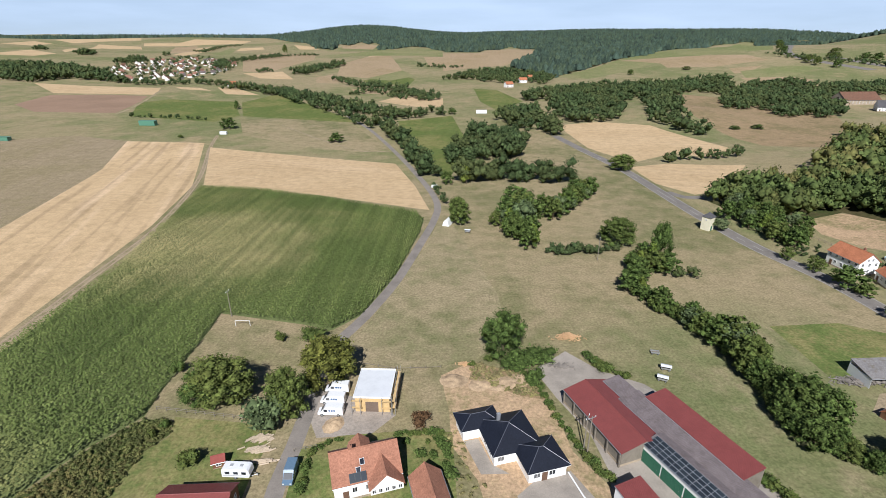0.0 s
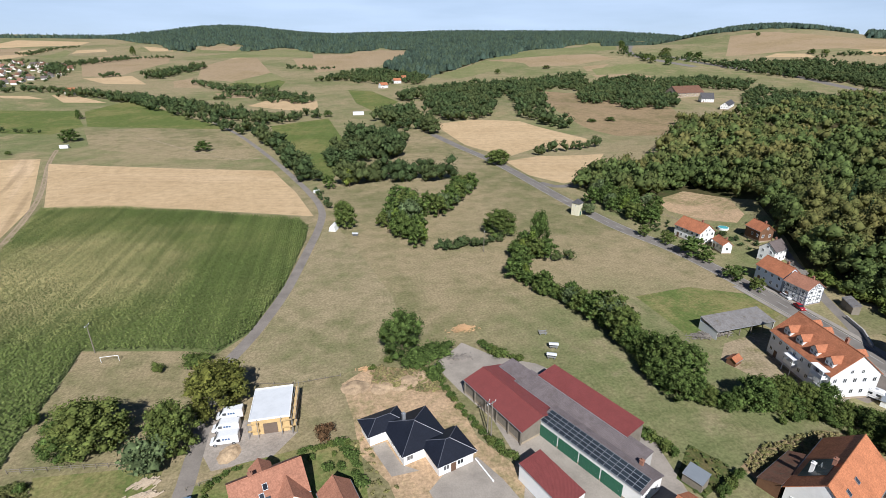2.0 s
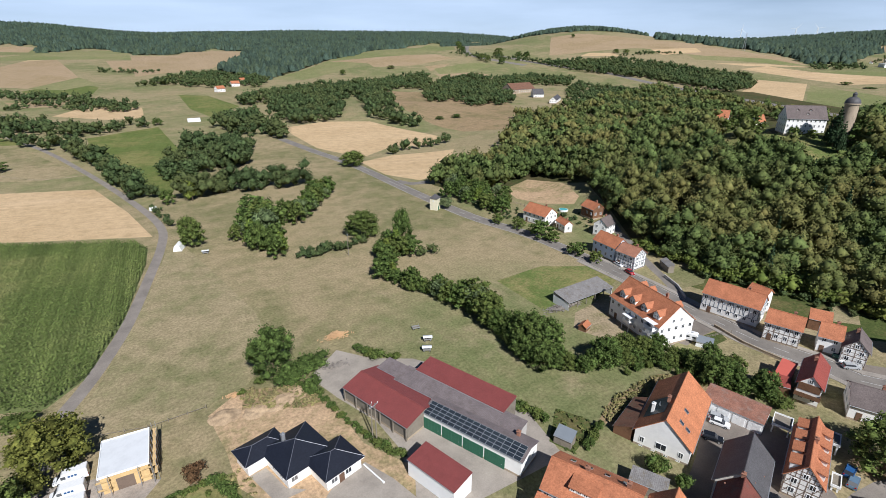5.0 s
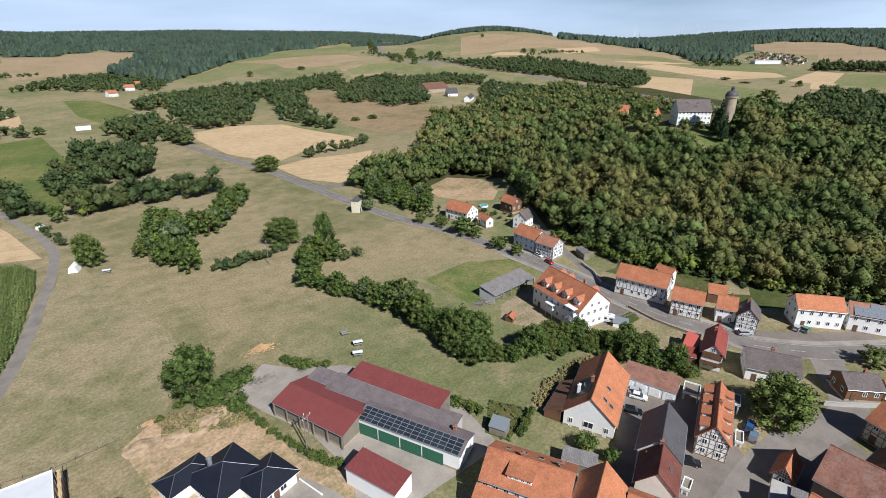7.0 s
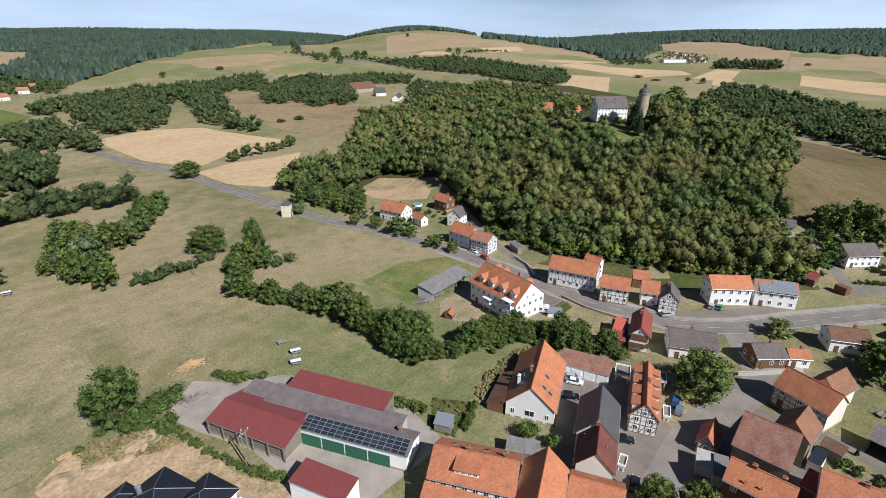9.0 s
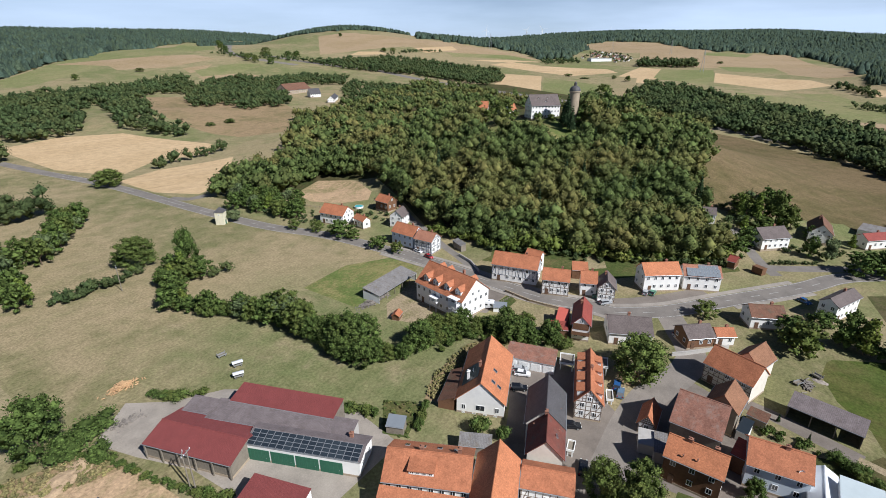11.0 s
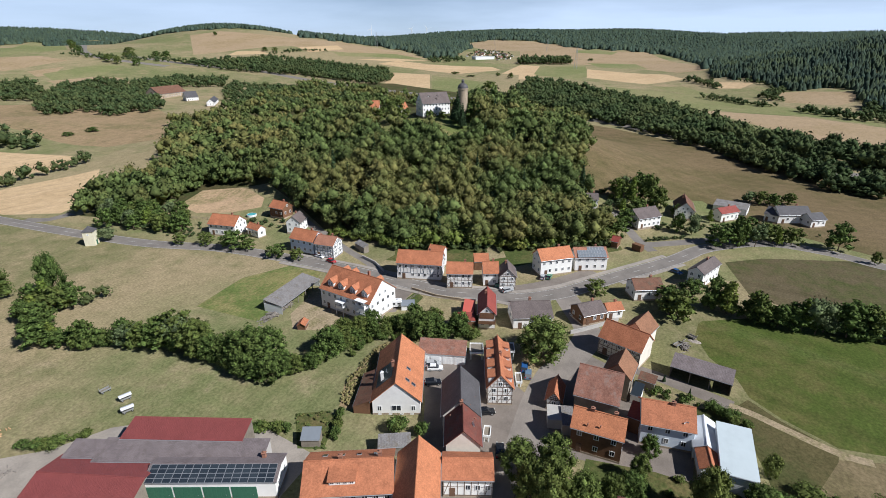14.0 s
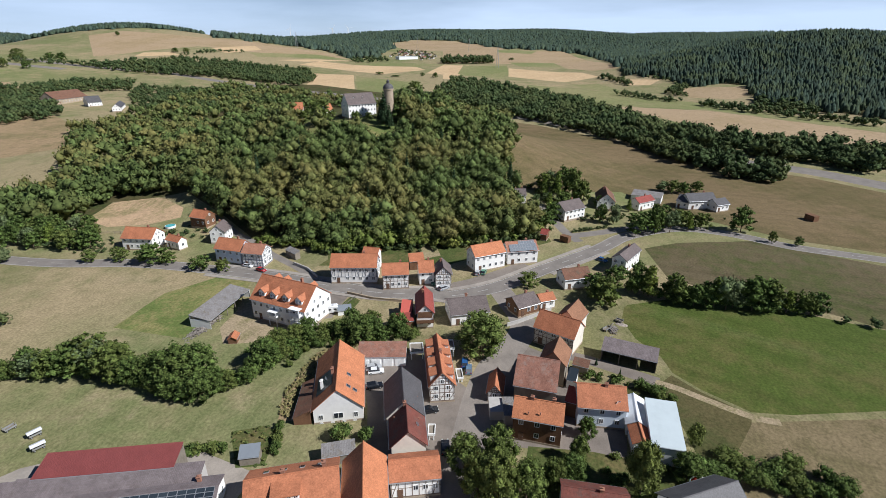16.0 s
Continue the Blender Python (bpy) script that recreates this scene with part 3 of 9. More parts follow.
region("green_meadow", [(219.6, 1021.5), (460.1, 1337.3), (1341.6, 2223.0), (748.7, 1220.9), (593.6, 1208.8), (456.7, 1145.9), (373.2, 1074.4), (266.6, 971.8)], M_PALEGREEN, "pale green grassy slope below the forest", "meadow")
region("rough_pasture", [(330.5, 750.8), (392.1, 684.5), (424.1, 552.7), (386.3, 485.1), (302.1, 389.8), (259.5, 406.4), (253.0, 437.2), (259.2, 540.5)], M_ROUGH, "scrubby brown rough pasture on a knoll", "meadow")
region("brown_slope", [(531.4, 83.8), (509.9, 43.6), (464.2, -10.2), (406.8, -71.5), (374.1, -109.2), (355.5, -142.7), (328.8, -169.2), (297.4, -198.2), (217.0, -152.0), (226.1, -123.5), (233.8, -92.1), (250.7, -64.1), (252.9, -46.9), (288.8, -24.9), (260.1, 19.9), (255.9, 32.6), (317.9, 44.9)], M_SLOPE, "tan mown slope below the motorway", "meadow")
region("harrowed_field", [(207.3, -29.9), (217.7, -44.4), (228.0, -75.2), (211.9, -117.2), (202.7, -143.7), (152.2, -108.3), (158.7, -93.5), (165.2, -81.6), (168.1, -54.8), (180.8, -35.3)], M_HARROW2, "dark brown-green harrowed field beside the road")
region("brown_field", [(668.2, -34.0), (648.4, -135.4), (529.4, -257.1), (488.9, -289.0), (406.5, -245.1), (458.0, -225.8), (473.1, -146.0), (541.5, -100.5)], M_SLOPE2, "wide light brown field beyond the motorway")
region("green_field", [(880.2, 98.5), (817.6, -35.1), (716.1, -134.7), (560.2, -270.6), (535.3, -259.7), (658.2, -137.2), (679.0, -34.4), (761.3, 60.1)], M_PALEGREEN, "long pale green strip field")
region("stubble_field", [(735.9, 429.1), (952.5, 528.9), (948.4, 441.0), (734.8, 341.6)], M_STUBBLE2, "pale stubble field beside the motorway")
region("green_field", [(930.9, 428.3), (854.2, 273.3), (721.4, 239.8), (729.7, 335.6)], M_PALEGREEN, "yellow-green strip field")
region("stubble_field", [(-1655.4, 2014.3), (-1686.3, 2225.3), (-1563.7, 2164.1), (-1540.2, 2012.1)], M_STUBBLE2, "distant straw-coloured strip field")
region("stubble_field", [(-1704.0, 2364.8), (-2095.9, 3353.4), (-1873.7, 3391.7), (-1399.0, 2503.7), (-1509.4, 2386.5), (-1539.3, 2245.2)], M_STUBBLE2, "distant straw-coloured strip field")
region("stubble_field", [(-1125.2, 1584.9), (-1445.1, 2261.6), (-1258.8, 2243.0), (-1015.0, 1811.7), (-1310.8, 2062.6), (-1049.3, 1486.6)], M_STUBBLE2, "distant straw-coloured strip field")
region("stubble_field", [(-1176.7, 1422.7), (-1198.1, 1560.9), (-1035.0, 1433.1), (-1022.3, 1335.2), (-1116.9, 1348.1)], M_STUBBLE2, "distant straw-coloured strip field")
region("stubble_field", [(-1325.2, 2389.2), (-1198.7, 2437.5), (-1214.9, 2646.5), (-965.8, 2720.3), (-931.9, 2508.8), (-1125.9, 2309.4), (-1263.9, 2274.2)], M_STUBBLE2, "distant straw-coloured strip field")
region("stubble_field", [(-752.5, 1485.6), (-911.2, 1995.0), (-889.0, 2324.9), (-796.0, 1869.7), (-709.9, 1478.1)], M_STUBBLE2, "distant straw-coloured strip field")
region("stubble_field", [(-707.7, 1833.2), (-744.6, 1970.3), (-679.5, 2024.9), (-642.6, 1929.9)], M_STUBBLE2, "distant straw-coloured strip field")
region("stubble_field", [(-593.4, 2139.3), (-482.0, 2043.9), (-452.6, 1959.8), (-521.8, 1948.8)], M_STUBBLE2, "distant straw-coloured strip field")
region("stubble_field", [(-221.2, 1555.3), (-206.1, 1736.4), (-163.0, 1632.6), (-157.1, 1476.5)], M_STUBBLE2, "distant straw-coloured strip field")
region("stubble_field", [(-410.9, 801.4), (-369.0, 794.3), (-340.1, 766.3), (-391.0, 777.6)], M_STUBBLE2, "distant straw-coloured strip field")
region("stubble_field", [(-347.5, 804.6), (-314.0, 796.3), (-257.5, 729.9), (-307.0, 735.0)], M_STUBBLE2, "distant straw-coloured strip field")
region("stubble_field", [(-385.3, 1015.8), (-323.7, 1064.8), (-264.8, 931.5), (-326.6, 937.2)], M_STUBBLE2, "distant straw-coloured strip field")
region("stubble_field", [(-85.4, 683.2), (-67.0, 729.5), (-19.8, 743.8), (-0.3, 720.2), (-0.3, 632.2), (-30.8, 631.8)], M_STUBBLE2, "distant straw-coloured strip field")
region("stubble_field", [(153.3, 1369.6), (169.2, 1420.0), (209.1, 1354.3), (193.0, 1292.5)], M_STUBBLE2, "distant straw-coloured strip field")
region("fallow_field", [(-801.0, 1567.0), (-1113.8, 2234.7), (-1054.9, 2313.2), (-805.1, 1738.3)], M_SLOPE2, "distant tan fallow field")
region("fallow_field", [(-539.9, 1438.9), (-587.8, 1772.3), (-400.9, 1691.3), (-338.2, 1390.3), (-344.8, 1059.6), (-396.7, 1047.1)], M_SLOPE2, "distant tan fallow field")
region("fallow_field", [(-245.2, 1285.7), (-221.2, 1555.3), (-163.0, 1632.6), (-88.3, 1141.2), (-140.9, 975.5), (-204.8, 1013.8)], M_SLOPE2, "distant tan fallow field")
region("fallow_field", [(-56.2, 1539.4), (-0.9, 1535.2), (7.5, 1287.2), (-32.0, 1226.9)], M_SLOPE2, "distant tan fallow field")
region("fallow_field", [(-235.1, 976.1), (-215.2, 1033.3), (-176.4, 887.1), (-214.9, 888.6)], M_SLOPE2, "distant tan fallow field")
region("fallow_field", [(-146.1, 821.3), (-81.8, 799.7), (-86.1, 759.1), (-128.8, 768.3)], M_SLOPE2, "distant tan fallow field")
region("fallow_field", [(-1.0, 1684.7), (116.9, 1694.0), (269.8, 2224.2), (303.0, 1794.5), (258.4, 1573.9), (150.2, 1278.0), (-0.6, 1140.2)], M_SLOPE2, "distant tan fallow field")
region("fallow_field", [(-381.1, 2019.4), (-393.1, 2122.7), (-310.4, 2200.9), (-266.3, 2178.5), (-261.7, 1997.6)], M_SLOPE2, "distant tan fallow field")
region("green_field", [(-700.6, 1601.5), (-788.6, 2004.0), (-738.1, 1914.3), (-622.7, 1532.5)], M_PALEGREEN, "distant pale green grass field")
region("green_field", [(-367.7, 1622.5), (-263.7, 1860.4), (-11.1, 2312.4), (-0.9, 1580.7), (-142.9, 1600.7), (-246.8, 1616.6)], M_PALEGREEN, "distant pale green grass field")
region("green_field", [(-140.9, 975.5), (-88.3, 1141.2), (-54.7, 1030.9), (-96.0, 944.7)], M_PALEGREEN, "distant pale green grass field")
region("green_field", [(-632.2, 1255.7), (-615.9, 1403.9), (-564.0, 1298.6), (-571.5, 1182.8)], M_PALEGREEN, "distant pale green grass field")
region("fallow_field", [(417.5, 1268.7), (575.9, 1197.3), (655.4, 1160.0), (656.0, 1076.4), (521.7, 1030.5), (449.1, 1066.0), (462.1, 1128.7)], M_SLOPE2, "tan fallow patch on the grassy slope")
region("fallow_field", [(508.0, 901.0), (591.3, 896.1), (607.6, 862.9), (529.0, 756.8), (465.6, 707.1), (492.3, 821.5)], M_SLOPE2, "tan fallow patch on the grassy slope")
region("fallow_field", [(542.3, 1006.8), (612.4, 1018.4), (562.5, 965.9), (520.6, 943.9)], M_SLOPE2, "tan fallow patch on the grassy slope")
region("green_field", [(544.6, 970.7), (656.9, 1003.7), (690.4, 974.5), (591.3, 896.1), (516.4, 898.7)], M_PALEGREEN, "pale green grass on the slope")
region("fallow_field", [(1171.5, 1323.7), (1265.1, 1298.8), (1323.5, 1081.0), (1376.7, 950.2), (1342.1, 694.4), (1252.4, 588.8), (1195.2, 721.3), (1170.6, 822.5), (1153.7, 960.4), (1034.4, 996.1), (902.0, 1019.3)], M_SLOPE2, "wide tan field on the plateau")
region("stubble_field", [(948.5, 962.1), (1003.5, 986.7), (1040.0, 940.3), (1014.0, 897.4)], M_STUBBLE2, "distant straw-coloured strip field")
region("stubble_field", [(1152.3, 919.6), (1283.6, 884.7), (1227.1, 826.8), (1103.7, 843.5)], M_STUBBLE2, "distant straw-coloured strip field")
region("stubble_field", [(1095.6, 704.5), (1181.4, 651.6), (1228.4, 563.6), (1119.6, 644.8)], M_STUBBLE2, "distant straw-coloured strip field")
region("stubble_field", [(1010.0, 312.0), (1215.4, 329.2), (1184.5, 265.1), (982.1, 238.0)], M_STUBBLE2, "distant straw-coloured strip field")
region("stubble_field", [(1066.1, 626.8), (1154.6, 622.0), (1138.7, 533.3), (1171.5, 396.7), (1074.8, 333.5), (977.1, 392.8), (1035.5, 518.4)], M_STUBBLE, "golden strip field on the plain")
region("fallow_field", [(2159.7, 828.7), (2312.2, 785.2), (2306.7, 575.1), (2154.4, 351.5), (1926.3, 301.6), (1843.4, 453.0), (1704.9, 571.8), (2007.3, 730.1)], M_SLOPE2, "distant tan fallow field")
region("green_field", [(1153.4, 810.1), (1281.9, 693.2), (1240.1, 582.8), (1184.3, 683.4), (1108.4, 761.1)], M_PALEGREEN, "distant pale green grass field")
region("green_field", [(982.1, 238.0), (1184.5, 265.1), (1224.7, 182.5), (1016.3, 146.9)], M_PALEGREEN, "distant pale green grass field")
region("green_field", [(1138.7, 533.3), (1245.0, 469.3), (1215.4, 329.2), (1139.8, 375.2)], M_PALEGREEN, "distant pale green grass field")
region("fallow_field", [(2224.1, 609.6), (2037.0, 409.4), (1898.4, 279.4), (1948.1, 85.5), (1286.2, -47.7), (1113.0, -58.4), (1107.3, -10.1), (1276.5, 105.6), (1273.9, 349.3)], M_SLOPE2, "brown field on the far plain")
region("stubble_field", [(1189.9, 326.3), (1203.3, 267.5), (929.6, 237.9), (926.0, 254.0)], M_STUBBLE2, "distant straw-coloured strip field")
region("stubble_field", [(1160.2, 169.0), (1085.4, 11.3), (1006.1, -20.2), (934.0, 36.6), (991.5, 143.7)], M_STUBBLE2, "distant straw-coloured strip field")
region("stubble_field", [(948.8, -56.7), (923.1, -116.5), (880.7, -95.9), (889.2, -62.8)], M_STUBBLE2, "distant straw-coloured strip field")
region("green_field", [(1200.3, 280.2), (1160.2, 169.0), (942.8, 146.6), (1014.7, 248.2)], M_PALEGREEN, "distant pale green grass field")
region("green_field", [(895.8, 25.6), (910.8, -19.6), (830.7, -51.7), (799.6, -42.5)], M_PALEGREEN, "distant pale green grass field")
region("green_field", [(1909.1, 321.7), (1901.8, 180.3), (1764.8, 185.0), (1772.5, 298.3)], M_PALEGREEN, "distant pale green grass field")
region("green_field", [(1324.6, 193.6), (1373.0, 85.8), (1214.1, 50.3), (1214.7, 151.2)], M_PALEGREEN, "distant pale green grass field")
region("fallow_field", [(844.2, -131.9), (830.9, -225.6), (759.7, -202.3), (740.8, -185.0), (759.1, -134.7)], M_SLOPE2, "brown field at the foot of the wooded hill")
# near fields
region("harrowed_field", [(-243.1, 123.5), (-416.7, 278.1), (-365.7, 414.1), (-323.9, 441.6), (-264.8, 420.6), (-229.0, 329.4), (-204.3, 215.9)], M_HARROW, "grey-brown harrowed grain field")
region("stubble_strip", [(-264.8, 420.6), (-198.7, 417.5), (-149.7, 289.1), (-136.7, 220.0), (-129.2, 124.4), (-130.7, 82.1), (-177.0, 98.6), (-204.3, 215.9), (-229.0, 329.4)], M_STUBBLE, "long strip of pale golden grain stubble")
strip("field_track", [(-200.9, 449.0), (-186.0, 398.6), (-152.3, 302.2), (-133.5, 220.1), (-128.5, 160.6), (-125.8, 120.3), (-125.7, 89.0)], 2.6, M_TRACK, "worn earth field track", "path")
for side in (-1.0, 1.0):
    strip("wheel_rut", [(x + side, y) for x, y in [(-200.9, 449.0), (-186.0, 398.6), (-152.3, 302.2), (-133.5, 220.1), (-128.5, 160.6), (-125.8, 120.3), (-125.7, 89.0)]], 0.8, M_RUT, "bare earth wheel rut of the field track", "path")
region("stubble_field", [(-186.8, 400.7), (-113.1, 376.2), (-33.7, 349.6), (-16.6, 290.0), (-7.0, 244.5), (-71.5, 271.8), (-144.1, 291.7)], M_STUBBLE2, "pale golden grain stubble field")
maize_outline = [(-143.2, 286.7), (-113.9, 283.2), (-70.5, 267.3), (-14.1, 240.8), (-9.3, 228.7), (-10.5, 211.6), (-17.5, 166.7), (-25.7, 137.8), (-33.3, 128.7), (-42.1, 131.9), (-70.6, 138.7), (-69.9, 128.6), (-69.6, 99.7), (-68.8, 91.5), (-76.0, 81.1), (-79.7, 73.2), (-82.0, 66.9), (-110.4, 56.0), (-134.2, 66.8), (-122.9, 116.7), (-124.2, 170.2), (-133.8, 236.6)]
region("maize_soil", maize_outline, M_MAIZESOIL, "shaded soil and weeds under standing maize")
region("weed_strip", [(-79.4, 71.7), (-75.5, 80.7), (-68.3, 90.6), (-61.7, 90.0), (-60.1, 85.6), (-63.0, 80.7), (-63.4, 73.3), (-63.2, 66.9), (-82.0, 66.9)], M_WEEDS, "rank brown and green weeds beside the maize", "grass")
region("lawn", [(-63.2, 66.9), (-63.4, 73.3), (-63.0, 80.7), (-59.9, 85.3), (-61.7, 91.3), (-45.4, 89.5), (-37.0, 87.4), (-38.2, 76.2), (-38.1, 66.9)], M_LAWN, "half-dry mown lawn with green patches", "lawn")
region("green_meadow", [(-46.6, 529.4), (9.8, 566.6), (18.2, 455.6), (22.3, 350.0), (2.1, 317.5), (-20.2, 358.8), (-33.0, 403.8)], M_GREEN, "bright green mown meadow", "meadow")
region("green_meadow", [(121.9, 133.4), (146.1, 119.3), (141.6, 111.3), (121.5, 103.8), (113.3, 106.1), (100.1, 105.3), (99.5, 131.5)], M_LAWN, "green grass paddock beside the stream", "meadow")
region("green_meadow", [(154.7, -20.0), (162.2, -33.0), (169.1, -46.4), (158.3, -93.3), (151.5, -107.9), (119.8, -90.7), (116.9, -74.9), (109.6, -53.1), (108.3, -44.6), (114.1, -34.8), (119.6, -29.0), (126.4, -27.0), (134.1, -21.0), (144.4, -17.7), (152.5, -18.8)], M_MOWN, "wide green meadow with curved mowing lines", "meadow")
region("stubble_field", [(112.9, 506.3), (159.8, 523.1), (201.6, 496.1), (228.6, 399.8), (206.4, 365.4), (175.9, 381.8), (136.1, 354.4), (116.6, 403.4)], M_STUBBLE2, "curved golden stubble field on a rise")
region("stubble_field", [(129.2, 340.5), (158.8, 350.6), (209.9, 342.1), (168.3, 284.9), (142.8, 273.0), (129.9, 297.3)], M_STUBBLE2, "small golden stubble field beside the road")
region("paddock", [(176.8, 230.9), (191.4, 241.8), (204.1, 230.5), (205.2, 209.0), (194.4, 187.3), (185.2, 181.3), (176.2, 192.8), (170.5, 210.2)], M_SAND, "sandy riding paddock below the forest", "paddock")
wood_floor = [(143.8, 260.1), (200.7, 290.0), (250.8, 328.0), (354.8, 446.3), (472.6, 478.1), (748.7, 559.5), (793.6, 438.4), (651.1, 107.1), (347.1, 48.6), (256.9, 33.1), (217.5, 12.4), (196.5, 30.1), (188.7, 48.0), (182.0, 70.8), (170.8, 91.4), (168.0, 104.0), (171.4, 117.9), (173.8, 134.6), (187.8, 157.7), (210.8, 199.0), (206.5, 210.1), (199.6, 237.3), (175.5, 229.3), (150.3, 235.6)]
region("forest_floor", wood_floor, M_FLOOR, "shady leaf-littered forest floor", "forest floor")
region("garden", [(156.0, 96.0), (159.0, 84.0), (161.0, 66.0), (165.0, 50.0), (179.0, 37.0), (190.0, 22.0), (205.0, 8.0), (217.0, 12.0), (196.5, 30.0), (188.7, 48.0), (182.0, 70.8), (170.8, 91.4), (168.0, 104.0)], M_WEEDS, "overgrown gardens between the houses and the forest", "garden")
region("garden", [(171.1, 109.1), (176.7, 99.9), (163.2, 92.4), (152.6, 93.7), (158.6, 104.7), (162.7, 110.1)], M_PARCHED, "dry mown plot at the forest foot", "lawn")
region("garden", [(185.7, 62.3), (191.3, 56.7), (178.3, 50.1), (173.0, 55.9)], M_PARCHED, "dry mown plot behind the cottages", "lawn")
region("castle_court", [(480.3, 299.7), (291.7, 146.4), (296.0, 113.3), (287.3, 103.4), (273.0, 102.3), (269.0, 127.1), (268.9, 160.8)], M_LAWN, "dry grass terrace before the castle", "lawn")
region("gravel_yard", [(119.9, 102.6), (126.7, 96.6), (120.6, 72.4), (114.2, 70.9), (109.2, 83.1), (113.1, 93.6)], M_GRAVEL, "dusty gravel yard behind the apartment house", "yard")
region("dusty_yard", [(107.7, 99.9), (122.8, 102.5), (124.1, 99.9), (119.2, 88.9), (116.2, 78.6), (116.9, 72.1), (109.1, 72.5), (102.7, 78.1), (103.0, 86.1), (100.7, 93.3)], M_TRACK, "bare dusty earth yard behind the apartment house", "yard")
region("drive", [(134.5, 80.8), (141.3, 77.6), (136.3, 71.0), (128.1, 70.6), (121.9, 69.8), (120.3, 73.5)], M_COURT, "grey asphalt drive beside the apartment house", "drive")
region("garden", [(126.9, 69.8), (135.9, 66.5), (139.0, 59.6), (130.6, 54.4), (120.0, 56.1), (118.1, 62.5)], M_DRY, "dry lawn beside the main road", "lawn")
region("vegetable_garden", [(131.7, 70.7), (137.1, 70.1), (134.9, 65.9), (125.8, 65.9), (125.0, 69.7)], M_WEEDS, "small fenced vegetable bed beside the drive", "garden")
region("rough_meadow", [(103.6, -31.1), (104.5, -43.6), (113.8, -73.5), (119.2, -95.7), (80.1, -80.8), (67.9, -35.9), (84.9, -32.6)], M_TANMEADOW, "dry tan meadow beside the village", "meadow")
# the farm, the building site and the village yards
region("farm_yard", [(24.1, 109.4), (34.2, 118.0), (41.2, 109.4), (51.0, 103.5), (54.2, 99.2), (65.0, 73.6), (62.5, 56.3), (29.7, 56.2), (33.6, 75.7), (32.6, 85.8), (27.7, 98.1)], M_YARD, "grey concrete farm yard", "yard")
region("concrete_pad", [(47.5, 101.6), (50.9, 102.6), (52.8, 98.8), (49.2, 97.1)], M_PAVE, "pale concrete pad behind the barns", "yard")
region("concrete_pad", [(60.0, 72.6), (63.3, 73.8), (64.0, 71.2), (61.3, 69.9)], M_PAVE, "pale concrete pad behind the barns", "yard")
region("building_site", [(-0.5, 106.9), (7.9, 113.1), (22.2, 106.9), (26.4, 92.1), (27.6, 80.9), (34.1, 69.6), (27.8, 56.2), (9.5, 60.2), (6.9, 73.5), (2.0, 82.4), (1.5, 93.0)], M_SAND, "sandy bare earth of a building site", "building site")
region("weed_bank", [(8.3, 112.6), (22.2, 107.2), (24.8, 97.4), (19.5, 98.7), (13.6, 102.1), (6.7, 105.3)], M_ROUGH, "weedy bank of dug earth", "bank")
region("concrete_terrace", [(4.5, 83.9), (7.8, 84.6), (10.1, 77.5), (13.4, 75.1), (7.7, 74.9)], M_YARD, "grey concrete terrace of the bungalow", "terrace")
region("concrete_drive", [(18.8, 73.9), (25.8, 75.9), (29.1, 69.1), (32.0, 59.7), (17.2, 58.4), (14.2, 69.7)], M_YARD, "pale concrete drive of the bungalow", "drive")
region("parking", [(-32.1, 101.1), (-19.0, 97.9), (-10.9, 92.0), (-16.0, 85.7), (-27.6, 84.8), (-31.2, 92.0)], M_GRAVEL, "dusty gravel parking place", "yard")
region("house_garden", [(-30.4, 81.6), (-22.8, 85.4), (-8.0, 87.1), (2.1, 86.6), (2.8, 67.0), (-29.7, 67.0)], M_LAWN, "small green garden lawn", "lawn")
region("village_yard", [(106.1, 52.7), (110.7, 38.6), (108.1, 32.9), (99.1, 20.7), (111.9, 18.9), (124.5, 14.6), (117.4, -1.8), (96.7, -9.0), (94.9, -16.3), (86.3, -15.8), (84.5, -3.3), (83.0, 8.5), (73.2, 10.4), (55.4, 10.0), (50.8, 27.2), (86.7, 42.6)], M_COURT, "grey asphalt village courtyard", "yard")
region("weed_strip", [(77.0, 60.5), (85.1, 64.3), (94.3, 65.0), (103.5, 65.1), (109.8, 61.3), (112.6, 55.5), (107.4, 53.9), (105.2, 59.1), (95.6, 60.0), (86.7, 58.3), (77.9, 57.0)], M_ROUGH, "tall dry weeds along the stream bank", "grass")
region("garden", [(74.8, 58.0), (81.1, 41.6), (75.1, 37.6), (70.0, 41.7), (61.8, 52.4), (68.0, 57.8)], M_DRY, "dry garden lawn", "lawn")
region("vegetable_garden", [(71.1, 68.6), (74.8, 62.3), (74.1, 59.1), (64.7, 55.9), (62.6, 61.2)], M_WEEDS, "overgrown vegetable beds beside a greenhouse", "garden")
region("tree_island", [(116.2 + 5.2 * math.cos(0.5 * k), 21.1 + 5.2 * math.sin(0.5 * k)) for k in range(12)], M_ROUGH, "bare dry earth round the lime tree", "garden")
region("garden", [(84.1, 4.4), (86.1, -9.0), (85.8, -16.9), (91.4, -28.5), (84.3, -30.4), (63.0, -17.9), (56.9, 4.6)], M_WEEDS, "overgrown cottage garden", "garden")
region("verge", [(109.1, -14.5), (113.2, -24.8), (118.5, -28.6), (113.1, -34.6), (107.2, -44.3), (103.7, -43.4), (85.2, -33.7), (91.7, -29.7), (101.8, -27.8)], M_OLIVE, "olive rough grass beside the farm track", "grass")
strip("shed_drive", [(120.7, -1.6), (119.8, -7.7), (117.6, -14.9), (114.4, -25.0)], 4.2, M_COURT, "grey asphalt drive before the cart shed", "path")
strip("field_track", [(114.5, -24.3), (113.1, -29.4), (110.8, -34.2), (106.6, -44.1), (106.2, -50.0)], 2.2, M_TRACK, "dusty farm track along the meadow", "path")
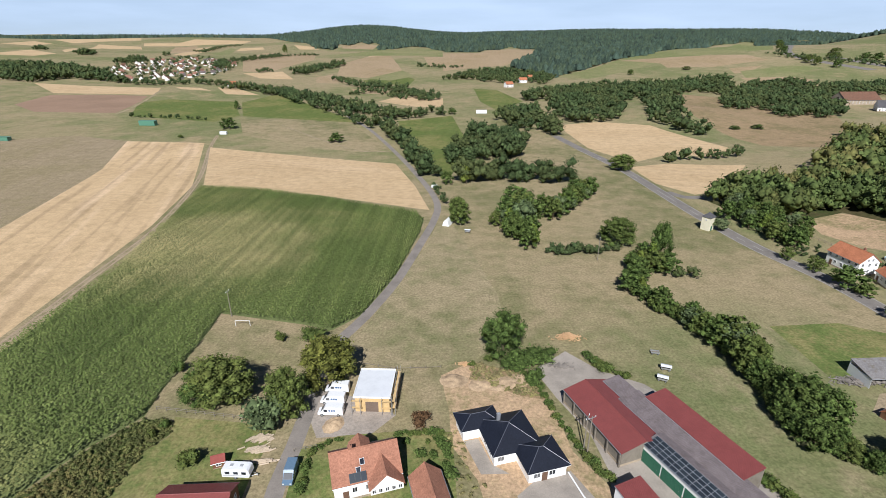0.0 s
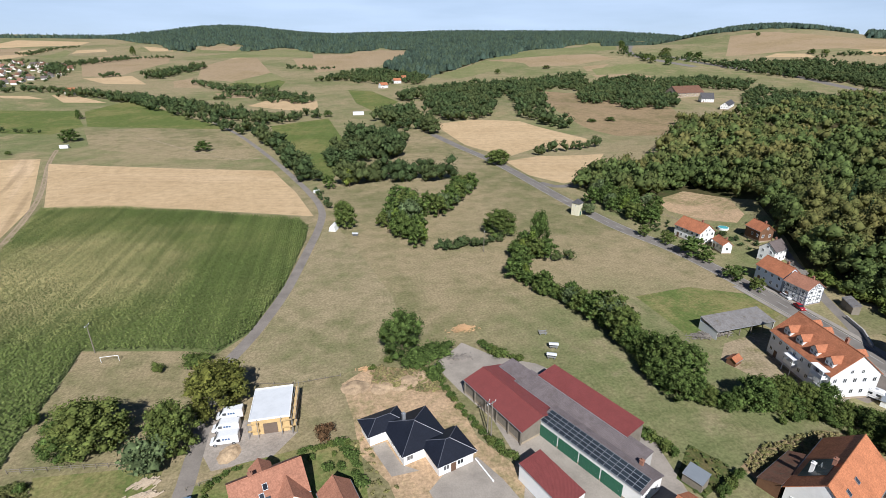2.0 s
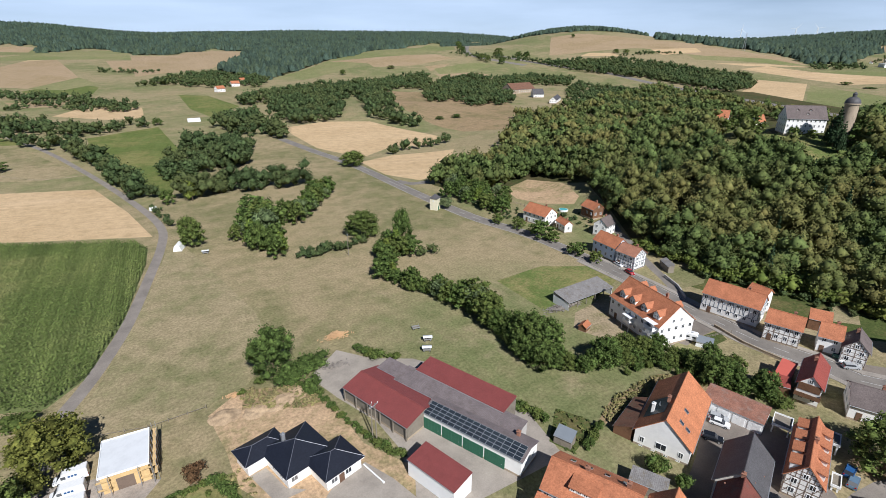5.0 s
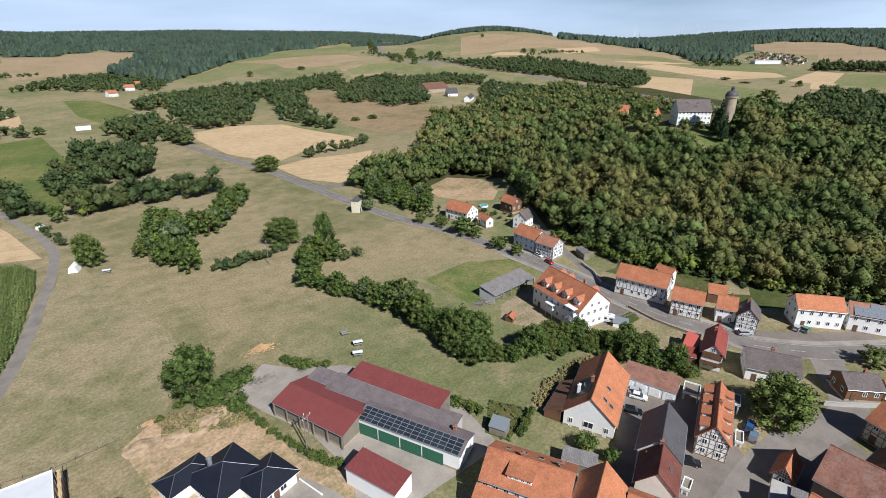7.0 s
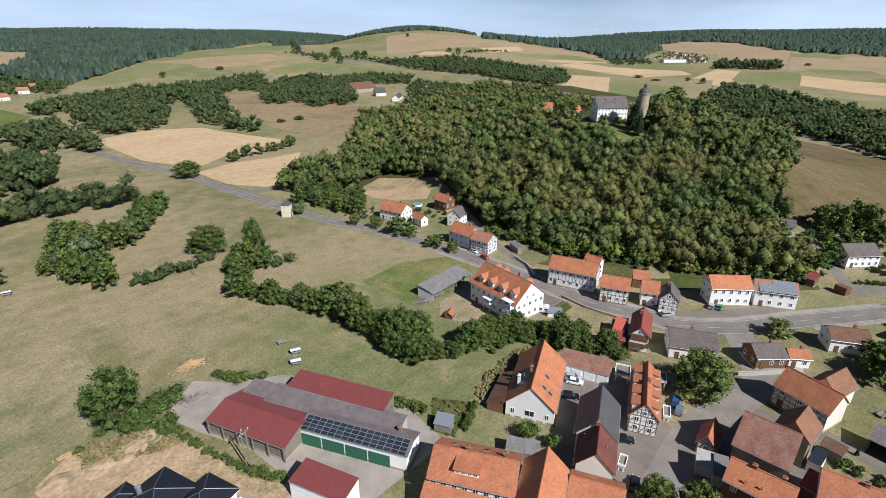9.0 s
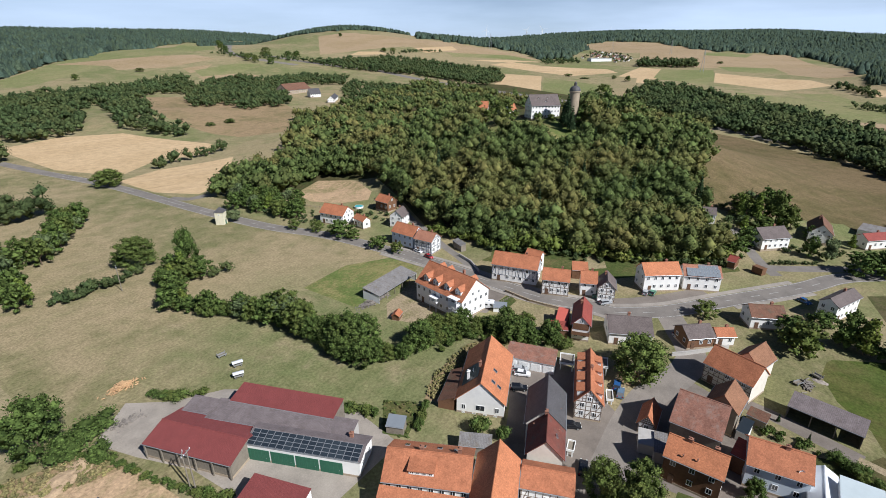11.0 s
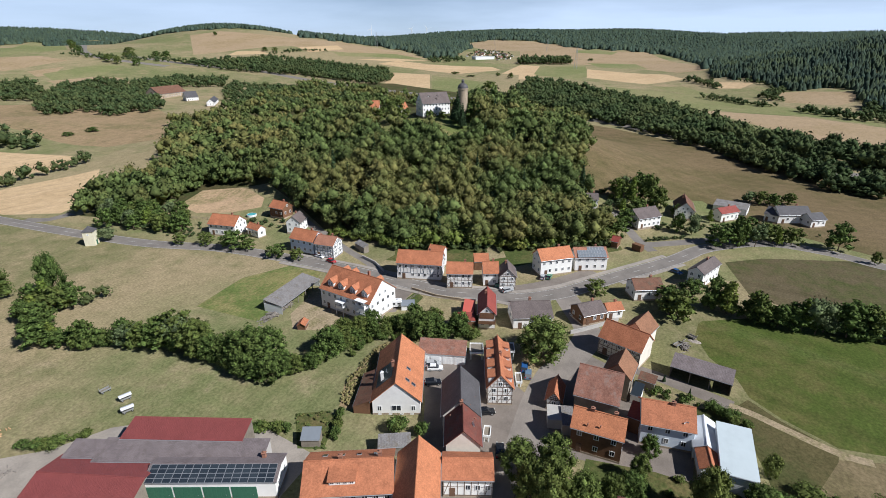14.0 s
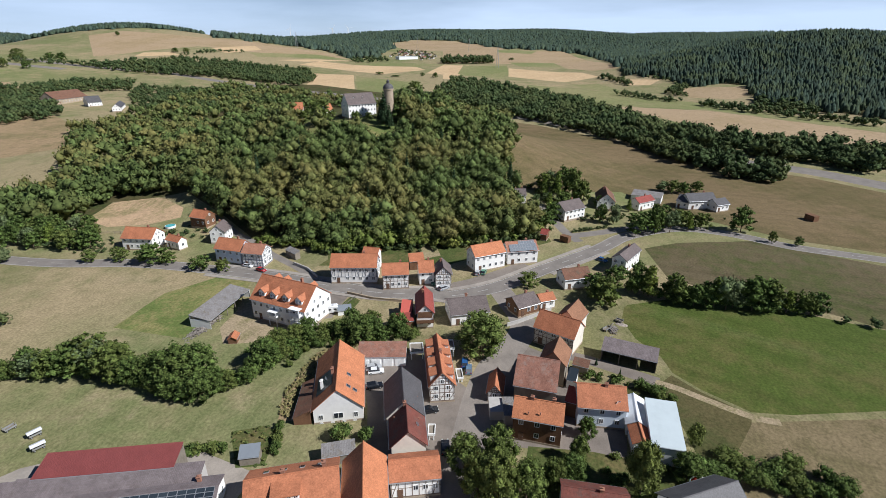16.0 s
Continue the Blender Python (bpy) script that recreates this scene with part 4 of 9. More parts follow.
strip("forecourt", [(144.6, 87.4), (142.6, 68.9), (145.1, 53.0), (152.5, 38.7), (164.2, 26.7), (178.6, 16.0)], 6.0, M_COURT, "paved forecourts along the road", "pavement")
strip("side_street", [(156.6, 23.3), (144.9, 16.7), (133.6, 11.1), (121.4, 12.8), (109.9, 16.7), (97.7, 17.6), (85.9, 17.1), (74.5, 16.4), (54.5, 13.6)], 8.0, M_LANE, "grey asphalt side street through the village", "road")
strip("hill_lane", [(143.5, 86.4), (148.9, 93.3), (154.4, 102.5), (161.8, 117.2), (168.9, 128.6), (174.8, 142.5), (182.4, 155.4)], 3.4, M_ROAD, "narrow dark lane up to the forest edge", "road")
strip("side_road", [(208.2, -3.6), (216.1, 1.5), (228.1, 7.2), (237.4, 12.0), (246.2, 15.6)], 4.5, M_ROAD, "residential side road", "road")
strip("side_road", [(214.2, 0.2), (221.8, -12.0), (230.5, -24.6), (237.2, -35.0)], 5.5, M_ROAD, "residential street beside the hedge", "road")
MAIN_ROAD = [(100.4, 454.2), (110.1, 398.2), (121.3, 337.9), (127.0, 245.0), (131.8, 196.3), (140.3, 163.1), (143.0, 130.2), (143.3, 101.4), (142.3, 81.4), (141.9, 60.8), (146.0, 43.8)] + [(146.0, 37.1), (156.6, 23.3), (175.0, 9.2), (201.9, -11.7), (220.6, -24.0), (236.5, -47.1), (234.3, -70.1), (225.1, -89.4), (218.8, -120.2), (211.1, -148.6)]
strip("main_road", MAIN_ROAD, 7.4, M_ROAD, "grey asphalt main road through the village")
strip("junction", [(129.1, 278.7), (134.4, 268.5), (144.9, 267.5)], 6.0, M_ROAD, "asphalt side junction of the main road")
strip("lane", [(-31.6, 60.2), (-32.3, 72.1), (-31.8, 82.3), (-31.6, 99.0), (-30.7, 118.3), (-28.7, 126.5), (-24.6, 136.4), (-16.8, 162.4), (-9.5, 199.3), (-4.4, 228.7), (-3.0, 254.2), (-9.1, 287.5), (-24.7, 346.2), (-39.6, 395.5), (-69.5, 481.7), (-105.6, 564.4)], 3.6, M_LANE, "narrow asphalt farm lane between fields")
strip("field_path", [(-41.0, 391.5), (-64.0, 391.0), (-85.6, 411.1), (-110.9, 440.4), (-159.0, 502.7)], 2.5, M_TRACK, "pale earth field path", "path")
strip("field_path", [(-411.8, 761.0), (-387.5, 680.2), (-369.3, 612.6), (-359.7, 562.9)], 3.5, M_TRACK, "pale earth field path", "path")
strip("motorway", [(781.5, 1072.0), (789.4, 986.0), (807.2, 872.9), (816.0, 753.1), (777.2, 613.9), (746.0, 525.5), (712.5, 413.9), (679.8, 306.2), (632.3, 191.5), (579.2, 101.4), (543.2, 49.8), (491.6, -10.2), (427.3, -74.3), (391.0, -113.3), (371.9, -148.3), (344.9, -176.3), (314.2, -207.9)], 18.0, M_ROAD, "grey two-way motorway behind the hill", "road")
strip("motorway", [(1457.9, 2236.3), (839.2, 1308.7), (759.8, 1188.9), (730.4, 1124.9), (723.2, 1076.0), (726.9, 1030.3), (740.6, 973.1), (751.5, 926.5)], 20.0, M_ROAD, "grey motorway climbing to the plateau", "road")

build_ground()


# ---- trees ----
def quads(n, centre, radius, rng, size, squash=1.0):
    """n leaf clumps over a lobe: arrays of corners."""
    d = rng.normal(size=(n, 3))
    d /= np.linalg.norm(d, axis=1)[:, None]
    d[:, 2] = np.where(d[:, 2] < -0.35, -d[:, 2] * 0.5, d[:, 2])
    p = centre + d * radius * rng.uniform(0.74, 1.14, (n, 1)) * (1, 1, squash)
    nrm = d * 0.7 + (0, 0, 0.2) + rng.normal(size=(n, 3)) * 0.6
    nrm /= np.linalg.norm(nrm, axis=1)[:, None]
    u = np.cross(nrm, rng.normal(size=(n, 3)))
    u /= np.linalg.norm(u, axis=1)[:, None]
    w = np.cross(nrm, u)
    s = size * rng.uniform(0.6, 1.3, (n, 1))
    k = s * rng.uniform(0.6, 1.0, (n, 1))
    bend = nrm * s * 0.25
    return np.stack([p - u * s - bend, p - w * k + bend * 0.4, p + u * s - bend, p + w * k + bend * 0.4], 1)


OCT_V = np.array([(1, 0, 0), (0, 1, 0), (-1, 0, 0), (0, -1, 0), (0, 0, 1), (0, 0, -1)], float)
OCT_F = np.array([(0, 1, 4), (1, 2, 4), (2, 3, 4), (3, 0, 4), (1, 0, 5), (2, 1, 5), (3, 2, 5), (0, 3, 5)])


def crown_data(seed, shape, leaves, size, lobes=9):
    """Vertices, faces of a crown of unit height 1 and half width about 0.5, base at 0."""
    rng = np.random.default_rng(seed)
    V, Fq, Ft, n0 = [], [], [], 0
    cs = []
    if shape == "shell":   # many small boughs over an egg-shaped crown
        for i in range(lobes):
            g = (i + 0.5) / lobes
            z = 0.95 - 0.84 * g
            r = 0.42 * math.sqrt(max(0.02, 1 - ((z - 0.44) / 0.53) ** 2)) * rng.uniform(0.6, 1.0)
            a = i * 2.4 + rng.uniform(-0.5, 0.5)
            cs.append((np.array([r * math.cos(a), r * math.sin(a), z - 0.06]), rng.uniform(0.09, 0.15)))
        cs.append((np.array([0, 0, 0.42]), 0.30))
        cs.append((np.array([0, 0, 0.66]), 0.22))
    elif shape == "round":
        for i in range(lobes):
            a, t = rng.uniform(0, 6.28), rng.uniform(0, 1)
            z = 0.17 + 0.64 * t
            r = 0.31 * math.sqrt(max(0.05, 1 - ((z - 0.42) / 0.5) ** 2)) * rng.uniform(0.55, 1.0)
            cs.append((np.array([r * math.cos(a), r * math.sin(a), z]), rng.uniform(0.17, 0.27)))
        cs.append((np.array([0, 0, 0.45]), 0.3))
        cs.append((np.array([0.02, 0, 0.75]), 0.2))
    elif shape == "tall":
        for i in range(lobes):
            z = 0.15 + 0.75 * (i + 0.5) / lobes
            a = rng.uniform(0, 6.28)
            r = 0.13 * rng.uniform(0.2, 1.0) * (1.15 - z)
            cs.append((np.array([r * math.cos(a), r * math.sin(a), z]), 0.2 * (1.12 - z * 0.75)))
    elif shape == "bush":
        for i in range(lobes):
            a = rng.uniform(0, 6.28)
            r = rng.uniform(0.1, 0.34)
            cs.append((np.array([r * math.cos(a), r * math.sin(a), rng.uniform(0.25, 0.6)]), rng.uniform(0.2, 0.32)))
    else:   # conifer
        for i in range(lobes):
            z = 0.06 + 0.9 * i / lobes
            cs.append((np.array([0, 0, z]), 0.26 * (1.02 - z)))
    area = sum(r * r for _, r in cs)
    iv, jf = OCT_V, OCT_F
    for c, r in cs:
        n = max(4, int(leaves * r * r / area))
        q = quads(n, c, r, rng, size, 0.5 if shape == "conifer" else 1.0).reshape(-1, 3)
        V.append(q)
        Fq.append(np.arange(4 * n).reshape(-1, 4) + n0)
        n0 += 4 * n
        core = iv * r * 0.8 * rng.uniform(0.85, 1.1, (len(iv), 1)) + c
        V.append(core)
        Ft.append(jf + n0)
        n0 += len(core)
    V = np.concatenate(V)
    V[:, 2] = np.maximum(V[:, 2], 0.0)
    return V, np.concatenate(Fq), np.concatenate(Ft)


def mesh_from(name, V, Fq, Ft, mat, tint=None):
    me = bpy.data.meshes.new(name)
    nq, nt = len(Fq), len(Ft)
    me.vertices.add(len(V))
    me.vertices.foreach_set("co", V.astype(np.float32).ravel())
    me.loops.add(nq * 4 + nt * 3)
    me.loops.foreach_set("vertex_index", np.concatenate([Fq.ravel(), Ft.ravel()]).astype(np.int32))
    me.polygons.add(nq + nt)
    me.polygons.foreach_set("loop_start", np.concatenate([np.arange(nq) * 4, nq * 4 + np.arange(nt) * 3]).astype(np.int32))
    me.update(calc_edges=True)
    me.materials.append(mat)
    if tint is not None:
        at = me.attributes.new("tint", "FLOAT", "POINT")
        at.data.foreach_set("value", tint.astype(np.float32))
    me.validate()
    return me


def trunk_mesh(seed, h, r):
    """A tapered, slightly bent trunk with a few limbs."""
    rng = random.Random(seed)
    bm = bmesh.new()

    def limb(a, b, r0, r1, n=6):
        a, b = Vector(a), Vector(b)
        d = (b - a).normalized()
        u = d.orthogonal().normalized()
        w = d.cross(u)
        rings = []
        for p, rr in ((a, r0), ((a + b) / 2 + u * rr_bend * (b - a).length, (r0 + r1) / 2), (b, r1)):
            rings.append([bm.verts.new(p + (u * math.cos(6.283 * k / n) + w * math.sin(6.283 * k / n)) * rr) for k in range(n)])
        for q in range(2):
            for k in range(n):
                bm.faces.new((rings[q][k], rings[q][(k + 1) % n], rings[q + 1][(k + 1) % n], rings[q + 1][k]))

    rr_bend = rng.uniform(-0.03, 0.03)
    limb((0, 0, -0.3), (0, 0, h), r * 1.25, r * 0.6, 8)
    for k in range(4):
        a = k * 1.57 + rng.uniform(-0.4, 0.4)
        limb((0, 0, h * rng.uniform(0.65, 0.9)), (math.cos(a) * h * 0.7, math.sin(a) * h * 0.7, h * rng.uniform(1.4, 1.8)), r * 0.4, r * 0.12, 5)
    me = bpy.data.meshes.new("trunk")
    bm.to_mesh(me)
    bm.free()
    me.materials.append(M_BARK)
    return me


def tree_kind(seed, shape, leaves, size, lobes, trunk, mat, name="tree", label="", category="tree"):
    """One tree 1 unit high, to be copied: a trunk and a crown."""
    root = tagged(new(name), label, category)
    if trunk:
        t = new("trunk", trunk_mesh(seed, 0.3, 0.022))
        t.parent = root
    V, Fq, Ft = crown_data(seed, shape, leaves, size, lobes)
    if trunk:
        V = V * (1, 1, 0.93) + (0, 0, 0.07)
    c = new("crown", mesh_from("crown", V, Fq, Ft, mat))
    c.parent = root
    return root


KINDS = {}


def plant(kind, xy, h, w=None, turn=None, label="", group="", mixed=False):
    """A copy of a tree kind with its height and spread in metres."""
    x, y = xy
    w = w or h
    turn = random.uniform(0, 360) if turn is None else turn
    if kind == "tree" and math.hypot(x, y) > 140:
        kind = "tree_plain"
    if kind == "tree_plain" and mixed:
        kind = random.choices(("tree_plain", "willow", "light"), (0.68, 0.17, 0.15))[0]
    if kind == "bush" and (h < 2.4 or math.hypot(x, y) > 160):
        kind = "bush_plain"
    if kind in ("bush_plain", "lightbush") and math.hypot(x, y) > (175 if kind == "bush_plain" else 0):
        FARBUSH[kind].append((x, y, h, w))
        return None
    ob = copy_thing(random.choice(KINDS[kind]), pose(x, y, float(height(x, y)) - 0.05, 0, 0, turn) @ Matrix.Diagonal((w, w, h, 1)))
    tagged(ob, label, "", group)
    return ob


FARBUSH = {"bush_plain": [], "lightbush": []}   # bushes far off or too many to count
FARROW = []   # trees of far hedges, joined in the end


def treeline(kind, points, spacing, h, spread=0.0, label="", group="", wide=1.0):
    p = [Vector(q) for q in points]
    for a, b in zip(p, p[1:]):
        n = max(1, round((b - a).length / spacing))
        d = (b - a).normalized()
        for k in range(n):
            q = a + (b - a) * ((k + random.uniform(0.1, 0.9)) / n) + Vector((-d.y, d.x)) * random.uniform(-spread, spread)
            hh = h * random.uniform(0.62, 1.25)
            if kind == "tree" and q.length > 300:
                FARROW.append((q.x, q.y, hh, hh * random.uniform(0.8, 1.2) * wide))
                continue
            plant(kind, q, hh, hh * random.uniform(0.8, 1.2) * wide, None, label, group, True)


def wood(name, spots, kinds, mat, label, conifer=False):
    """Many trees joined into one object: spots are x, y, height, width."""
    V, Q, T, tint, n0 = [], [], [], [], 0
    rng = np.random.default_rng(len(spots))
    for x, y, h, w in spots:
        v, q, t = kinds[rng.integers(len(kinds))]
        a = rng.uniform(0, 6.28)
        c, s = math.cos(a), math.sin(a)
        vv = np.column_stack([(v[:, 0] * c - v[:, 1] * s) * w + x, (v[:, 0] * s + v[:, 1] * c) * w + y, v[:, 2] * h + float(height(x, y))])
        V.append(vv)
        Q.append(q + n0)
        T.append(t + n0)
        patch = 0.5 + 0.9 * noise.noise(Vector((x / 38.0, y / 38.0, 3.0)))
        tint.append(np.full(len(v), min(1.0, max(0.0, 0.75 * patch + 0.42 * rng.uniform(0, 1)))))
        n0 += len(v)
    me = mesh_from(name, np.concatenate(V), np.concatenate(Q), np.concatenate(T), mat, np.concatenate(tint))
    return tagged(new(name, me), label, "wood", "", "stuff")


def scatter(poly, spacing, seed=1, keep=None):
    """Jittered spots inside an outline."""
    rng = np.random.default_rng(seed)
    p = np.array(poly)
    (x0, y0), (x1, y1) = p.min(0), p.max(0)
    gx, gy = np.meshgrid(np.arange(x0, x1, spacing), np.arange(y0, y1, spacing))
    x = (gx + rng.uniform(-0.4, 0.4, gx.shape) * spacing).ravel()
    y = (gy + rng.uniform(-0.4, 0.4, gx.shape) * spacing).ravel()
    m = inside(x, y, poly)
    return np.column_stack([x[m], y[m]])


KINDS["tree"] = [tree_kind(s, "shell", 1900, 0.025, 34, True, M_LEAF, "tree", "tall leafy green deciduous tree") for s in (1, 2, 3, 4)]
KINDS["tree_plain"] = [tree_kind(s, "shell", 640, 0.038, 20, True, M_LEAF, "tree", "tall leafy green deciduous tree") for s in (5, 6, 7, 8)]
KINDS["willow"] = [tree_kind(s, "round", 700, 0.036, 12, True, M_LEAFGREY, "tree", "grey-green willow tree") for s in (61, 62)]
KINDS["light"] = [tree_kind(s, "tall", 600, 0.034, 10, True, M_LEAFLIGHT, "tree", "light green slender tree") for s in (63, 64)]
KINDS["bush_plain"] = [tree_kind(s, "bush", 230, 0.07, 6, False, M_LEAF, "bush", "dense rounded green leafy bush", "bush") for s in (14, 15, 16)]
KINDS["fine"] = [tree_kind(s, "shell", 4400, 0.0175, 44, True, mat, "tree", "tall leafy green deciduous tree") for s, mat in ((91, M_LEAF), (92, M_LEAF), (93, M_LEAF), (94, M_LEAFLIME))]
KINDS["lime"] = [tree_kind(s, "shell", 4400, 0.0175, 44, True, M_LEAFLIME, "tree", "tall leafy light green tree") for s in (95, 96)]
KINDS["bush"] = [tree_kind(s, "bush", 760, 0.036, 11, False, M_LEAF, "bush", "dense rounded green leafy bush", "bush") for s in (11, 12, 13)]
WOOD = [crown_data(s, "round", 560, 0.026, 8) for s in (21, 22, 23, 24, 25)]
KINDS["fir"] = [tree_kind(s, "conifer", 1400, 0.03, 11, True, M_FIR, "conifer", "slim dark green conifer tree") for s in (51, 52)]
KINDS["autumn"] = [tree_kind(7, "shell", 4400, 0.0175, 44, True, M_LEAFY, "tree", "broad tree with yellowing leaves")]
KINDS["lightbush"] = [tree_kind(s, "bush", 260, 0.06, 7, False, M_LEAFLIGHT, "bush", "light green leafy shrub", "bush") for s in (81, 82, 83)]
KINDS["redbush"] = [tree_kind(9, "bush", 700, 0.045, 7, False, M_LEAFRED, "bush", "reddish-brown leaved garden shrub", "bush")]
FARWOOD = [crown_data(s, "bush", 34, 0.075, 4) for s in (31, 32, 33, 34)]
MIDWOOD = [crown_data(s, "round", 150, 0.045, 7) for s in (35, 36, 37)]

hill = wood_floor
holes = [[(171.1, 109.1), (176.7, 99.9), (163.2, 92.4), (152.6, 93.7), (158.6, 104.7), (162.7, 110.1)], [(185.7, 62.3), (191.3, 56.7), (178.3, 50.1), (173.0, 55.9)], [(228.0, 24.0), (232.0, 33.0), (248.0, 35.0), (251.0, 22.0), (240.0, 16.0), (230.0, 17.0)], [(165.4, 221.1), (187.8, 243.4), (208.8, 235.1), (208.3, 208.0), (193.5, 183.1), (177.7, 173.4), (172.4, 189.2)], [(512.4, 324.1), (563.8, 278.3), (318.1, 116.9), (275.3, 95.0), (262.0, 99.7), (265.2, 124.9), (264.8, 161.7)]]
def clear(x, y, polys):
    return not any(inside(np.array([x]), np.array([y]), h)[0] for h in polys)
near, back = [], []


def motorway_at(x, y):
    """Distance of the motorway in that direction."""
    return np.interp(math.degrees(math.atan2(x, y)), [47.3, 51.7, 54.9, 59.9, 65.8, 73.2, 80.1, 84.8], [1110, 990, 913, 824, 746, 661, 588, 545])


for x, y in scatter(hill, 6.6, 5):
    r = math.hypot(x, y)
    if not clear(x, y, holes):
        continue
    h = random.uniform(8.5, 18.5)
    spot = (x, y, h, h * random.uniform(0.7, 1.0) + 1.5)
    if r < 345:
        near.append(spot)
    elif random.random() < (0.5 if r < 500 else 0.28) and r < motorway_at(x, y) - 45:
        back.append(spot)
wood("forest", [q for q in near if math.hypot(q[0], q[1]) < 285], WOOD, M_LEAF_J, "dense mixed deciduous forest on the castle hill")
wood("forest", [q for q in near if math.hypot(q[0], q[1]) >= 285], MIDWOOD, M_LEAF_J, "dense mixed deciduous forest round the castle")
wood("forest", back, FARWOOD, M_LEAF_J, "deciduous forest behind the castle hill")
# single trees
for spot in (((-52.6, 97.2), 12.4, 17.0), ((-57.1, 96.4), 9.3, 10.6), ((-35.8, 92.7), 12.5, 11.5), ((16.5, 115.5), 14.2, 13.0), ((7.5, 223.6), 13.8, 12.0), ((120.8, 332.7), 11.0, 19.3), ((73.8, 197.5), 12.3, 16.8), ((84.6, 179.2), 17.0, 9.9)):
    plant("fine", *spot, None, "broad leafy green deciduous tree in grass")
plant("willow", *((-39.4, 87.8), 9.0, 10.5), None, "grey-green willow tree beside the lane")
plant("autumn", *((-29.0, 104.3), 13.4, 16.4), None, "broad tree with yellowing green leaves")
plant("lime", *((116.2, 21.1), 12.5, 15.6), None, "round dense lime tree on the village green")
for spot in (((-46.9, 123.1), 4.0, 3.7), ((-68.9, 108.0), 4.8, 4.3), ((-51.6, 77.1), 5.0, 4.9), ((-37.7, 124.3), 4.1, 7.4), ((75.5, 44.1), 5.0, 4.7), ((76.8, 38.6), 4.4, 3.6), ((75.7, 44.1), 5.3, 5.4)):
    plant("bush", *spot, None, "trimmed dark green garden bush")
plant("redbush", *((-4.9, 88.6), 3.6, 4.4), None, "reddish-brown leaved garden shrub")
# the stream and the hedges
G = "trees along the stream"
S = "leafy tree in the streamside hedge"
treeline("tree", [(25.6, 222.4), (31.5, 206.2), (39.0, 191.3)], 3.6, 10.5, 3.5, S, G)
treeline("tree", [(29.2, 230.5), (36.5, 233.1), (39.6, 209.7)], 4.5, 14.0, 4.0, S, G)
treeline("tree", [(50.1, 231.5), (56.5, 235.8), (63.2, 246.8), (78.8, 267.1)], 4.0, 11.0, 3.5, S, G)
treeline("bush", [(44.6, 190.1), (52.8, 190.1), (63.5, 186.6), (74.4, 192.1)], 3.0, 5.5, 1.5, "bushy green hedge along the stream", G)
treeline("bush", [(42.2, 186.8), (48.4, 187.5), (55.7, 187.9), (63.3, 188.6)], 1.8, 5.6, 1.8, "bushy green hedge along the stream", G)
treeline("tree", [(45.0, 238.5), (52.0, 236.5), (60.4, 241.0), (70.3, 252.5), (79.8, 270.0), (87.0, 280.5)], 4.2, 9.5, 2.5, S, G)
treeline("tree", [(75.0, 177.2), (77.8, 170.0), (84.7, 166.1)], 3.2, 10.0, 3.0, S, G)
treeline("bush", [(84.2, 165.2), (94.0, 163.8)], 5.0, 6.0, 2.0, "bushy green hedge along the stream", G)
treeline("tree", [(66.0, 159.1), (67.7, 148.6), (70.6, 141.7), (73.2, 135.0), (75.7, 129.0), (77.5, 122.4), (80.5, 115.9)], 3.0, 7.5, 2.0, S, G, 1.15)
treeline("tree", [(78.4, 127.5), (82.3, 119.2), (82.3, 110.8), (79.5, 101.0), (79.7, 90.4), (82.5, 85.1)], 2.8, 9.5, 2.5, S, G)
treeline("tree", [(79.5, 98.5), (78.3, 90.7), (80.7, 81.6), (85.8, 76.0), (99.3, 75.5)], 3.2, 8.0, 2.2, S, G)
treeline("tree", [(99.3, 75.5), (108.4, 72.5), (111.7, 65.2), (115.4, 58.4), (117.0, 50.9)], 3.5, 7.0, 2.5, S, G)
treeline("tree", [(97.1, 73.6), (103.1, 72.0), (106.2, 69.3), (109.0, 65.4)], 3.2, 5.6, 1.5, S, G, 1.2)
treeline("tree", [(110.7, 63.6), (111.7, 57.8), (112.7, 53.8), (115.0, 47.7), (117.1, 44.7)], 3.0, 7.0, 1.6, S, G, 1.1)
treeline("bush", [(94.2, 70.0), (102.7, 68.2), (107.4, 64.6), (109.9, 57.8)], 3.0, 3.4, 1.2, "bushy green hedge along the stream", G)
treeline("bush", [(66.0, 157.0), (70.6, 141.7), (75.7, 129.0), (80.5, 116.0), (81.0, 104.0), (79.5, 93.0), (83.0, 82.0), (90.0, 76.0), (99.0, 74.5)], 2.3, 5.0, 1.6, "bushy green hedge along the stream", G)
treeline("tree", [(2.0, 296.5), (15.7, 295.3), (30.7, 309.0), (48.0, 304.9), (67.3, 295.6), (77.7, 295.7)], 4.6, 14.0, 5.0, S, G)
treeline("tree", [(22.1, 430.9), (41.1, 426.2), (51.9, 396.0), (56.5, 365.0), (41.2, 378.7)], 6.0, 16.0, 8.0, S, G)
treeline("tree", [(60.2, 540.5), (84.7, 488.5), (102.3, 455.0), (97.2, 497.3)], 8.0, 16.0, 8.0, S, G)
treeline("tree", [(-47.6, 449.6), (-27.9, 395.7), (-15.0, 332.8), (-5.8, 308.7)], 5.0, 13.0, 3.0, "leafy tree beside the farm lane", "trees along the lane")
treeline("bush", [(-4.8, 290.0), (1.8, 254.2)], 4.0, 4.5, 1.5, "bushy hedge beside the farm lane", "trees along the lane")
treeline("tree", [(-221.9, 716.5), (-154.5, 627.7), (-116.3, 572.0), (-83.6, 521.7), (-48.1, 454.8)], 8.0, 13.0, 9.0, "leafy tree in the valley hedge", "trees along the lane")
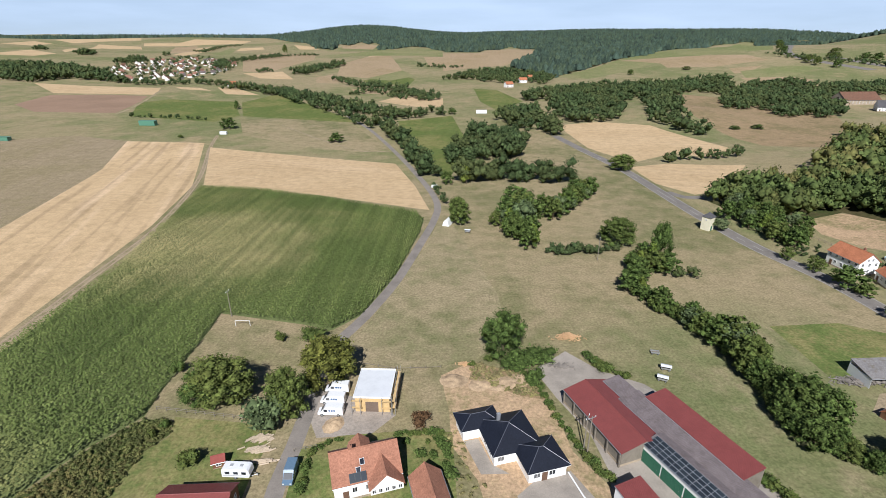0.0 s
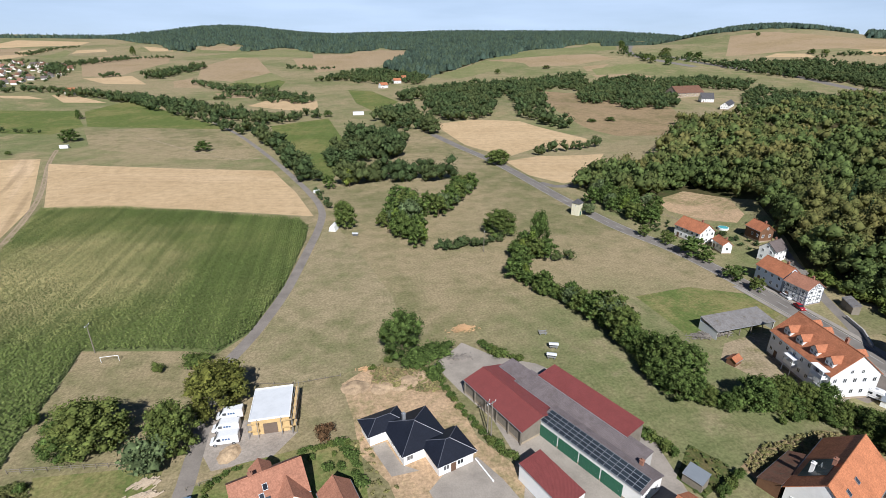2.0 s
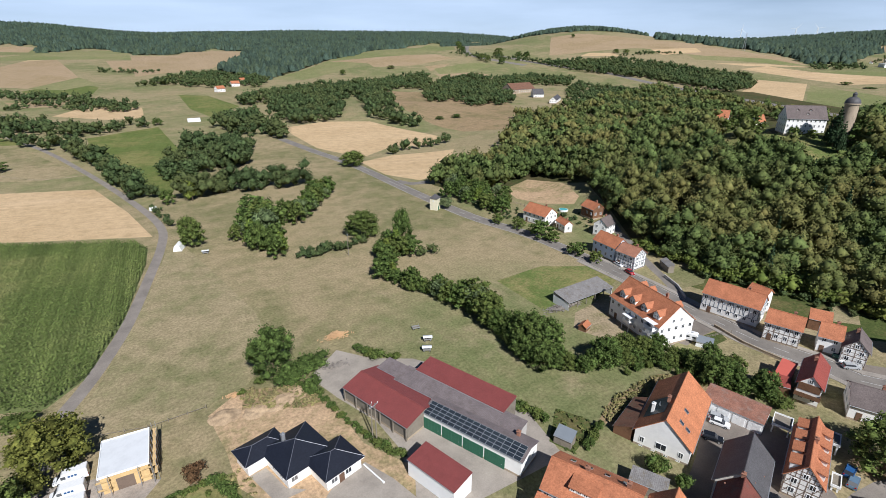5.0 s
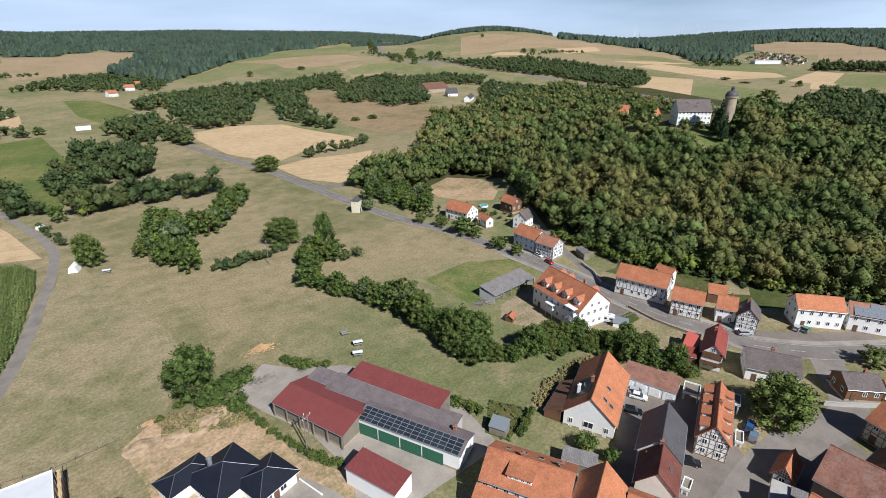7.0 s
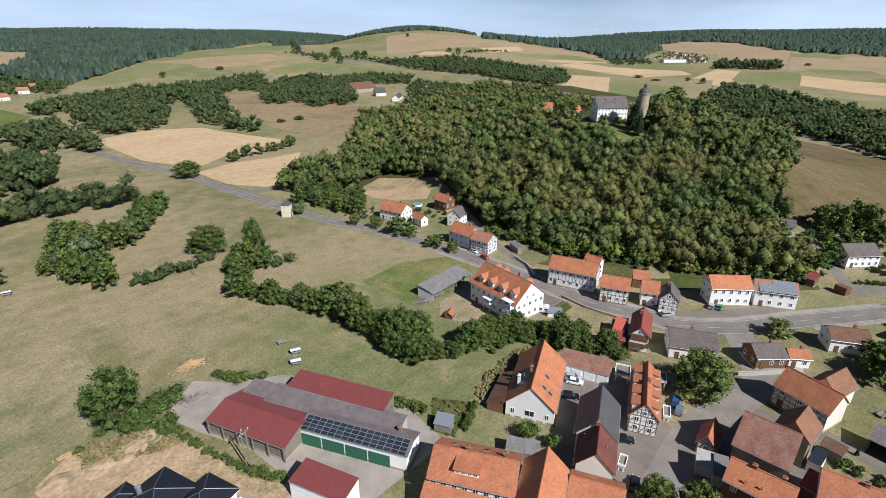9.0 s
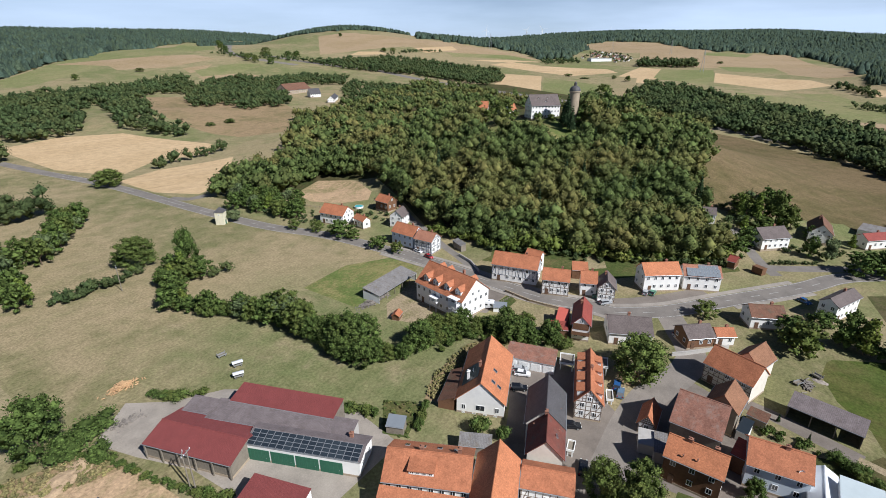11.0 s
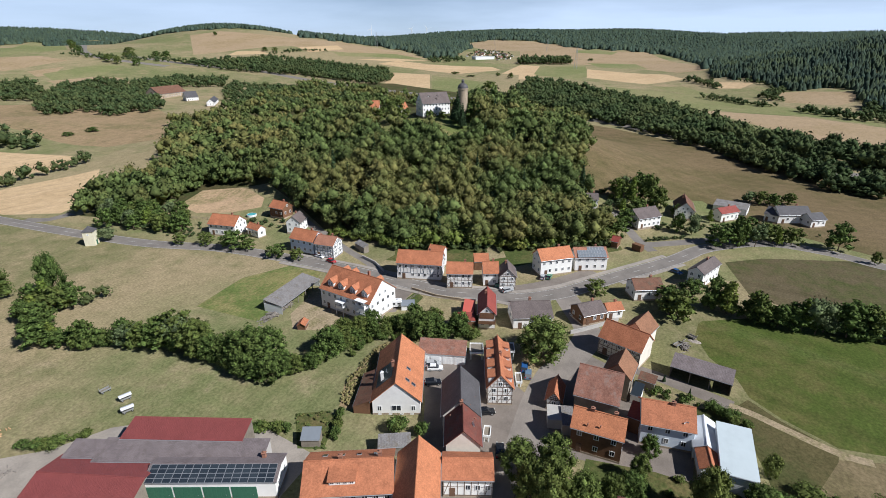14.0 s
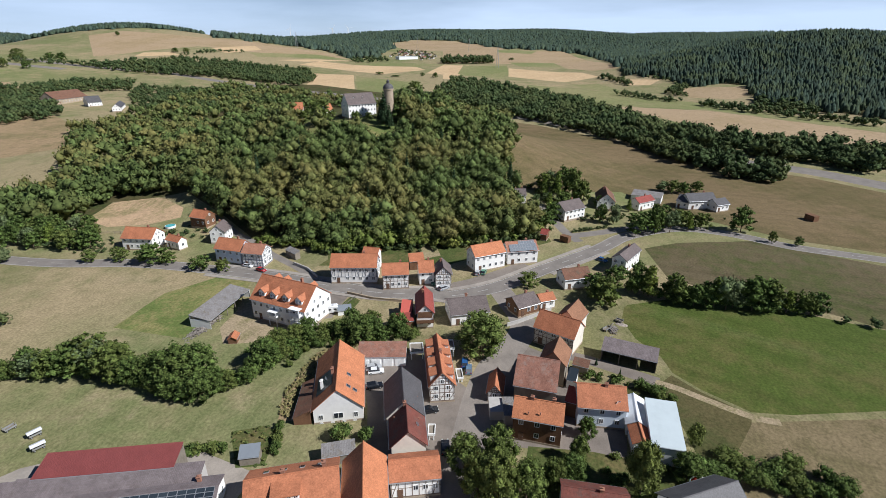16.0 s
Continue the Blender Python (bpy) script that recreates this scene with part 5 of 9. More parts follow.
treeline("bush", [(-333.1, 541.4), (-287.7, 536.9), (-241.2, 525.2)], 8.0, 6.0, 2.0, "dense dark field hedge bush", "field hedge")
treeline("bush", [(21.1, 109.3), (23.1, 103.5), (26.7, 90.2), (29.4, 80.9), (33.8, 72.2)], 1.4, 1.7, 0.4, "clipped green hedge along the drive", "drive hedge", 1.45)
treeline("bush", [(39.0, 115.3), (42.7, 109.4), (47.3, 105.4)], 1.8, 2.6, 0.6, "low green hedge by the farm", "farm hedge", 1.45)
treeline("bush", [(62.3, 77.2), (64.1, 71.8), (66.2, 65.5)], 1.5, 2.2, 0.5, "low green hedge by the farm", "farm hedge", 1.45)
treeline("bush", [(66.9, 54.9), (71.6, 57.0), (76.0, 59.1)], 1.0, 2.4, 0.1, "tall clipped garden hedge", "garden hedge", 0.95)
for spot in (((22.3, 112.2), 5.4, 8.4), ((18.2, 110.0), 4.4, 6.8), ((27.1, 113.5), 4.8, 7.2), ((23.3, 104.7), 4.4, 5.2)):
    plant("bush", *spot, None, "dense green bush by the building site")
# roadside trees
for x, y in scatter([(137.0, 233.6), (140.2, 212.4), (145.5, 187.6), (162.1, 206.8), (157.5, 242.6), (150.9, 252.0)], 5.5, 33):
    h = random.uniform(6, 11)
    plant("tree", (x, y), h, h * random.uniform(0.8, 1.1), None, "leafy tree at the forest foot", "forest edge trees", True)
for spot in (((127.4, 215.4), 6.3, 8.7), ((255.7, 15.9), 12.8, 9.9), ((256.0, 9.2), 15.9, 11.2), ((263.8, 1.7), 16.1, 12.1), ((261.7, -4.3), 11.6, 8.6), ((267.4, 13.1), 10.7, 8.9)):
    plant("tree", *spot, None, "leafy roadside tree with dark green crown", "", True)
for spot in (((140.7, 171.0), 6.2, 7.5), ((136.4, 181.7), 5.9, 6.5), ((141.9, 157.1), 8.7, 13.6), ((143.8, 150.9), 5.0, 7.4), ((142.2, 135.2), 5.7, 9.7), ((142.9, 125.6), 5.2, 6.7), ((239.1, -73.5), 12.2, 12.9), ((228.1, -82.9), 5.6, 4.3), ((226.7, -92.4), 4.5, 4.3), ((239.1, -57.1), 8.2, 10.2), ((239.5, -48.8), 8.7, 13.2), ((234.2, -38.4), 12.2, 14.6), ((225.6, -29.1), 10.1, 14.2), ((160.0, 12.8), 5.9, 8.5), ((268.8, 5.5), 14.6, 13.7), ((259.0, 15.3), 11.7, 15.0)):
    plant("tree", *spot, None, "leafy roadside tree with dark green crown")
treeline("tree", [(165.3, -22.5), (161.9, -36.4), (161.3, -53.3), (163.0, -66.7), (164.5, -79.0)], 3.0, 9.5, 2.2, "leafy tree in the meadow hedge", "meadow hedge")
treeline("bush", [(165.3, -20.5), (161.9, -36.4), (161.3, -53.3), (163.0, -66.7), (164.5, -79.0)], 2.4, 5.5, 1.6, "dense bush in the meadow hedge", "meadow hedge")
treeline("bush", [(163.8, -76.4), (158.3, -93.3), (154.9, -109.8)], 6.0, 4.0, 2.0, "low bush in the meadow hedge", "meadow hedge")
treeline("tree", [(151.8, -9.2), (159.4, -14.8), (165.0, -11.2)], 6.0, 7.0, 2.0, "dense garden tree beside houses", "garden trees")
for spot in (((74.5, 16.2), 9.2, 6.6), ((76.4, 9.6), 11.0, 7.4), ((67.7, 8.3), 13.1, 8.2), ((69.5, 3.3), 10.7, 7.1), ((74.6, -1.4), 7.3, 4.7), ((76.4, -4.5), 7.4, 5.2), ((82.4, -5.9), 6.9, 3.6), ((77.7, -17.6), 12.9, 6.3), ((83.0, -26.6), 6.7, 5.5), ((77.1, -13.2), 3.8, 3.7), ((90.5, -7.6), 5.2, 3.6), ((93.9, -29.8), 5.9, 3.3), ((68.2, 12.2), 11.6, 6.0)):
    plant("lime" if spot[1] > 9 else "fine", spot[0], spot[1], spot[2] * 1.2, None, "dense garden tree beside houses", "garden trees")
treeline("bush", [(85.3, -23.3), (85.8, -35.8), (86.2, -47.7), (87.0, -55.4)], 2.8, 4.5, 2.0, "dense bushes beside the meadow", "garden bushes")
treeline("bush", [(109.8, -18.8), (109.7, -22.5), (106.6, -27.9)], 1.8, 3.6, 1.2, "dense bushes beside the meadow", "garden bushes")
treeline("lightbush", [(171.5, 126.2), (169.4, 115.3), (168.5, 104.3), (173.2, 92.5), (179.3, 79.9), (184.3, 66.6), (190.3, 48.4), (196.2, 34.9), (205.8, 24.1), (216.9, 14.1)], 2.0, 6.0, 3.5, "light green shrub at the forest edge", "forest edge shrubs", 1.1)
treeline("lightbush", [(175.5, 93.7), (187.2, 67.6), (198.9, 37.9), (216.5, 20.5)], 2.4, 8.5, 4.0, "light green shrub at the forest edge", "forest edge shrubs", 1.0)
# woods farther off
def far_wood(label, outline, spacing, h, seed, mat=None):
    sp = [(x, y, h * random.uniform(0.5, 1.25), h * random.uniform(0.7, 1.3)) for x, y in scatter(outline, spacing, seed) if random.random() < 0.9]
    for kinds, part_of in ((MIDWOOD, [q for q in sp if math.hypot(q[0], q[1]) < 470]), (FARWOOD, [q for q in sp if math.hypot(q[0], q[1]) >= 470])):
        if part_of:
            wood("woodland", part_of, kinds, mat or M_LEAF_F, label)
W1 = "belt of deciduous woodland in the distance"
def belt(points, width, spacing, h, seed):
    far_wood(W1, buffer(curve(points), width), spacing, h, seed)
belt([(691.9, 259.6), (677.2, 173.1), (583.6, 82.7), (516.2, 16.6), (461.8, -33.8), (399.2, -70.4), (361.0, -99.4), (356.0, -98.2), (347.3, -121.6)], 26.0, 5.6, 12.0, 41)
belt([(706.5, 197.1), (673.5, 133.6), (608.5, 53.2), (516.2, -26.1), (471.9, -80.6), (426.0, -125.7), (406.4, -163.6), (380.9, -192.1)], 36.0, 6.5, 14.5, 42)
belt([(443.1, -130.0), (453.2, -179.8), (424.7, -211.3), (398.0, -240.6)], 30.0, 7.0, 12.0, 58)
far_wood(W1, [(727.8, 211.6), (888.5, 227.3), (862.4, 162.2), (709.9, 25.7), (590.8, -40.1), (499.1, -84.4), (462.2, -92.4), (522.7, 16.9), (625.8, 102.9)], 8.0, 14.0, 43)
far_wood(W1, [(842.4, 863.1), (854.2, 788.7), (823.4, 651.4), (796.0, 561.0), (760.2, 447.0), (851.1, 472.5), (909.8, 568.8), (903.0, 643.9), (902.9, 797.8), (891.4, 913.6)], 8.5, 13.0, 44)
belt([(-249.2, 754.0), (-171.2, 699.4), (-96.3, 606.6), (-38.5, 540.0)], 36.0, 8.0, 12.0, 50)
belt([(704.5, 1147.1), (715.2, 1063.4), (761.4, 1012.9), (806.1, 961.9)], 30.0, 12.0, 12.0, 57)
far_wood(W1, [(-888.3, 1063.6), (-823.6, 1067.4), (-679.0, 1001.5), (-566.4, 902.5), (-496.9, 831.3), (-625.0, 875.2), (-642.1, 822.6), (-705.1, 835.2)], 9.5, 17, 141)
belt([(-551.3, 861.9), (-464.9, 821.5), (-410.6, 837.7), (-345.9, 833.6)], 24.0, 9.0, 11.0, 142)
far_wood(W1, [(-953.6, 1385.5), (-1008.9, 1508.3), (-951.4, 1472.1), (-903.5, 1380.0)], 10, 16, 143)
far_wood(W1, [(-1176.1, 1542.2), (-1256.5, 1685.2), (-1189.0, 1616.2), (-1141.0, 1533.6)], 12, 14, 144)
belt([(-757.6, 1660.9), (-809.3, 1901.7), (-830.7, 2056.9), (-802.1, 2143.9)], 30.0, 12.0, 10.0, 145)
belt([(-763.6, 1446.7), (-752.5, 1485.6)], 22.0, 11.0, 11.0, 146)
far_wood(W1, [(-722.0, 1162.2), (-760.9, 1295.4), (-705.0, 1272.7), (-667.6, 1175.3)], 10, 14, 147)
belt([(-511.6, 1253.0), (-491.9, 1346.9), (-464.0, 1570.6)], 42.0, 11.0, 12.0, 148)
belt([(-440.9, 1577.0), (-381.3, 1621.6)], 30.0, 12.0, 11.0, 149)
far_wood(W1, [(-467.8, 1078.6), (-512.2, 1215.7), (-496.0, 1220.3), (-439.4, 1085.3)], 9, 14, 150)
belt([(-368.8, 1030.9), (-344.8, 1059.6)], 26.0, 9.0, 10.0, 151)
belt([(-277.0, 1008.0), (-264.6, 1103.8), (-239.1, 1252.8)], 36.0, 10.0, 14.0, 152)
belt([(-191.7, 946.4), (-144.6, 867.6), (-109.3, 811.3)], 26.0, 9.0, 11.0, 153)
belt([(-124.9, 743.6), (-107.5, 797.3), (-62.6, 723.9), (-10.9, 691.2)], 20.0, 8.0, 9.0, 154)
belt([(-115.0, 855.9), (-74.5, 814.8), (-35.6, 737.0), (-7.2, 703.0)], 32.0, 9.0, 12.0, 155)
belt([(-63.1, 569.8), (-39.7, 558.6), (-0.2, 582.8)], 28.0, 8.0, 11.0, 156)
belt([(-59.3, 1252.0), (-0.6, 1203.1), (33.5, 1232.5)], 30.0, 11.0, 10.0, 157)
belt([(-332.7, 800.1), (-293.3, 786.2), (-231.9, 750.7), (-197.4, 697.6)], 28.0, 8.0, 12.0, 158)
far_wood(W1, [(-0.5, 965.5), (53.4, 1097.2), (144.2, 1169.8), (213.3, 990.6), (167.2, 882.7), (140.6, 928.9), (111.5, 894.6), (47.4, 968.2)], 11, 13, 159)
far_wood(W1, [(152.0, 775.7), (254.6, 855.8), (375.0, 857.5), (452.5, 905.1), (487.2, 907.1), (432.0, 773.9), (446.7, 682.6), (394.3, 625.3), (403.2, 705.0), (365.5, 765.2), (320.8, 727.5), (250.3, 540.4), (237.5, 450.6), (224.2, 443.6), (215.2, 489.0), (200.7, 501.1), (223.7, 559.7), (274.6, 709.1), (215.8, 656.3), (204.9, 581.8), (180.2, 514.6), (123.5, 515.8), (123.0, 586.1)], 8.6, 13, 160)
far_wood(W1, [(111.1, 725.7), (139.0, 749.6), (134.4, 701.7), (111.8, 679.7)], 8, 15, 161)
far_wood(W1, [(2.3, 346.5), (7.3, 412.8), (33.5, 455.8), (63.3, 469.0), (73.0, 430.8), (59.3, 384.3), (31.1, 359.3)], 7.0, 11, 162)
far_wood(W1, [(62.5, 562.9), (80.1, 604.1), (109.9, 603.6), (107.3, 536.5), (84.4, 503.8), (63.5, 516.8)], 8, 14, 163)
far_wood(W1, [(455.5, 651.0), (532.4, 749.8), (594.2, 791.4), (666.1, 790.2), (600.7, 708.2), (548.5, 711.0), (449.5, 581.0), (404.0, 549.9)], 8, 12, 164)
far_wood(W1, [(1220.7, 345.7), (1322.2, 360.0), (1366.6, 250.4), (1250.2, 218.6)], 10, 19, 165)
far_wood(W1, [(1228.1, 577.0), (1379.0, 549.0), (1265.5, 489.6), (1170.2, 535.8)], 12, 11, 166)
belt([(1007.1, 891.2), (1115.3, 871.0), (1140.5, 818.2)], 22.0, 11.0, 9.0, 167)
belt([(793.4, -42.2), (760.3, -70.6), (720.6, -115.5)], 18.0, 6.5, 8.0, 168)
far_wood(W1, [(797.4, -107.3), (859.2, -133.9), (865.2, -146.4), (759.4, -131.2)], 7, 10, 169)
belt([(693.0, -137.2), (667.5, -163.0), (635.8, -189.6)], 18.0, 6.5, 10.0, 170)
belt([(982.5, -20.1), (941.2, -47.3), (876.9, -66.4)], 18.0, 8.0, 10.0, 171)
belt([(938.4, -100.6), (888.6, -149.7)], 14.0, 8.0, 7.0, 172)
belt([(653.9, -194.5), (614.9, -210.5), (591.0, -242.5), (566.8, -272.6)], 24.0, 7.0, 9.0, 173)
far_wood(W1, [(675.2, -194.3), (723.1, -203.3), (695.4, -235.0), (659.6, -251.7), (618.6, -232.4)], 7.5, 12, 174)
far_wood(W1, [(368.7, 690.0), (492.6, 834.0), (561.1, 844.0), (563.3, 800.1), (466.2, 645.7), (469.7, 608.3), (418.0, 534.2), (358.1, 535.8), (370.6, 596.2), (328.8, 599.5)], 8.0, 12, 181)
far_wood(W1, [(563.3, 800.1), (674.8, 782.2), (697.7, 715.9), (615.4, 642.3), (590.2, 682.2), (549.9, 722.1)], 8.5, 11, 182)
far_wood(W1, [(559.1, 587.9), (639.4, 654.6), (670.0, 522.6), (630.8, 414.0), (578.5, 363.9), (516.6, 398.3), (476.8, 446.2), (483.0, 500.6)], 8.5, 11, 183)
far_wood(W1, [(791.1, 950.1), (942.4, 851.9), (980.9, 749.5), (966.8, 550.3), (907.9, 507.5), (791.4, 460.3), (793.0, 567.1), (809.2, 648.1), (787.0, 778.7)], 9.0, 14, 184)
far_wood("leafy trees between the houses of the far village", [(-586.2, 880.6), (-682.8, 1096.8), (-704.1, 1291.4), (-660.8, 1437.9), (-468.7, 1244.6), (-412.8, 1030.9), (-416.8, 892.0), (-483.9, 840.1)], 24.0, 10.0, 34)
far_wood("leafy trees between the houses of the far hamlet", [(1332.9, 527.3), (1701.0, 616.8), (1695.7, 546.2), (1564.6, 449.0), (1399.9, 405.2), (1321.4, 420.7), (1468.6, 473.7), (1467.4, 549.8)], 20.0, 9.0, 180)
# lone trees in the far fields
for spot in (((-204.1, 482.7), 10.9, 18.1), ((-90.5, 424.2), 8.5, 15.0), ((-518.6, 1758.8), 28.5, 20.8), ((-243.2, 607.6), 9.9, 9.0), ((9.9, 576.6), 7.7, 12.8), ((963.1, 304.5), 6.9, 10.9), ((936.5, 272.0), 10.2, 14.1), ((972.4, 396.2), 5.0, 20.0), ((944.7, 352.8), 2.5, 21.7), ((761.7, 253.1), 16.0, 25.3), ((1427.0, 201.1), 6.5, 17.0), ((1193.4, 1247.5), 11.1, 13.8), ((824.2, 1126.9), 10.9, 25.8), ((811.5, 998.0), 17.5, 27.4), ((1039.4, 931.5), 11.0, 20.6), ((1052.3, 911.4), 11.4, 17.8), ((468.3, 1019.9), 6.9, 19.5), ((355.2, 1003.5), 11.5, 14.5), ((-227.3, 435.9), 3.2, 5.5), ((295.5, 477.2), 4.5, 14.3), ((272.9, 474.8), 3.7, 11.9)):
    plant("tree", *spot, None, "lone leafy tree in open fields", "field trees")
for x, y in [(760.9, 1215.6), (731.5, 1154.2), (821.3, 1319.6), (697.6, 1018.1), (696.6, 991.9), (712.6, 962.1), (765.6, 1055.7), (777.5, 1060.1), (802.5, 1015.9)]:
    plant("tree", (x, y), random.uniform(12, 18), random.uniform(16, 24), None, "broad leafy tree beside the motorway", "motorway trees")
# castle grounds
for spot in (((286.9, 115.2), 20.6, 13.0), ((281.7, 110.1), 16.1, 10.5), ((288.0, 118.2), 14.1, 9.2)):
    plant("fir", *spot, None, "dark tall conifer before the castle tower")
for spot in (((291.9, 136.0), 4.6, 7.2), ((290.5, 126.9), 5.0, 6.3), ((516.8, 289.7), 14.3, 22.0), ((300.5, 110.4), 7.0, 11.8), ((301.9, 101.7), 10.1, 13.2), ((271.3, 142.3), 6.6, 9.2), ((270.1, 128.5), 7.0, 9.7), ((297.8, 175.7), 7.9, 11.2), ((283.9, 156.7), 16.4, 18.6), ((294.4, 106.2), 13.5, 16.9)):
    plant("tree", *spot, None, "leafy tree beside the castle buildings", "castle trees")
for spot in (((153.0, -12.5), 10.1, 12.9), ((162.7, -9.3), 6.9, 9.7), ((173.9, -17.6), 5.5, 9.2), ((153.5, -14.6), 7.1, 8.3)):
    plant("tree", *spot, None, "dense garden tree beside houses", "garden trees", True)
for x, y in scatter(hill, 21.0, 17):
    if math.hypot(x, y) < 330 and clear(x, y, holes) and noise.noise(Vector((x / 45.0, y / 45.0, 9.0))) > 0.0:
        h = random.uniform(14, 20)
        plant("fir", (x, y), h, h * 0.5, None, "dark conifer among the hill forest", "forest conifers")
plant("fir", *((258.3, 30.6), 9.2, 4.0), None, "slim dark conifer beside a house")
plant("fir", *((117.9, -9.8), 2.6, 1.7), None, "slim dark conifer beside a house")
plant("fir", *((113.4, -15.5), 3.6, 1.6), None, "slim dark conifer beside a house")
for spot in (((235.8, -12.7), 9.6, 7.8), ((235.6, -18.6), 9.7, 7.2), ((228.9, -32.3), 10.2, 8.6), ((226.6, -35.9), 12.7, 7.9), ((230.1, -42.7), 11.2, 8.6), ((235.0, -51.2), 8.8, 7.5), ((256.1, -12.3), 7.1, 7.8), ((256.6, -26.7), 6.8, 7.0), ((299.8, -53.2), 7.5, 10.8), ((300.1, -47.9), 6.4, 9.4), ((299.0, -58.5), 6.8, 8.6), ((303.8, -66.3), 6.7, 9.4)):
    plant("tree", *spot, None, "dark leafy tree beside the new houses", "garden trees", True)
for spot in (((212.0, 18.1), 9.3, 10.6), ((216.7, 11.7), 10.8, 10.6), ((230.7, 9.9), 9.7, 9.8), ((209.7, 26.5), 8.0, 9.6), ((208.0, 21.7), 8.4, 8.5), ((245.4, 12.2), 7.9, 9.3), ((251.6, 5.3), 7.0, 10.4), ((263.5, -3.0), 8.9, 12.1)):
    plant("tree", *spot, None, "leafy tree on the bank beside houses", "bank trees", True)
WEED = [crown_data(s, "bush", 46, 0.09, 4) for s in (41, 42, 43)]
wood("weeds", [(x, y, random.uniform(0.6, 1.2), random.uniform(0.9, 1.5)) for x, y in scatter([(77.9, 60.7), (85.2, 63.9), (94.3, 65.0), (102.8, 64.7), (109.0, 61.0), (111.5, 56.1), (107.9, 55.2), (105.6, 59.6), (97.5, 60.5), (88.7, 59.1), (78.8, 57.2)], 0.8, 51)], WEED, M_STRAW, "tall dry weeds along the stream bank")
wood("weeds", [(x, y, random.uniform(0.3, 0.9), random.uniform(0.7, 1.5)) for x, y in scatter([(71.1, 68.6), (74.8, 62.3), (74.1, 59.1), (64.7, 55.9), (62.6, 61.2)], 1.7, 55)], WEED, M_LEAF_J, "leafy vegetable plants in beds")
wood("weeds", [(x, y, random.uniform(0.4, 1.1), random.uniform(1.2, 2.2)) for x, y in scatter([(8.3, 112.6), (22.2, 107.2), (24.8, 97.4), (19.5, 98.7), (13.6, 102.1), (6.7, 105.3)], 1.1, 52)], WEED, M_STRAW, "scattered weeds on the bank of dug earth")
wood("weeds", [(x, y, random.uniform(0.3, 0.8), random.uniform(1.0, 2.0)) for x, y in scatter([(2.1, 87.5), (5.6, 82.4), (7.4, 73.5), (10.4, 69.3), (1.8, 69.3), (0.8, 80.8)], 2.4, 53)], WEED, M_STRAW, "scattered weeds on the building site")
wood("weeds", [(x, y, random.uniform(0.6, 1.3), random.uniform(1.0, 1.8)) for x, y in scatter([(-79.4, 71.7), (-75.5, 80.7), (-68.3, 90.6), (-61.7, 90.0), (-60.1, 85.6), (-63.0, 80.7), (-63.4, 73.3), (-63.2, 66.9), (-82.0, 66.9)], 0.95, 54)], WEED, M_WEEDGREEN, "rank green and brown weeds beside the maize")
treeline("tree", [(156.3, 350.5), (176.1, 361.2), (196.8, 363.5), (222.0, 369.1)], 6.0, 9.0, 2.0, "leafy tree between stubble fields", "field hedge")
# gardens
for poly, step, h, seed in (([(172.2, 102.4), (178.0, 84.5), (186.0, 57.1), (197.8, 37.7), (213.9, 15.1), (207.0, 11.5), (194.0, 29.7), (180.2, 55.4), (165.5, 98.8)], 3.4, 3.4, 1), ([(114.7, -3.3), (115.7, -10.5), (112.0, -18.4), (109.0, -17.4), (109.7, -4.9)], 2.4, 1.9, 2), ([(84.5, -3.3), (86.3, -16.9), (88.8, -25.9), (82.8, -25.1), (77.0, -3.6)], 4.0, 2.4, 3),
                            ([(150.8, 207.3), (158.6, 191.1), (148.2, 180.3), (141.0, 195.7)], 4.0, 2.4, 4), ([(165.4, 176.5), (168.1, 149.1), (173.8, 156.4), (177.9, 172.0)], 5.0, 2.4, 5), ([(234.7, -4.3), (235.8, -17.3), (250.0, -25.8), (247.4, -9.5)], 4.0, 3.0, 6), ([(-65.7, 82.3), (-65.9, 88.2), (-61.0, 90.0), (-59.5, 85.6), (-61.2, 80.7)], 3.0, 2.4, 7), ([(-10.4, 85.7), (0.8, 86.1), (1.9, 73.5), (-5.0, 77.8)], 3.2, 1.8, 8),
                            ([(7.0, 110.5), (21.6, 108.1), (17.8, 113.1), (10.2, 114.4)], 4.0, 2.2, 9), ([(140.2, 6.2), (149.4, -0.3), (146.8, 2.3)], 4.0, 2.0, 10), ([(263.1, -50.9), (260.7, -76.2), (253.6, -72.1), (250.9, -49.2)], 6.0, 2.5, 13),
                            ([(122.9, 50.8), (121.5, 37.7), (117.7, 40.0), (118.4, 49.1)], 3.5, 3.5, 14), ([(93.2, -35.4), (94.1, -50.3), (91.6, -57.2), (84.1, -54.3), (84.3, -30.4)], 3.6, 3.6, 15), ([(261.5, 26.2), (262.7, 8.2), (244.6, 8.4), (241.5, 20.7)], 5.0, 4.5, 16), ([(148.9, 227.2), (157.4, 208.6), (147.0, 196.7), (139.1, 214.5)], 4.5, 3.0, 17)):
    for x, y in scatter(poly, step, seed):
        hh = h * random.uniform(0.6, 1.3)
        plant("bush", (x, y), hh, hh * random.uniform(0.9, 1.5), None, "small green shrub in a village garden", "garden shrubs")
treeline("bush", [(218.7, -0.2), (229.8, -15.8)], 1.6, 2.0, 0.2, "long clipped green garden hedge", "garden hedge", 1.45)
treeline("bush", [(-27.2, 69.5), (-27.7, 77.7), (-26.8, 81.6), (-21.4, 84.8)], 1.2, 1.4, 0.15, "low clipped garden hedge", "garden hedge", 1.45)
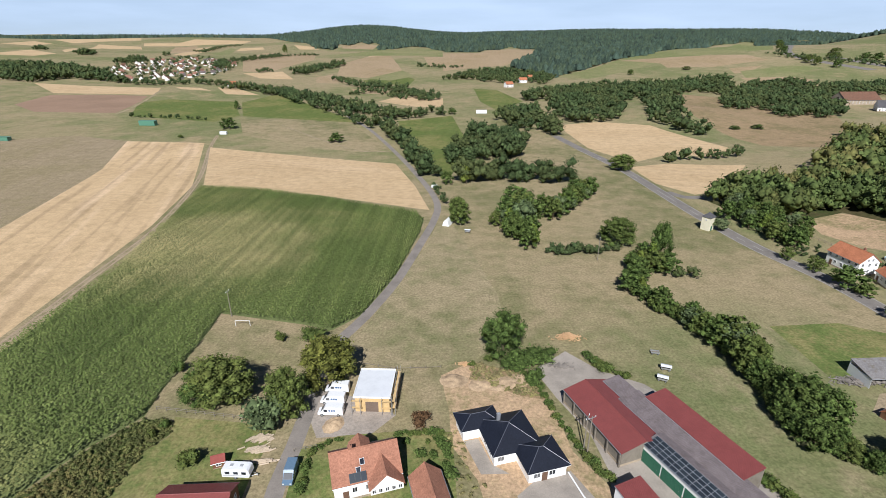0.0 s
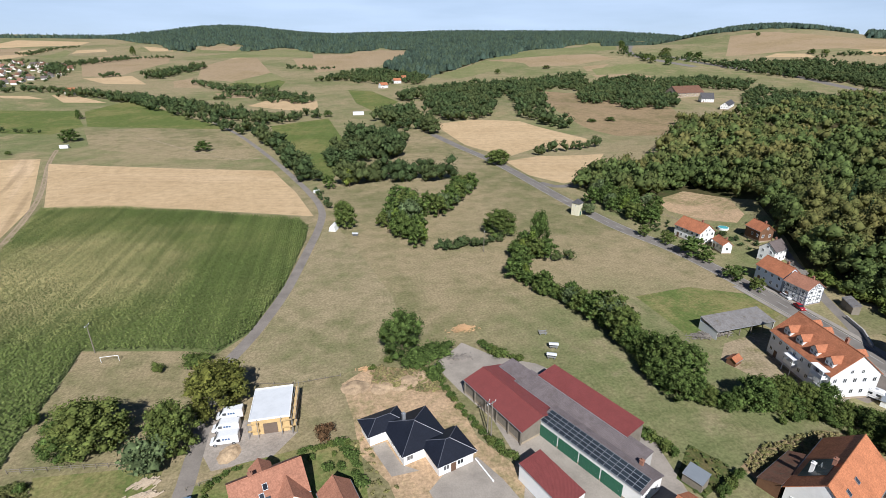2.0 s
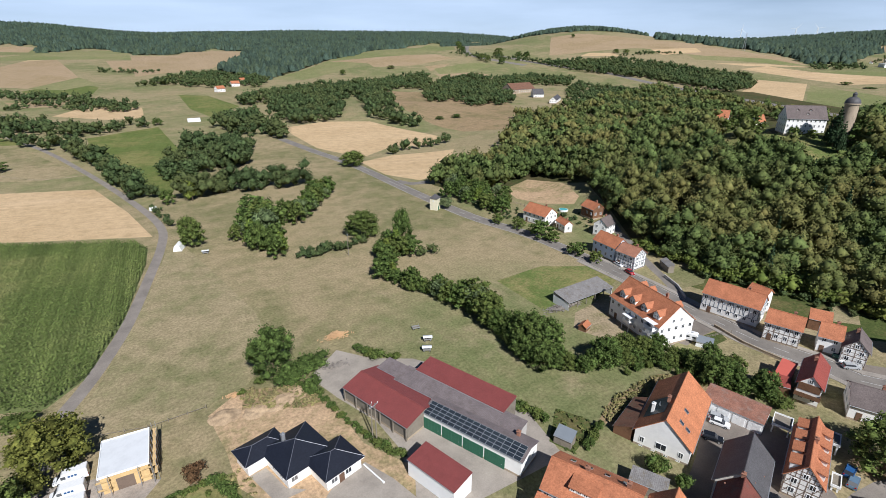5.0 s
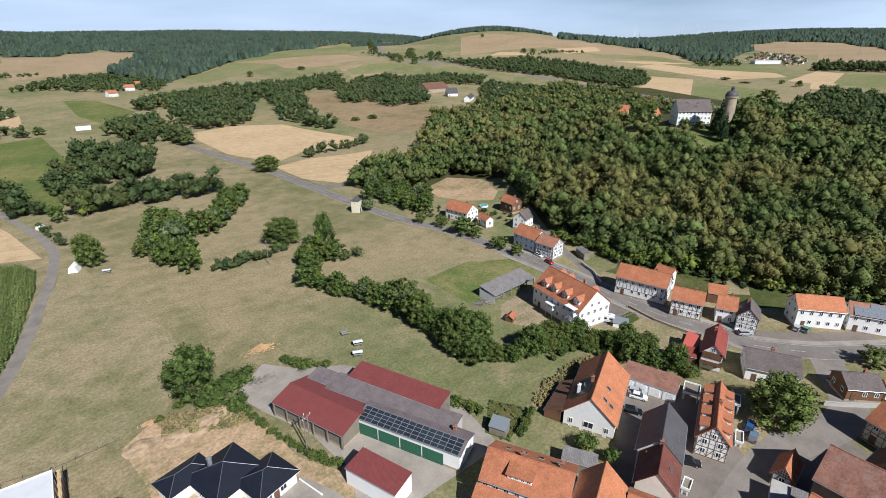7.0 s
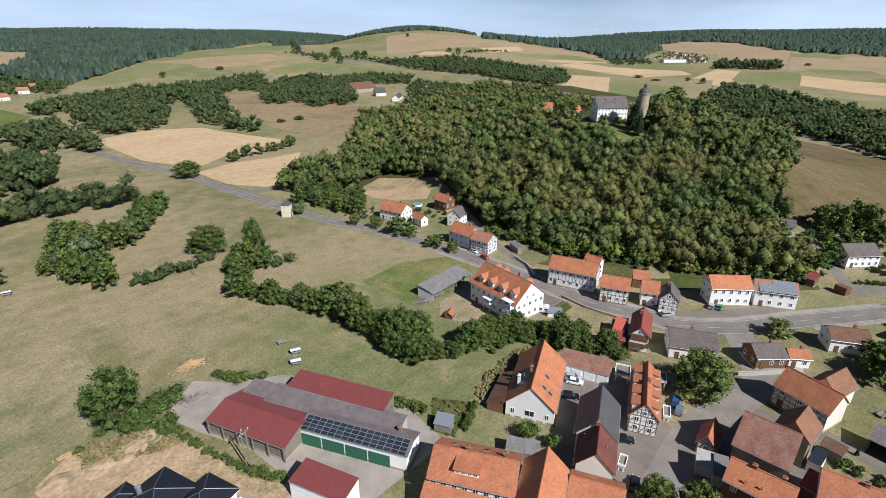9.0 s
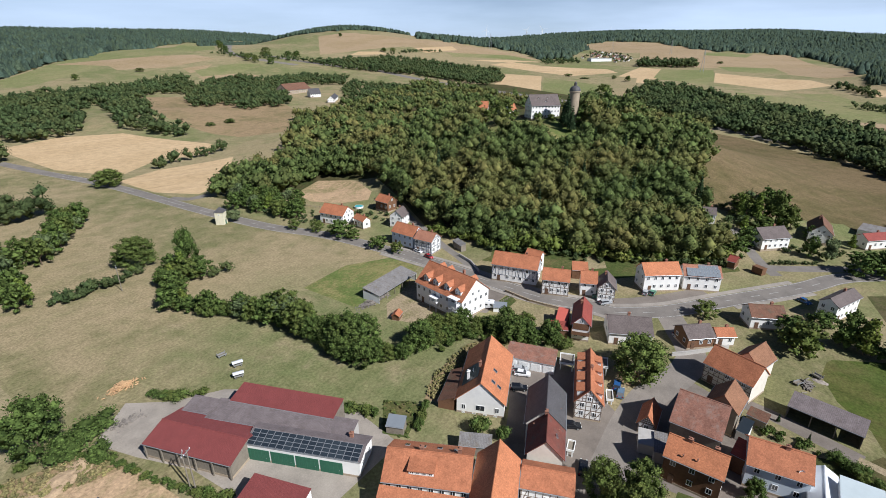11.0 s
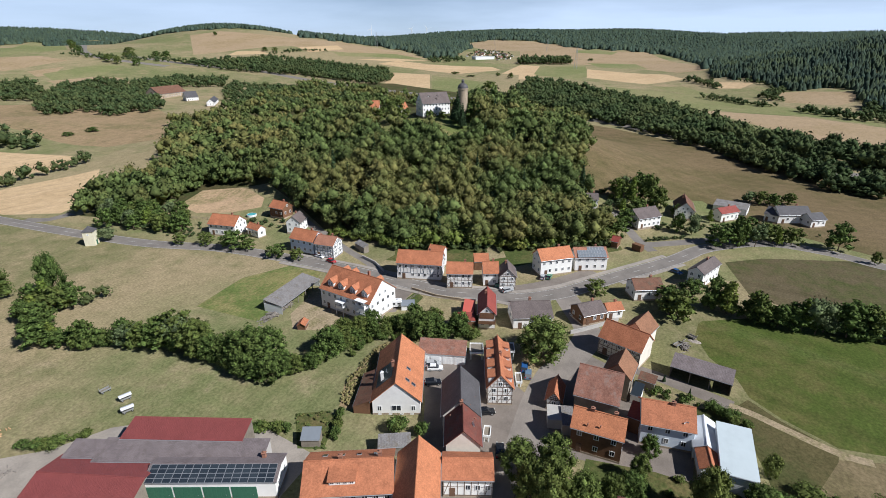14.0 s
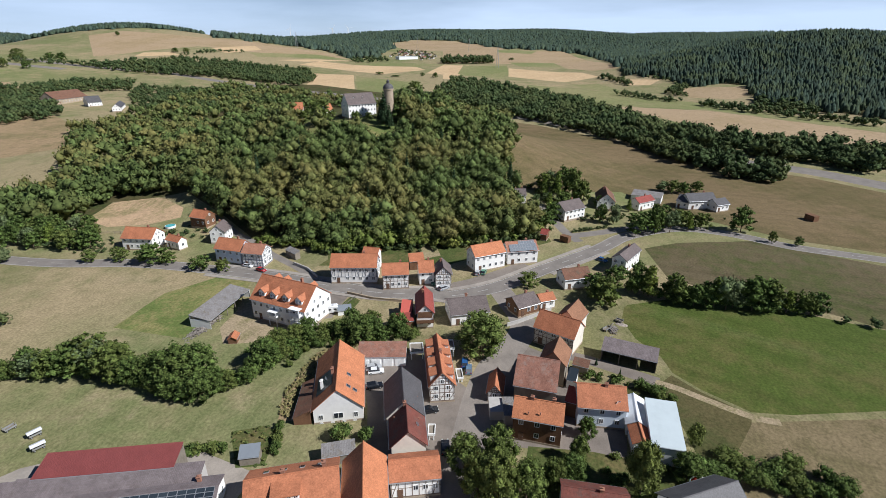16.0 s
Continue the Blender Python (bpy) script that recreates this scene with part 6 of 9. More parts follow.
treeline("bush", [(-10.4, 85.7), (-1.1, 86.1), (0.8, 80.8), (1.8, 72.1)], 1.4, 1.8, 0.2, "low clipped garden hedge", "garden hedge", 1.45)
def sky_crown(seed, rings):
    """A tree top seen from a mile or more: ragged rings of (height, half width) closed by a tip."""
    rng = np.random.default_rng(seed)
    V, T, n = [], [], 5
    for z, r in rings:
        for k in range(n):
            a = k * 6.283 / n + rng.uniform(-0.3, 0.3)
            q = r * rng.uniform(0.75, 1.2)
            V.append((q * math.cos(a), q * math.sin(a), z + rng.uniform(-0.05, 0.08)))
    V.append((rng.uniform(-0.06, 0.06), rng.uniform(-0.06, 0.06), 1.0))
    for b in range(0, n * (len(rings) - 1), n):
        for k in range(n):
            T += [(b + k, b + (k + 1) % n, b + n + k), (b + (k + 1) % n, b + n + (k + 1) % n, b + n + k)]
    b = n * (len(rings) - 1)
    T += [(b + k, b + (k + 1) % n, len(V) - 1) for k in range(n)]
    return np.array(V), np.zeros((0, 4), int), np.array(T)


SPIRES = [sky_crown(s, [(0.0, 0.5)]) for s in range(5)]
DOMES = [sky_crown(s, [(0.2, 0.5), (0.72, 0.36)]) for s in range(5, 8)]
SPRUCES = [sky_crown(s, [(0.05, 0.5), (0.55, 0.27)]) for s in range(8, 12)]


def ring_wood(label, outline, spacing, h, seed, mat, wide=0.55, kinds=SPIRES):
    sp = [(x, y, h * random.uniform(0.7, 1.25), h * random.uniform(0.75, 1.25) * wide) for x, y in scatter(outline, spacing, seed)]
    wood("forest", sp, kinds, mat, label)


ring_wood("dark mixed forest on the skyline hills", RANGES["north"], 13.5, 16.0, 61, M_CONIFER_HAZED, 0.95, SPIRES + DOMES[:2])
ring_wood("dark conifer forest on the skyline hills", RANGES["west"], 19.0, 20.0, 62, M_CONIFER_HAZED, 0.9)
ring_wood("dark mixed forest on the skyline hills", RANGES["east"], 13.5, 16.0, 63, M_CONIFER_HAZED, 0.95, SPIRES + DOMES[:2])
ring_wood("dark wooded hilltop beyond the plateau", RANGES["knoll"], 9.5, 13.0, 64, M_CONIFER_HAZED, 0.9, SPIRES + DOMES)
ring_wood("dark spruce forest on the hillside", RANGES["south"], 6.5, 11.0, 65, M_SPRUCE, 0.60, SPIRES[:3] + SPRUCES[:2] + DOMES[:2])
ring_wood("dark conifer forest on the farthest ridge", range_outline([(88, 3450), (100, 3450), (112, 3450)], 4950), 25.0, 22.0, 66, M_CONIFER_HAZED, 0.9)

treeline("tree", [(78.5, 181.0), (75.5, 176.0), (72.0, 169.0), (68.5, 163.0), (66.5, 158.0), (67.5, 150.0)], 2.8, 8.0, 2.2, S, "trees along the stream", 1.15)
SHRUB = [crown_data(s, "bush", 110, 0.06, 6) for s in (38, 39, 40)]
wood("shrubs", FARBUSH["bush_plain"], SHRUB, M_LEAF_F, "green shrubs in distant gardens and hedges")
wood("shrubs", FARBUSH["lightbush"], SHRUB, M_LEAFLIGHT_J, "light green shrubs along the forest edge")
for kinds, least, most in ((WOOD, 0, 330), (MIDWOOD, 330, 520), (FARWOOD, 520, 1e5)):
    wood("tree_row", [q for q in FARROW if least <= math.hypot(q[0], q[1]) < most], kinds, M_LEAF_F, "rows of leafy trees along distant hedges")


def maize():
    """Standing maize: rows of plants, each a few arching blades."""
    a, b = Vector((-24.6, 136.4)), Vector((-21.8, 199.3))
    d = (b - a).normalized()
    n = Vector((-d.y, d.x))
    rng = np.random.default_rng(77)
    poly = np.array(maize_outline)
    s, t = poly @ np.array(d), poly @ np.array(n)
    gs, gt = np.meshgrid(np.arange(s.min(), s.max(), 0.78), np.arange(t.min(), t.max(), 0.82))
    gs = (gs + rng.uniform(-0.3, 0.3, gs.shape)).ravel()
    gt = (gt + rng.uniform(-0.1, 0.1, gt.shape)).ravel()
    x, y = gs * d.x + gt * n.x, gs * d.y + gt * n.y
    k = inside(x, y, maize_outline) & (rng.uniform(size=len(x)) < 0.94)
    x, y = x[k], y[k]
    z = height(x, y)
    m = len(x)
    h = 2.1 * rng.uniform(0.9, 1.06, m) * (0.9 + 0.12 * np.sin(x / 9.0) * np.sin(y / 7.0))
    V, Q = [], []
    for j in range(3):
        az = rng.uniform(0, 6.283, m)
        u = np.column_stack([np.cos(az), np.sin(az), np.zeros(m)])
        w = np.column_stack([-np.sin(az), np.cos(az), np.zeros(m)])
        foot = np.column_stack([x, y, z + h * (0.42 + 0.2 * j)])
        reach, rise = (0.52 * rng.uniform(0.8, 1.15, m))[:, None], (h * 0.12)[:, None] * (0, 0, 1)
        wide = 0.28
        V.append(np.stack([foot - w * wide * 0.5, foot + w * wide * 0.5, foot + u * reach * 0.55 + rise + w * wide, foot + u * reach * 0.55 + rise - w * wide,
                           foot + u * reach + rise * 0.7 + w * wide * 0.4, foot + u * reach + rise * 0.7 - w * wide * 0.4], 1).reshape(-1, 3))
        base = np.arange(m)[:, None] * 6 + j * m * 6
        Q += [base + (0, 1, 2, 3), base + (3, 2, 4, 5)]
    me = mesh_from("maize", np.concatenate(V), np.concatenate(Q), np.zeros((0, 3), int), M_MAIZE)
    tagged(new("maize", me), "standing green maize in rows with dry patches", "maize", "", "stuff")


maize()


# the originals stand out of sight under the ground, so drop them
for kinds in KINDS.values():
    for root in kinds:
        for o in [*root.children_recursive, root]:
            bpy.data.objects.remove(o)


# ---- buildings ----
def part(name, bm, mat, parent, label="", m=None):
    """Link a bmesh (or a mesh) as one mesh object under a thing or a part."""
    if isinstance(bm, bmesh.types.BMesh):
        me = bpy.data.meshes.new(name)
        bm.to_mesh(me)
        bm.free()
        me.materials.append(mat)
    else:
        me = bm
    ob = new(name, me)
    ob.parent = parent
    if m is not None:
        ob.matrix_basis = m
    return tagged(ob, label)


def slab(bm, x0, x1, y0, y1, z0, z1):
    """A box by its limits."""
    v = [bm.verts.new(p) for p in ((x0, y0, z0), (x1, y0, z0), (x1, y1, z0), (x0, y1, z0), (x0, y0, z1), (x1, y0, z1), (x1, y1, z1), (x0, y1, z1))]
    for f in ((3, 2, 1, 0), (4, 5, 6, 7), (0, 1, 5, 4), (1, 2, 6, 5), (2, 3, 7, 6), (3, 0, 4, 7)):
        bm.faces.new([v[i] for i in f])
    return v


def box_bm(*lims):
    bm = bmesh.new()
    slab(bm, *lims)
    return bm


def prism(bm, outline, y0, y1, axis="x"):
    """An outline in (u, z) pushed along the ridge (axis x) or across it."""
    def at(u, z, k):
        return (k, u, z) if axis == "x" else (u, k, z)
    a = [bm.verts.new(at(u, z, y0)) for u, z in outline]
    b = [bm.verts.new(at(u, z, y1)) for u, z in outline]
    n = len(a)
    bm.faces.new(a)
    bm.faces.new(b[::-1])
    for i in range(n):
        bm.faces.new((a[i], b[i], b[(i + 1) % n], a[(i + 1) % n]))
    bmesh.ops.recalc_face_normals(bm, faces=bm.faces)


def tube(bm, a, b, r, n=8, r2=None):
    a, b = Vector(a), Vector(b)
    d = (b - a).normalized()
    u = d.orthogonal().normalized()
    w = d.cross(u)
    r2 = r if r2 is None else r2
    ra = [bm.verts.new(a + (u * math.cos(6.2832 * k / n) + w * math.sin(6.2832 * k / n)) * r) for k in range(n)]
    rb = [bm.verts.new(b + (u * math.cos(6.2832 * k / n) + w * math.sin(6.2832 * k / n)) * r2) for k in range(n)]
    for k in range(n):
        bm.faces.new((ra[k], ra[(k + 1) % n], rb[(k + 1) % n], rb[k]))
    bm.faces.new(ra[::-1])
    bm.faces.new(rb)


def thing(name, x, y, yaw, label, category, group="", z=None):
    ob = tagged(new(name), label, category, group)
    ob.matrix_basis = pose(x, y, float(height(x, y)) if z is None else z, 0, 0, yaw)
    return ob


MESHES = {}


def kept(key, bm_maker, mat):
    """A mesh built once and shared by alike pieces."""
    if key not in MESHES:
        bm = bm_maker()
        me = bpy.data.meshes.new(key.split("|")[0])
        bm.to_mesh(me)
        bm.free()
        me.materials.append(mat)
        MESHES[key] = me
    return MESHES[key]


def frame_bm(w, h):
    """A casement frame with a middle bar, in one piece."""
    t = 0.11
    xs, zs = (-w / 2, -w / 2 + t, -0.04, 0.04, w / 2 - t, w / 2), (0.0, t, h - t, h)
    bm = bmesh.new()
    v = [[bm.verts.new((x, -0.05, z)) for z in zs] for x in xs]
    for i in range(5):
        for k in range(3):
            if not (k == 1 and i in (1, 3)):
                bm.faces.new((v[i][k], v[i + 1][k], v[i + 1][k + 1], v[i][k + 1]))
    out = bmesh.ops.extrude_face_region(bm, geom=bm.faces[:])
    bmesh.ops.translate(bm, verts=[e for e in out["geom"] if isinstance(e, bmesh.types.BMVert)], vec=(0, 0.11, 0))
    bmesh.ops.recalc_face_normals(bm, faces=bm.faces)
    return bm


def window(parent, m, w=1.1, h=1.3, frame_mat=None):
    """A window whose outer side faces local -y; m sets the middle of its sill."""
    frame_mat = frame_mat or M_FRAME
    win = part("window", kept("window|%.2f|%.2f|%s" % (w, h, frame_mat.name), lambda: frame_bm(w, h), frame_mat), frame_mat, parent, "", m)
    part("pane", kept("pane|%.2f|%.2f" % (w, h), lambda: box_bm(-w / 2 + 0.08, w / 2 - 0.08, -0.02, 0.03, 0.08, h - 0.08), M_GLASS), M_GLASS, win)
    return win


def door(parent, m, w=1.1, h=2.1, mat=None, label="", name="door"):
    mat = mat or M_DOOR
    d = part(name, kept("%s|%.2f|%.2f|%s" % (name, w, h, mat.name), lambda: door_bm(w, h), mat), mat, parent, label, m)
    part("handle", kept("handle", lambda: box_bm(-0.04, 0.04, -0.14, -0.06, 0.95, 1.1), M_METAL), M_METAL, d, "", pose(w * 0.35, 0, 0))
    return d


def door_bm(w, h):
    bm = bmesh.new()
    n = max(1, round(w / 0.9))   # boards with shallow grooves between them, in one piece
    out = []
    for k in range(n):
        a, b = -w / 2 + w * k / n, -w / 2 + w * (k + 1) / n
        out += [(a, -0.06), (a + 0.04, -0.10), (b - 0.04, -0.10)]
    out += [(w / 2, -0.06), (w / 2, 0.05), (-w / 2, 0.05)]
    lo = [bm.verts.new((x, y, 0)) for x, y in out]
    hi = [bm.verts.new((x, y, h)) for x, y in out]
    m = len(out)
    bm.faces.new(lo[::-1])
    bm.faces.new(hi)
    for k in range(m):
        bm.faces.new((lo[k], lo[(k + 1) % m], hi[(k + 1) % m], hi[k]))
    return bm


def faces(L, W):
    """The four walls: pose with -y outwards and x along the wall, and the length."""
    return {"near": (pose(0, -W / 2, 0), L), "right": (pose(L / 2, 0, 0, 0, 0, 90), W), "far": (pose(0, W / 2, 0, 0, 0, 180), L), "left": (pose(-L / 2, 0, 0, 0, 0, -90), W)}


def slope(L, W, eave, ridge, side):
    """Pose of a roof side: x along the eave, y up the slope, z outwards, starting at the middle of the eave."""
    p = math.degrees(math.atan2(ridge - eave, W / 2))
    return pose(0, 0, 0, 0, 0, 0 if side == "near" else 180) @ pose(0, -W / 2, eave, p, 0, 0), math.hypot(ridge - eave, W / 2)


def timber(parent, m, length, z0, z1, storeys, mat, gable=0.0):
    """A half-timbered wall face: sills, posts and braces standing a little proud."""
    bm = bmesh.new()
    rng = random.Random(int(length * 100))
    hs = (z1 - z0) / storeys
    for s in range(storeys + 1):
        slab(bm, -length / 2, length / 2, -0.045, 0.02, z0 + s * hs - 0.09, z0 + s * hs + 0.09)
    n = max(2, round(length / 1.25))
    for s in range(storeys):
        a, b = z0 + s * hs + 0.12, z0 + (s + 1) * hs - 0.12
        slab(bm, -length / 2, length / 2, -0.04, 0.02, (a + b) / 2 - 0.045, (a + b) / 2 + 0.045)
        for k in range(n + 1):
            x = -length / 2 + 0.11 + (length - 0.22) * k / n
            slab(bm, x - 0.06, x + 0.06, -0.05, 0.02, a, b)
            if k < n and (k in (0, n - 1) or rng.random() < 0.15):
                d = (length - 0.22) / n
                x0, x1 = (x, x + d) if k % 2 == 0 else (x + d, x)
                v = [bm.verts.new(q) for q in ((x0 - 0.07, -0.042, a), (x0 + 0.07, -0.042, a), (x1 + 0.07, -0.042, b), (x1 - 0.07, -0.042, b))]
                bm.faces.new(v)
    if gable:
        rise = gable
        for k in range(1, 4):
            w = length * (1 - k / 4)
            slab(bm, -w / 2, w / 2, -0.045, 0.02, z1 + rise * k / 4 - 0.06, z1 + rise * k / 4 + 0.06)
        for k in range(-3, 4):
            x = k * length / 8
            slab(bm, x - 0.06, x + 0.06, -0.05, 0.02, z1, z1 + rise * (1 - abs(x) / (length / 2)) - 0.1)
    part("timber_frame", bm, mat, parent, "", m)


def chimney(parent, x, y, z0, z1, mat=None):
    bm = bmesh.new()
    slab(bm, -0.35, 0.35, -0.3, 0.3, z0, z1)
    slab(bm, -0.45, 0.45, -0.4, 0.4, z1, z1 + 0.12)
    slab(bm, -0.15, 0.15, -0.13, 0.13, z1 + 0.12, z1 + 0.4)
    return part("chimney", bm, mat or M_CHIM, parent, "", pose(x, y, 0))


def gable_roof(parent, L, W, eave, ridge, mat, over=0.45, end=0.35, thick=0.2, hip=0.0, label=""):
    """Two slabs with overhang, a ridge cap and gutters; hip cuts the ridge back at both ends."""
    t = (ridge - eave) / (W / 2)
    roof = None
    for side in ("near", "far"):
        s = -1 if side == "near" else 1
        bm = bmesh.new()
        y0, z0 = W / 2 + over, eave - over * t
        e = L / 2 + end
        lo = [(-e, s * y0, z0), (e, s * y0, z0), (e - hip, 0, ridge), (-e + hip, 0, ridge)]
        top = [bm.verts.new((x, y, z + thick)) for x, y, z in lo]
        bot = [bm.verts.new(q) for q in lo]
        bm.faces.new(top)
        bm.faces.new(bot[::-1])
        for i in range(4):
            bm.faces.new((bot[i], bot[(i + 1) % 4], top[(i + 1) % 4], top[i]))
        bmesh.ops.recalc_face_normals(bm, faces=bm.faces)
        r = part("roof_side", bm, mat, parent, label)
        roof = roof or r
        g = bmesh.new()
        tube(g, (-e, s * (y0 + 0.06), z0 + 0.05), (e, s * (y0 + 0.06), z0 + 0.05), 0.08, 6)
        part("gutter", g, M_METAL, parent)
    if hip:
        for q in (-1, 1):
            bm = bmesh.new()
            e, y0, z0 = (L / 2 + end) * q, W / 2 + over, eave - over * t
            lo = [(e, -y0, z0), (e, y0, z0), (e - hip * q, 0, ridge)]
            top = [bm.verts.new((x, y, z + thick)) for x, y, z in lo]
            bot = [bm.verts.new(p) for p in lo]
            bm.faces.new(top)
            bm.faces.new(bot[::-1])
            for i in range(3):
                bm.faces.new((bot[i], bot[(i + 1) % 3], top[(i + 1) % 3], top[i]))
            bmesh.ops.recalc_face_normals(bm, faces=bm.faces)
            part("roof_side", bm, mat, parent)
    bm = bmesh.new()
    tube(bm, (-L / 2 - end + hip, 0, ridge + thick - 0.02), (L / 2 + end - hip, 0, ridge + thick - 0.02), 0.14, 6)
    part("ridge_cap", bm, mat, parent)
    return roof


def skylight(parent, m, w=0.9, h=1.2):
    s = part("skylight", kept("skylight|%.1f" % w, lambda: box_bm(-w / 2, w / 2, 0, h, 0.15, 0.30), M_METAL), M_METAL, parent, "", m)
    part("pane", kept("skypane|%.1f" % w, lambda: box_bm(-w / 2 + 0.08, w / 2 - 0.08, 0.08, h - 0.08, 0.28, 0.32), M_GLASS), M_GLASS, s)


def panel_bm():
    bm = bmesh.new()
    slab(bm, -0.5, 0.5, -0.82, 0.82, 0.0, 0.05)
    return bm


def rail_bm():
    bm = bmesh.new()
    for a in ((-0.52, 0.52, -0.84, -0.79, 0, 0.065), (-0.52, 0.52, 0.79, 0.84, 0, 0.065), (-0.52, -0.47, -0.79, 0.79, 0, 0.065), (0.47, 0.52, -0.79, 0.79, 0, 0.065)):
        slab(bm, *a)
    return bm


def solar(parent, m, nx, ny, sx=1.08, sy=1.72, mat=None):
    """A field of solar panels on a roof side; m is the lower left corner."""
    for i in range(nx):
        for j in range(ny):
            mt = mat or M_SOLAR
            p = part("solar_panel", kept("solar_panel|" + mt.name, panel_bm, mt), mt, parent, "", m @ pose(sx * (i + 0.5), sy * (j + 0.5), 0.28))
            rim = M_METAL if mt is M_SKYPALE else M_RIM
            part("rim", kept("rim|" + rim.name, rail_bm, rim), rim, p)


def dormer(parent, m, w, h, depth, wall, roof, gable=True, pitch=None):
    """A dormer standing on a roof side; m puts its front sill with z upright and -y outwards."""
    bm = bmesh.new()
    if gable:
        prism(bm, [(-w / 2, 0), (w / 2, 0), (w / 2, h), (0, h + w * 0.45), (-w / 2, h)], 0, depth, "y")
    else:
        slab(bm, -w / 2, w / 2, 0, depth, 0, h)
    d = part("dormer", bm, wall, parent, "", m)
    bm = bmesh.new()
    if gable:
        k = w / 2 + 0.3
        z = h - 0.27
        for s in (-1, 1):
            v = [bm.verts.new(q) for q in ((s * k, -0.3, z), (0, -0.3, z + k * 0.9), (0, depth + 0.6, z + k * 0.9), (s * k, depth + 0.6, z))]
            u = [bm.verts.new((q.co.x, q.co.y, q.co.z + 0.16)) for q in v]
            bm.faces.new(u)
            bm.faces.new(v[::-1])
            for i in range(4):
                bm.faces.new((v[i], v[(i + 1) % 4], u[(i + 1) % 4], u[i]))
        bmesh.ops.recalc_face_normals(bm, faces=bm.faces)
    else:
        v = [bm.verts.new(q) for q in ((-w / 2 - 0.25, -0.35, h), (w / 2 + 0.25, -0.35, h), (w / 2 + 0.25, depth + 0.5, h + 0.55), (-w / 2 - 0.25, depth + 0.5, h + 0.55))]
        u = [bm.verts.new((q.co.x, q.co.y, q.co.z + 0.16)) for q in v]
        bm.faces.new(u)
        bm.faces.new(v[::-1])
        for i in range(4):
            bm.faces.new((v[i], v[(i + 1) % 4], u[(i + 1) % 4], u[i]))
        bmesh.ops.recalc_face_normals(bm, faces=bm.faces)
    part("dormer_roof", bm, roof, d)
    n = max(1, round((w - 0.3) / 1.1))
    for i in range(n):
        window(d, pose(-w / 2 + w * (i + 0.5) / n, -0.02, 0.25), 0.8, max(0.6, h - 0.5))


def roof_spot(L, W, eave, ridge, side, u, up):
    """Upright pose on a roof side, u along the ridge, up = share of the slope."""
    a = pose(0, 0, 0, 0, 0, 0 if side == "near" else 180)
    return a @ pose(u, -W / 2 + up * W / 2, eave + up * (ridge - eave) + 0.1)


def house(x, y, yaw, L, W, eave, ridge, label, wall, roof, floors=2, name="house", base=0.5, base_mat=None, over=0.45, hip=0.0, beams=None, beam_from=0.0,
          walls="near right left", step=2.6, chimneys=((0.2, 0.1),), win=(1.05, 1.3), doors=(("near", 0.12),), category="house", group="houses of the village", z=None, attic=True, skylights=()):
    """A gabled house with its walls, base, roof sides, windows, doors and chimneys. x, y: middle; L along the ridge."""
    end = 0.3
    if W > 4.5:   # the given size is that of the roof: the walls stand back under the eaves
        eave += over * (ridge - eave) / (W / 2)
        L, W = L - 2 * end, W - 2 * over
    ob = thing(name, x, y, yaw, label, category, group, z)
    bm = bmesh.new()
    prism(bm, [(-W / 2, base - 1.0), (W / 2, base - 1.0), (W / 2, eave), (0, ridge), (-W / 2, eave)], -L / 2, L / 2)
    part("wall", bm, wall, ob)
    part("base", box_bm(-L / 2 - 0.04, L / 2 + 0.04, -W / 2 - 0.04, W / 2 + 0.04, -1.0, base), base_mat or M_STONE, ob)
    gable_roof(ob, L, W, eave, ridge, roof, over, end, 0.2, hip)
    hs = (eave - base) / floors
    taken = {}
    for side, share in doors:
        m, length = faces(L, W)[side]
        u = (share - 0.5) * (length - 1.6)
        taken[side] = u
        door(ob, m @ pose(u, 0, base * 0.5))
    for side in walls.split():
        m, length = faces(L, W)[side]
        n = max(1, round((length - 0.8) / step))
        for s in range(floors):
            zz = base + hs * s + hs * 0.32
            for k in range(n):
                u = -length / 2 + length * (k + 0.5) / n
                if s == 0 and side in taken and abs(u - taken[side]) < 1.2:
                    continue
                window(ob, m @ pose(u, -0.03, zz), win[0], min(win[1], hs * 0.55))
        if attic and side in ("right", "left") and ridge - eave > 2.2:
            for u in ((-W * 0.11, W * 0.11) if W > 7 else (0,)):
                window(ob, m @ pose(u, -0.03, eave + 0.35), 0.9, 1.1)
        if beams:
            timber(ob, m, length, max(base, beam_from), eave, max(1, floors - (1 if beam_from > base else 0)), beams, (ridge - eave) if side in ("right", "left") else 0.0)
    for u, v in chimneys:
        yy = v * W
        zr = ridge - abs(yy) / (W / 2) * (ridge - eave)
        chimney(ob, u * L, yy, zr - 0.3, max(ridge, zr) + 0.7)
    for side, u, up in skylights:
        mm, sl = slope(L, W, eave, ridge, side)
        skylight(ob, mm @ pose(u * L, up * sl, 0))
    return ob


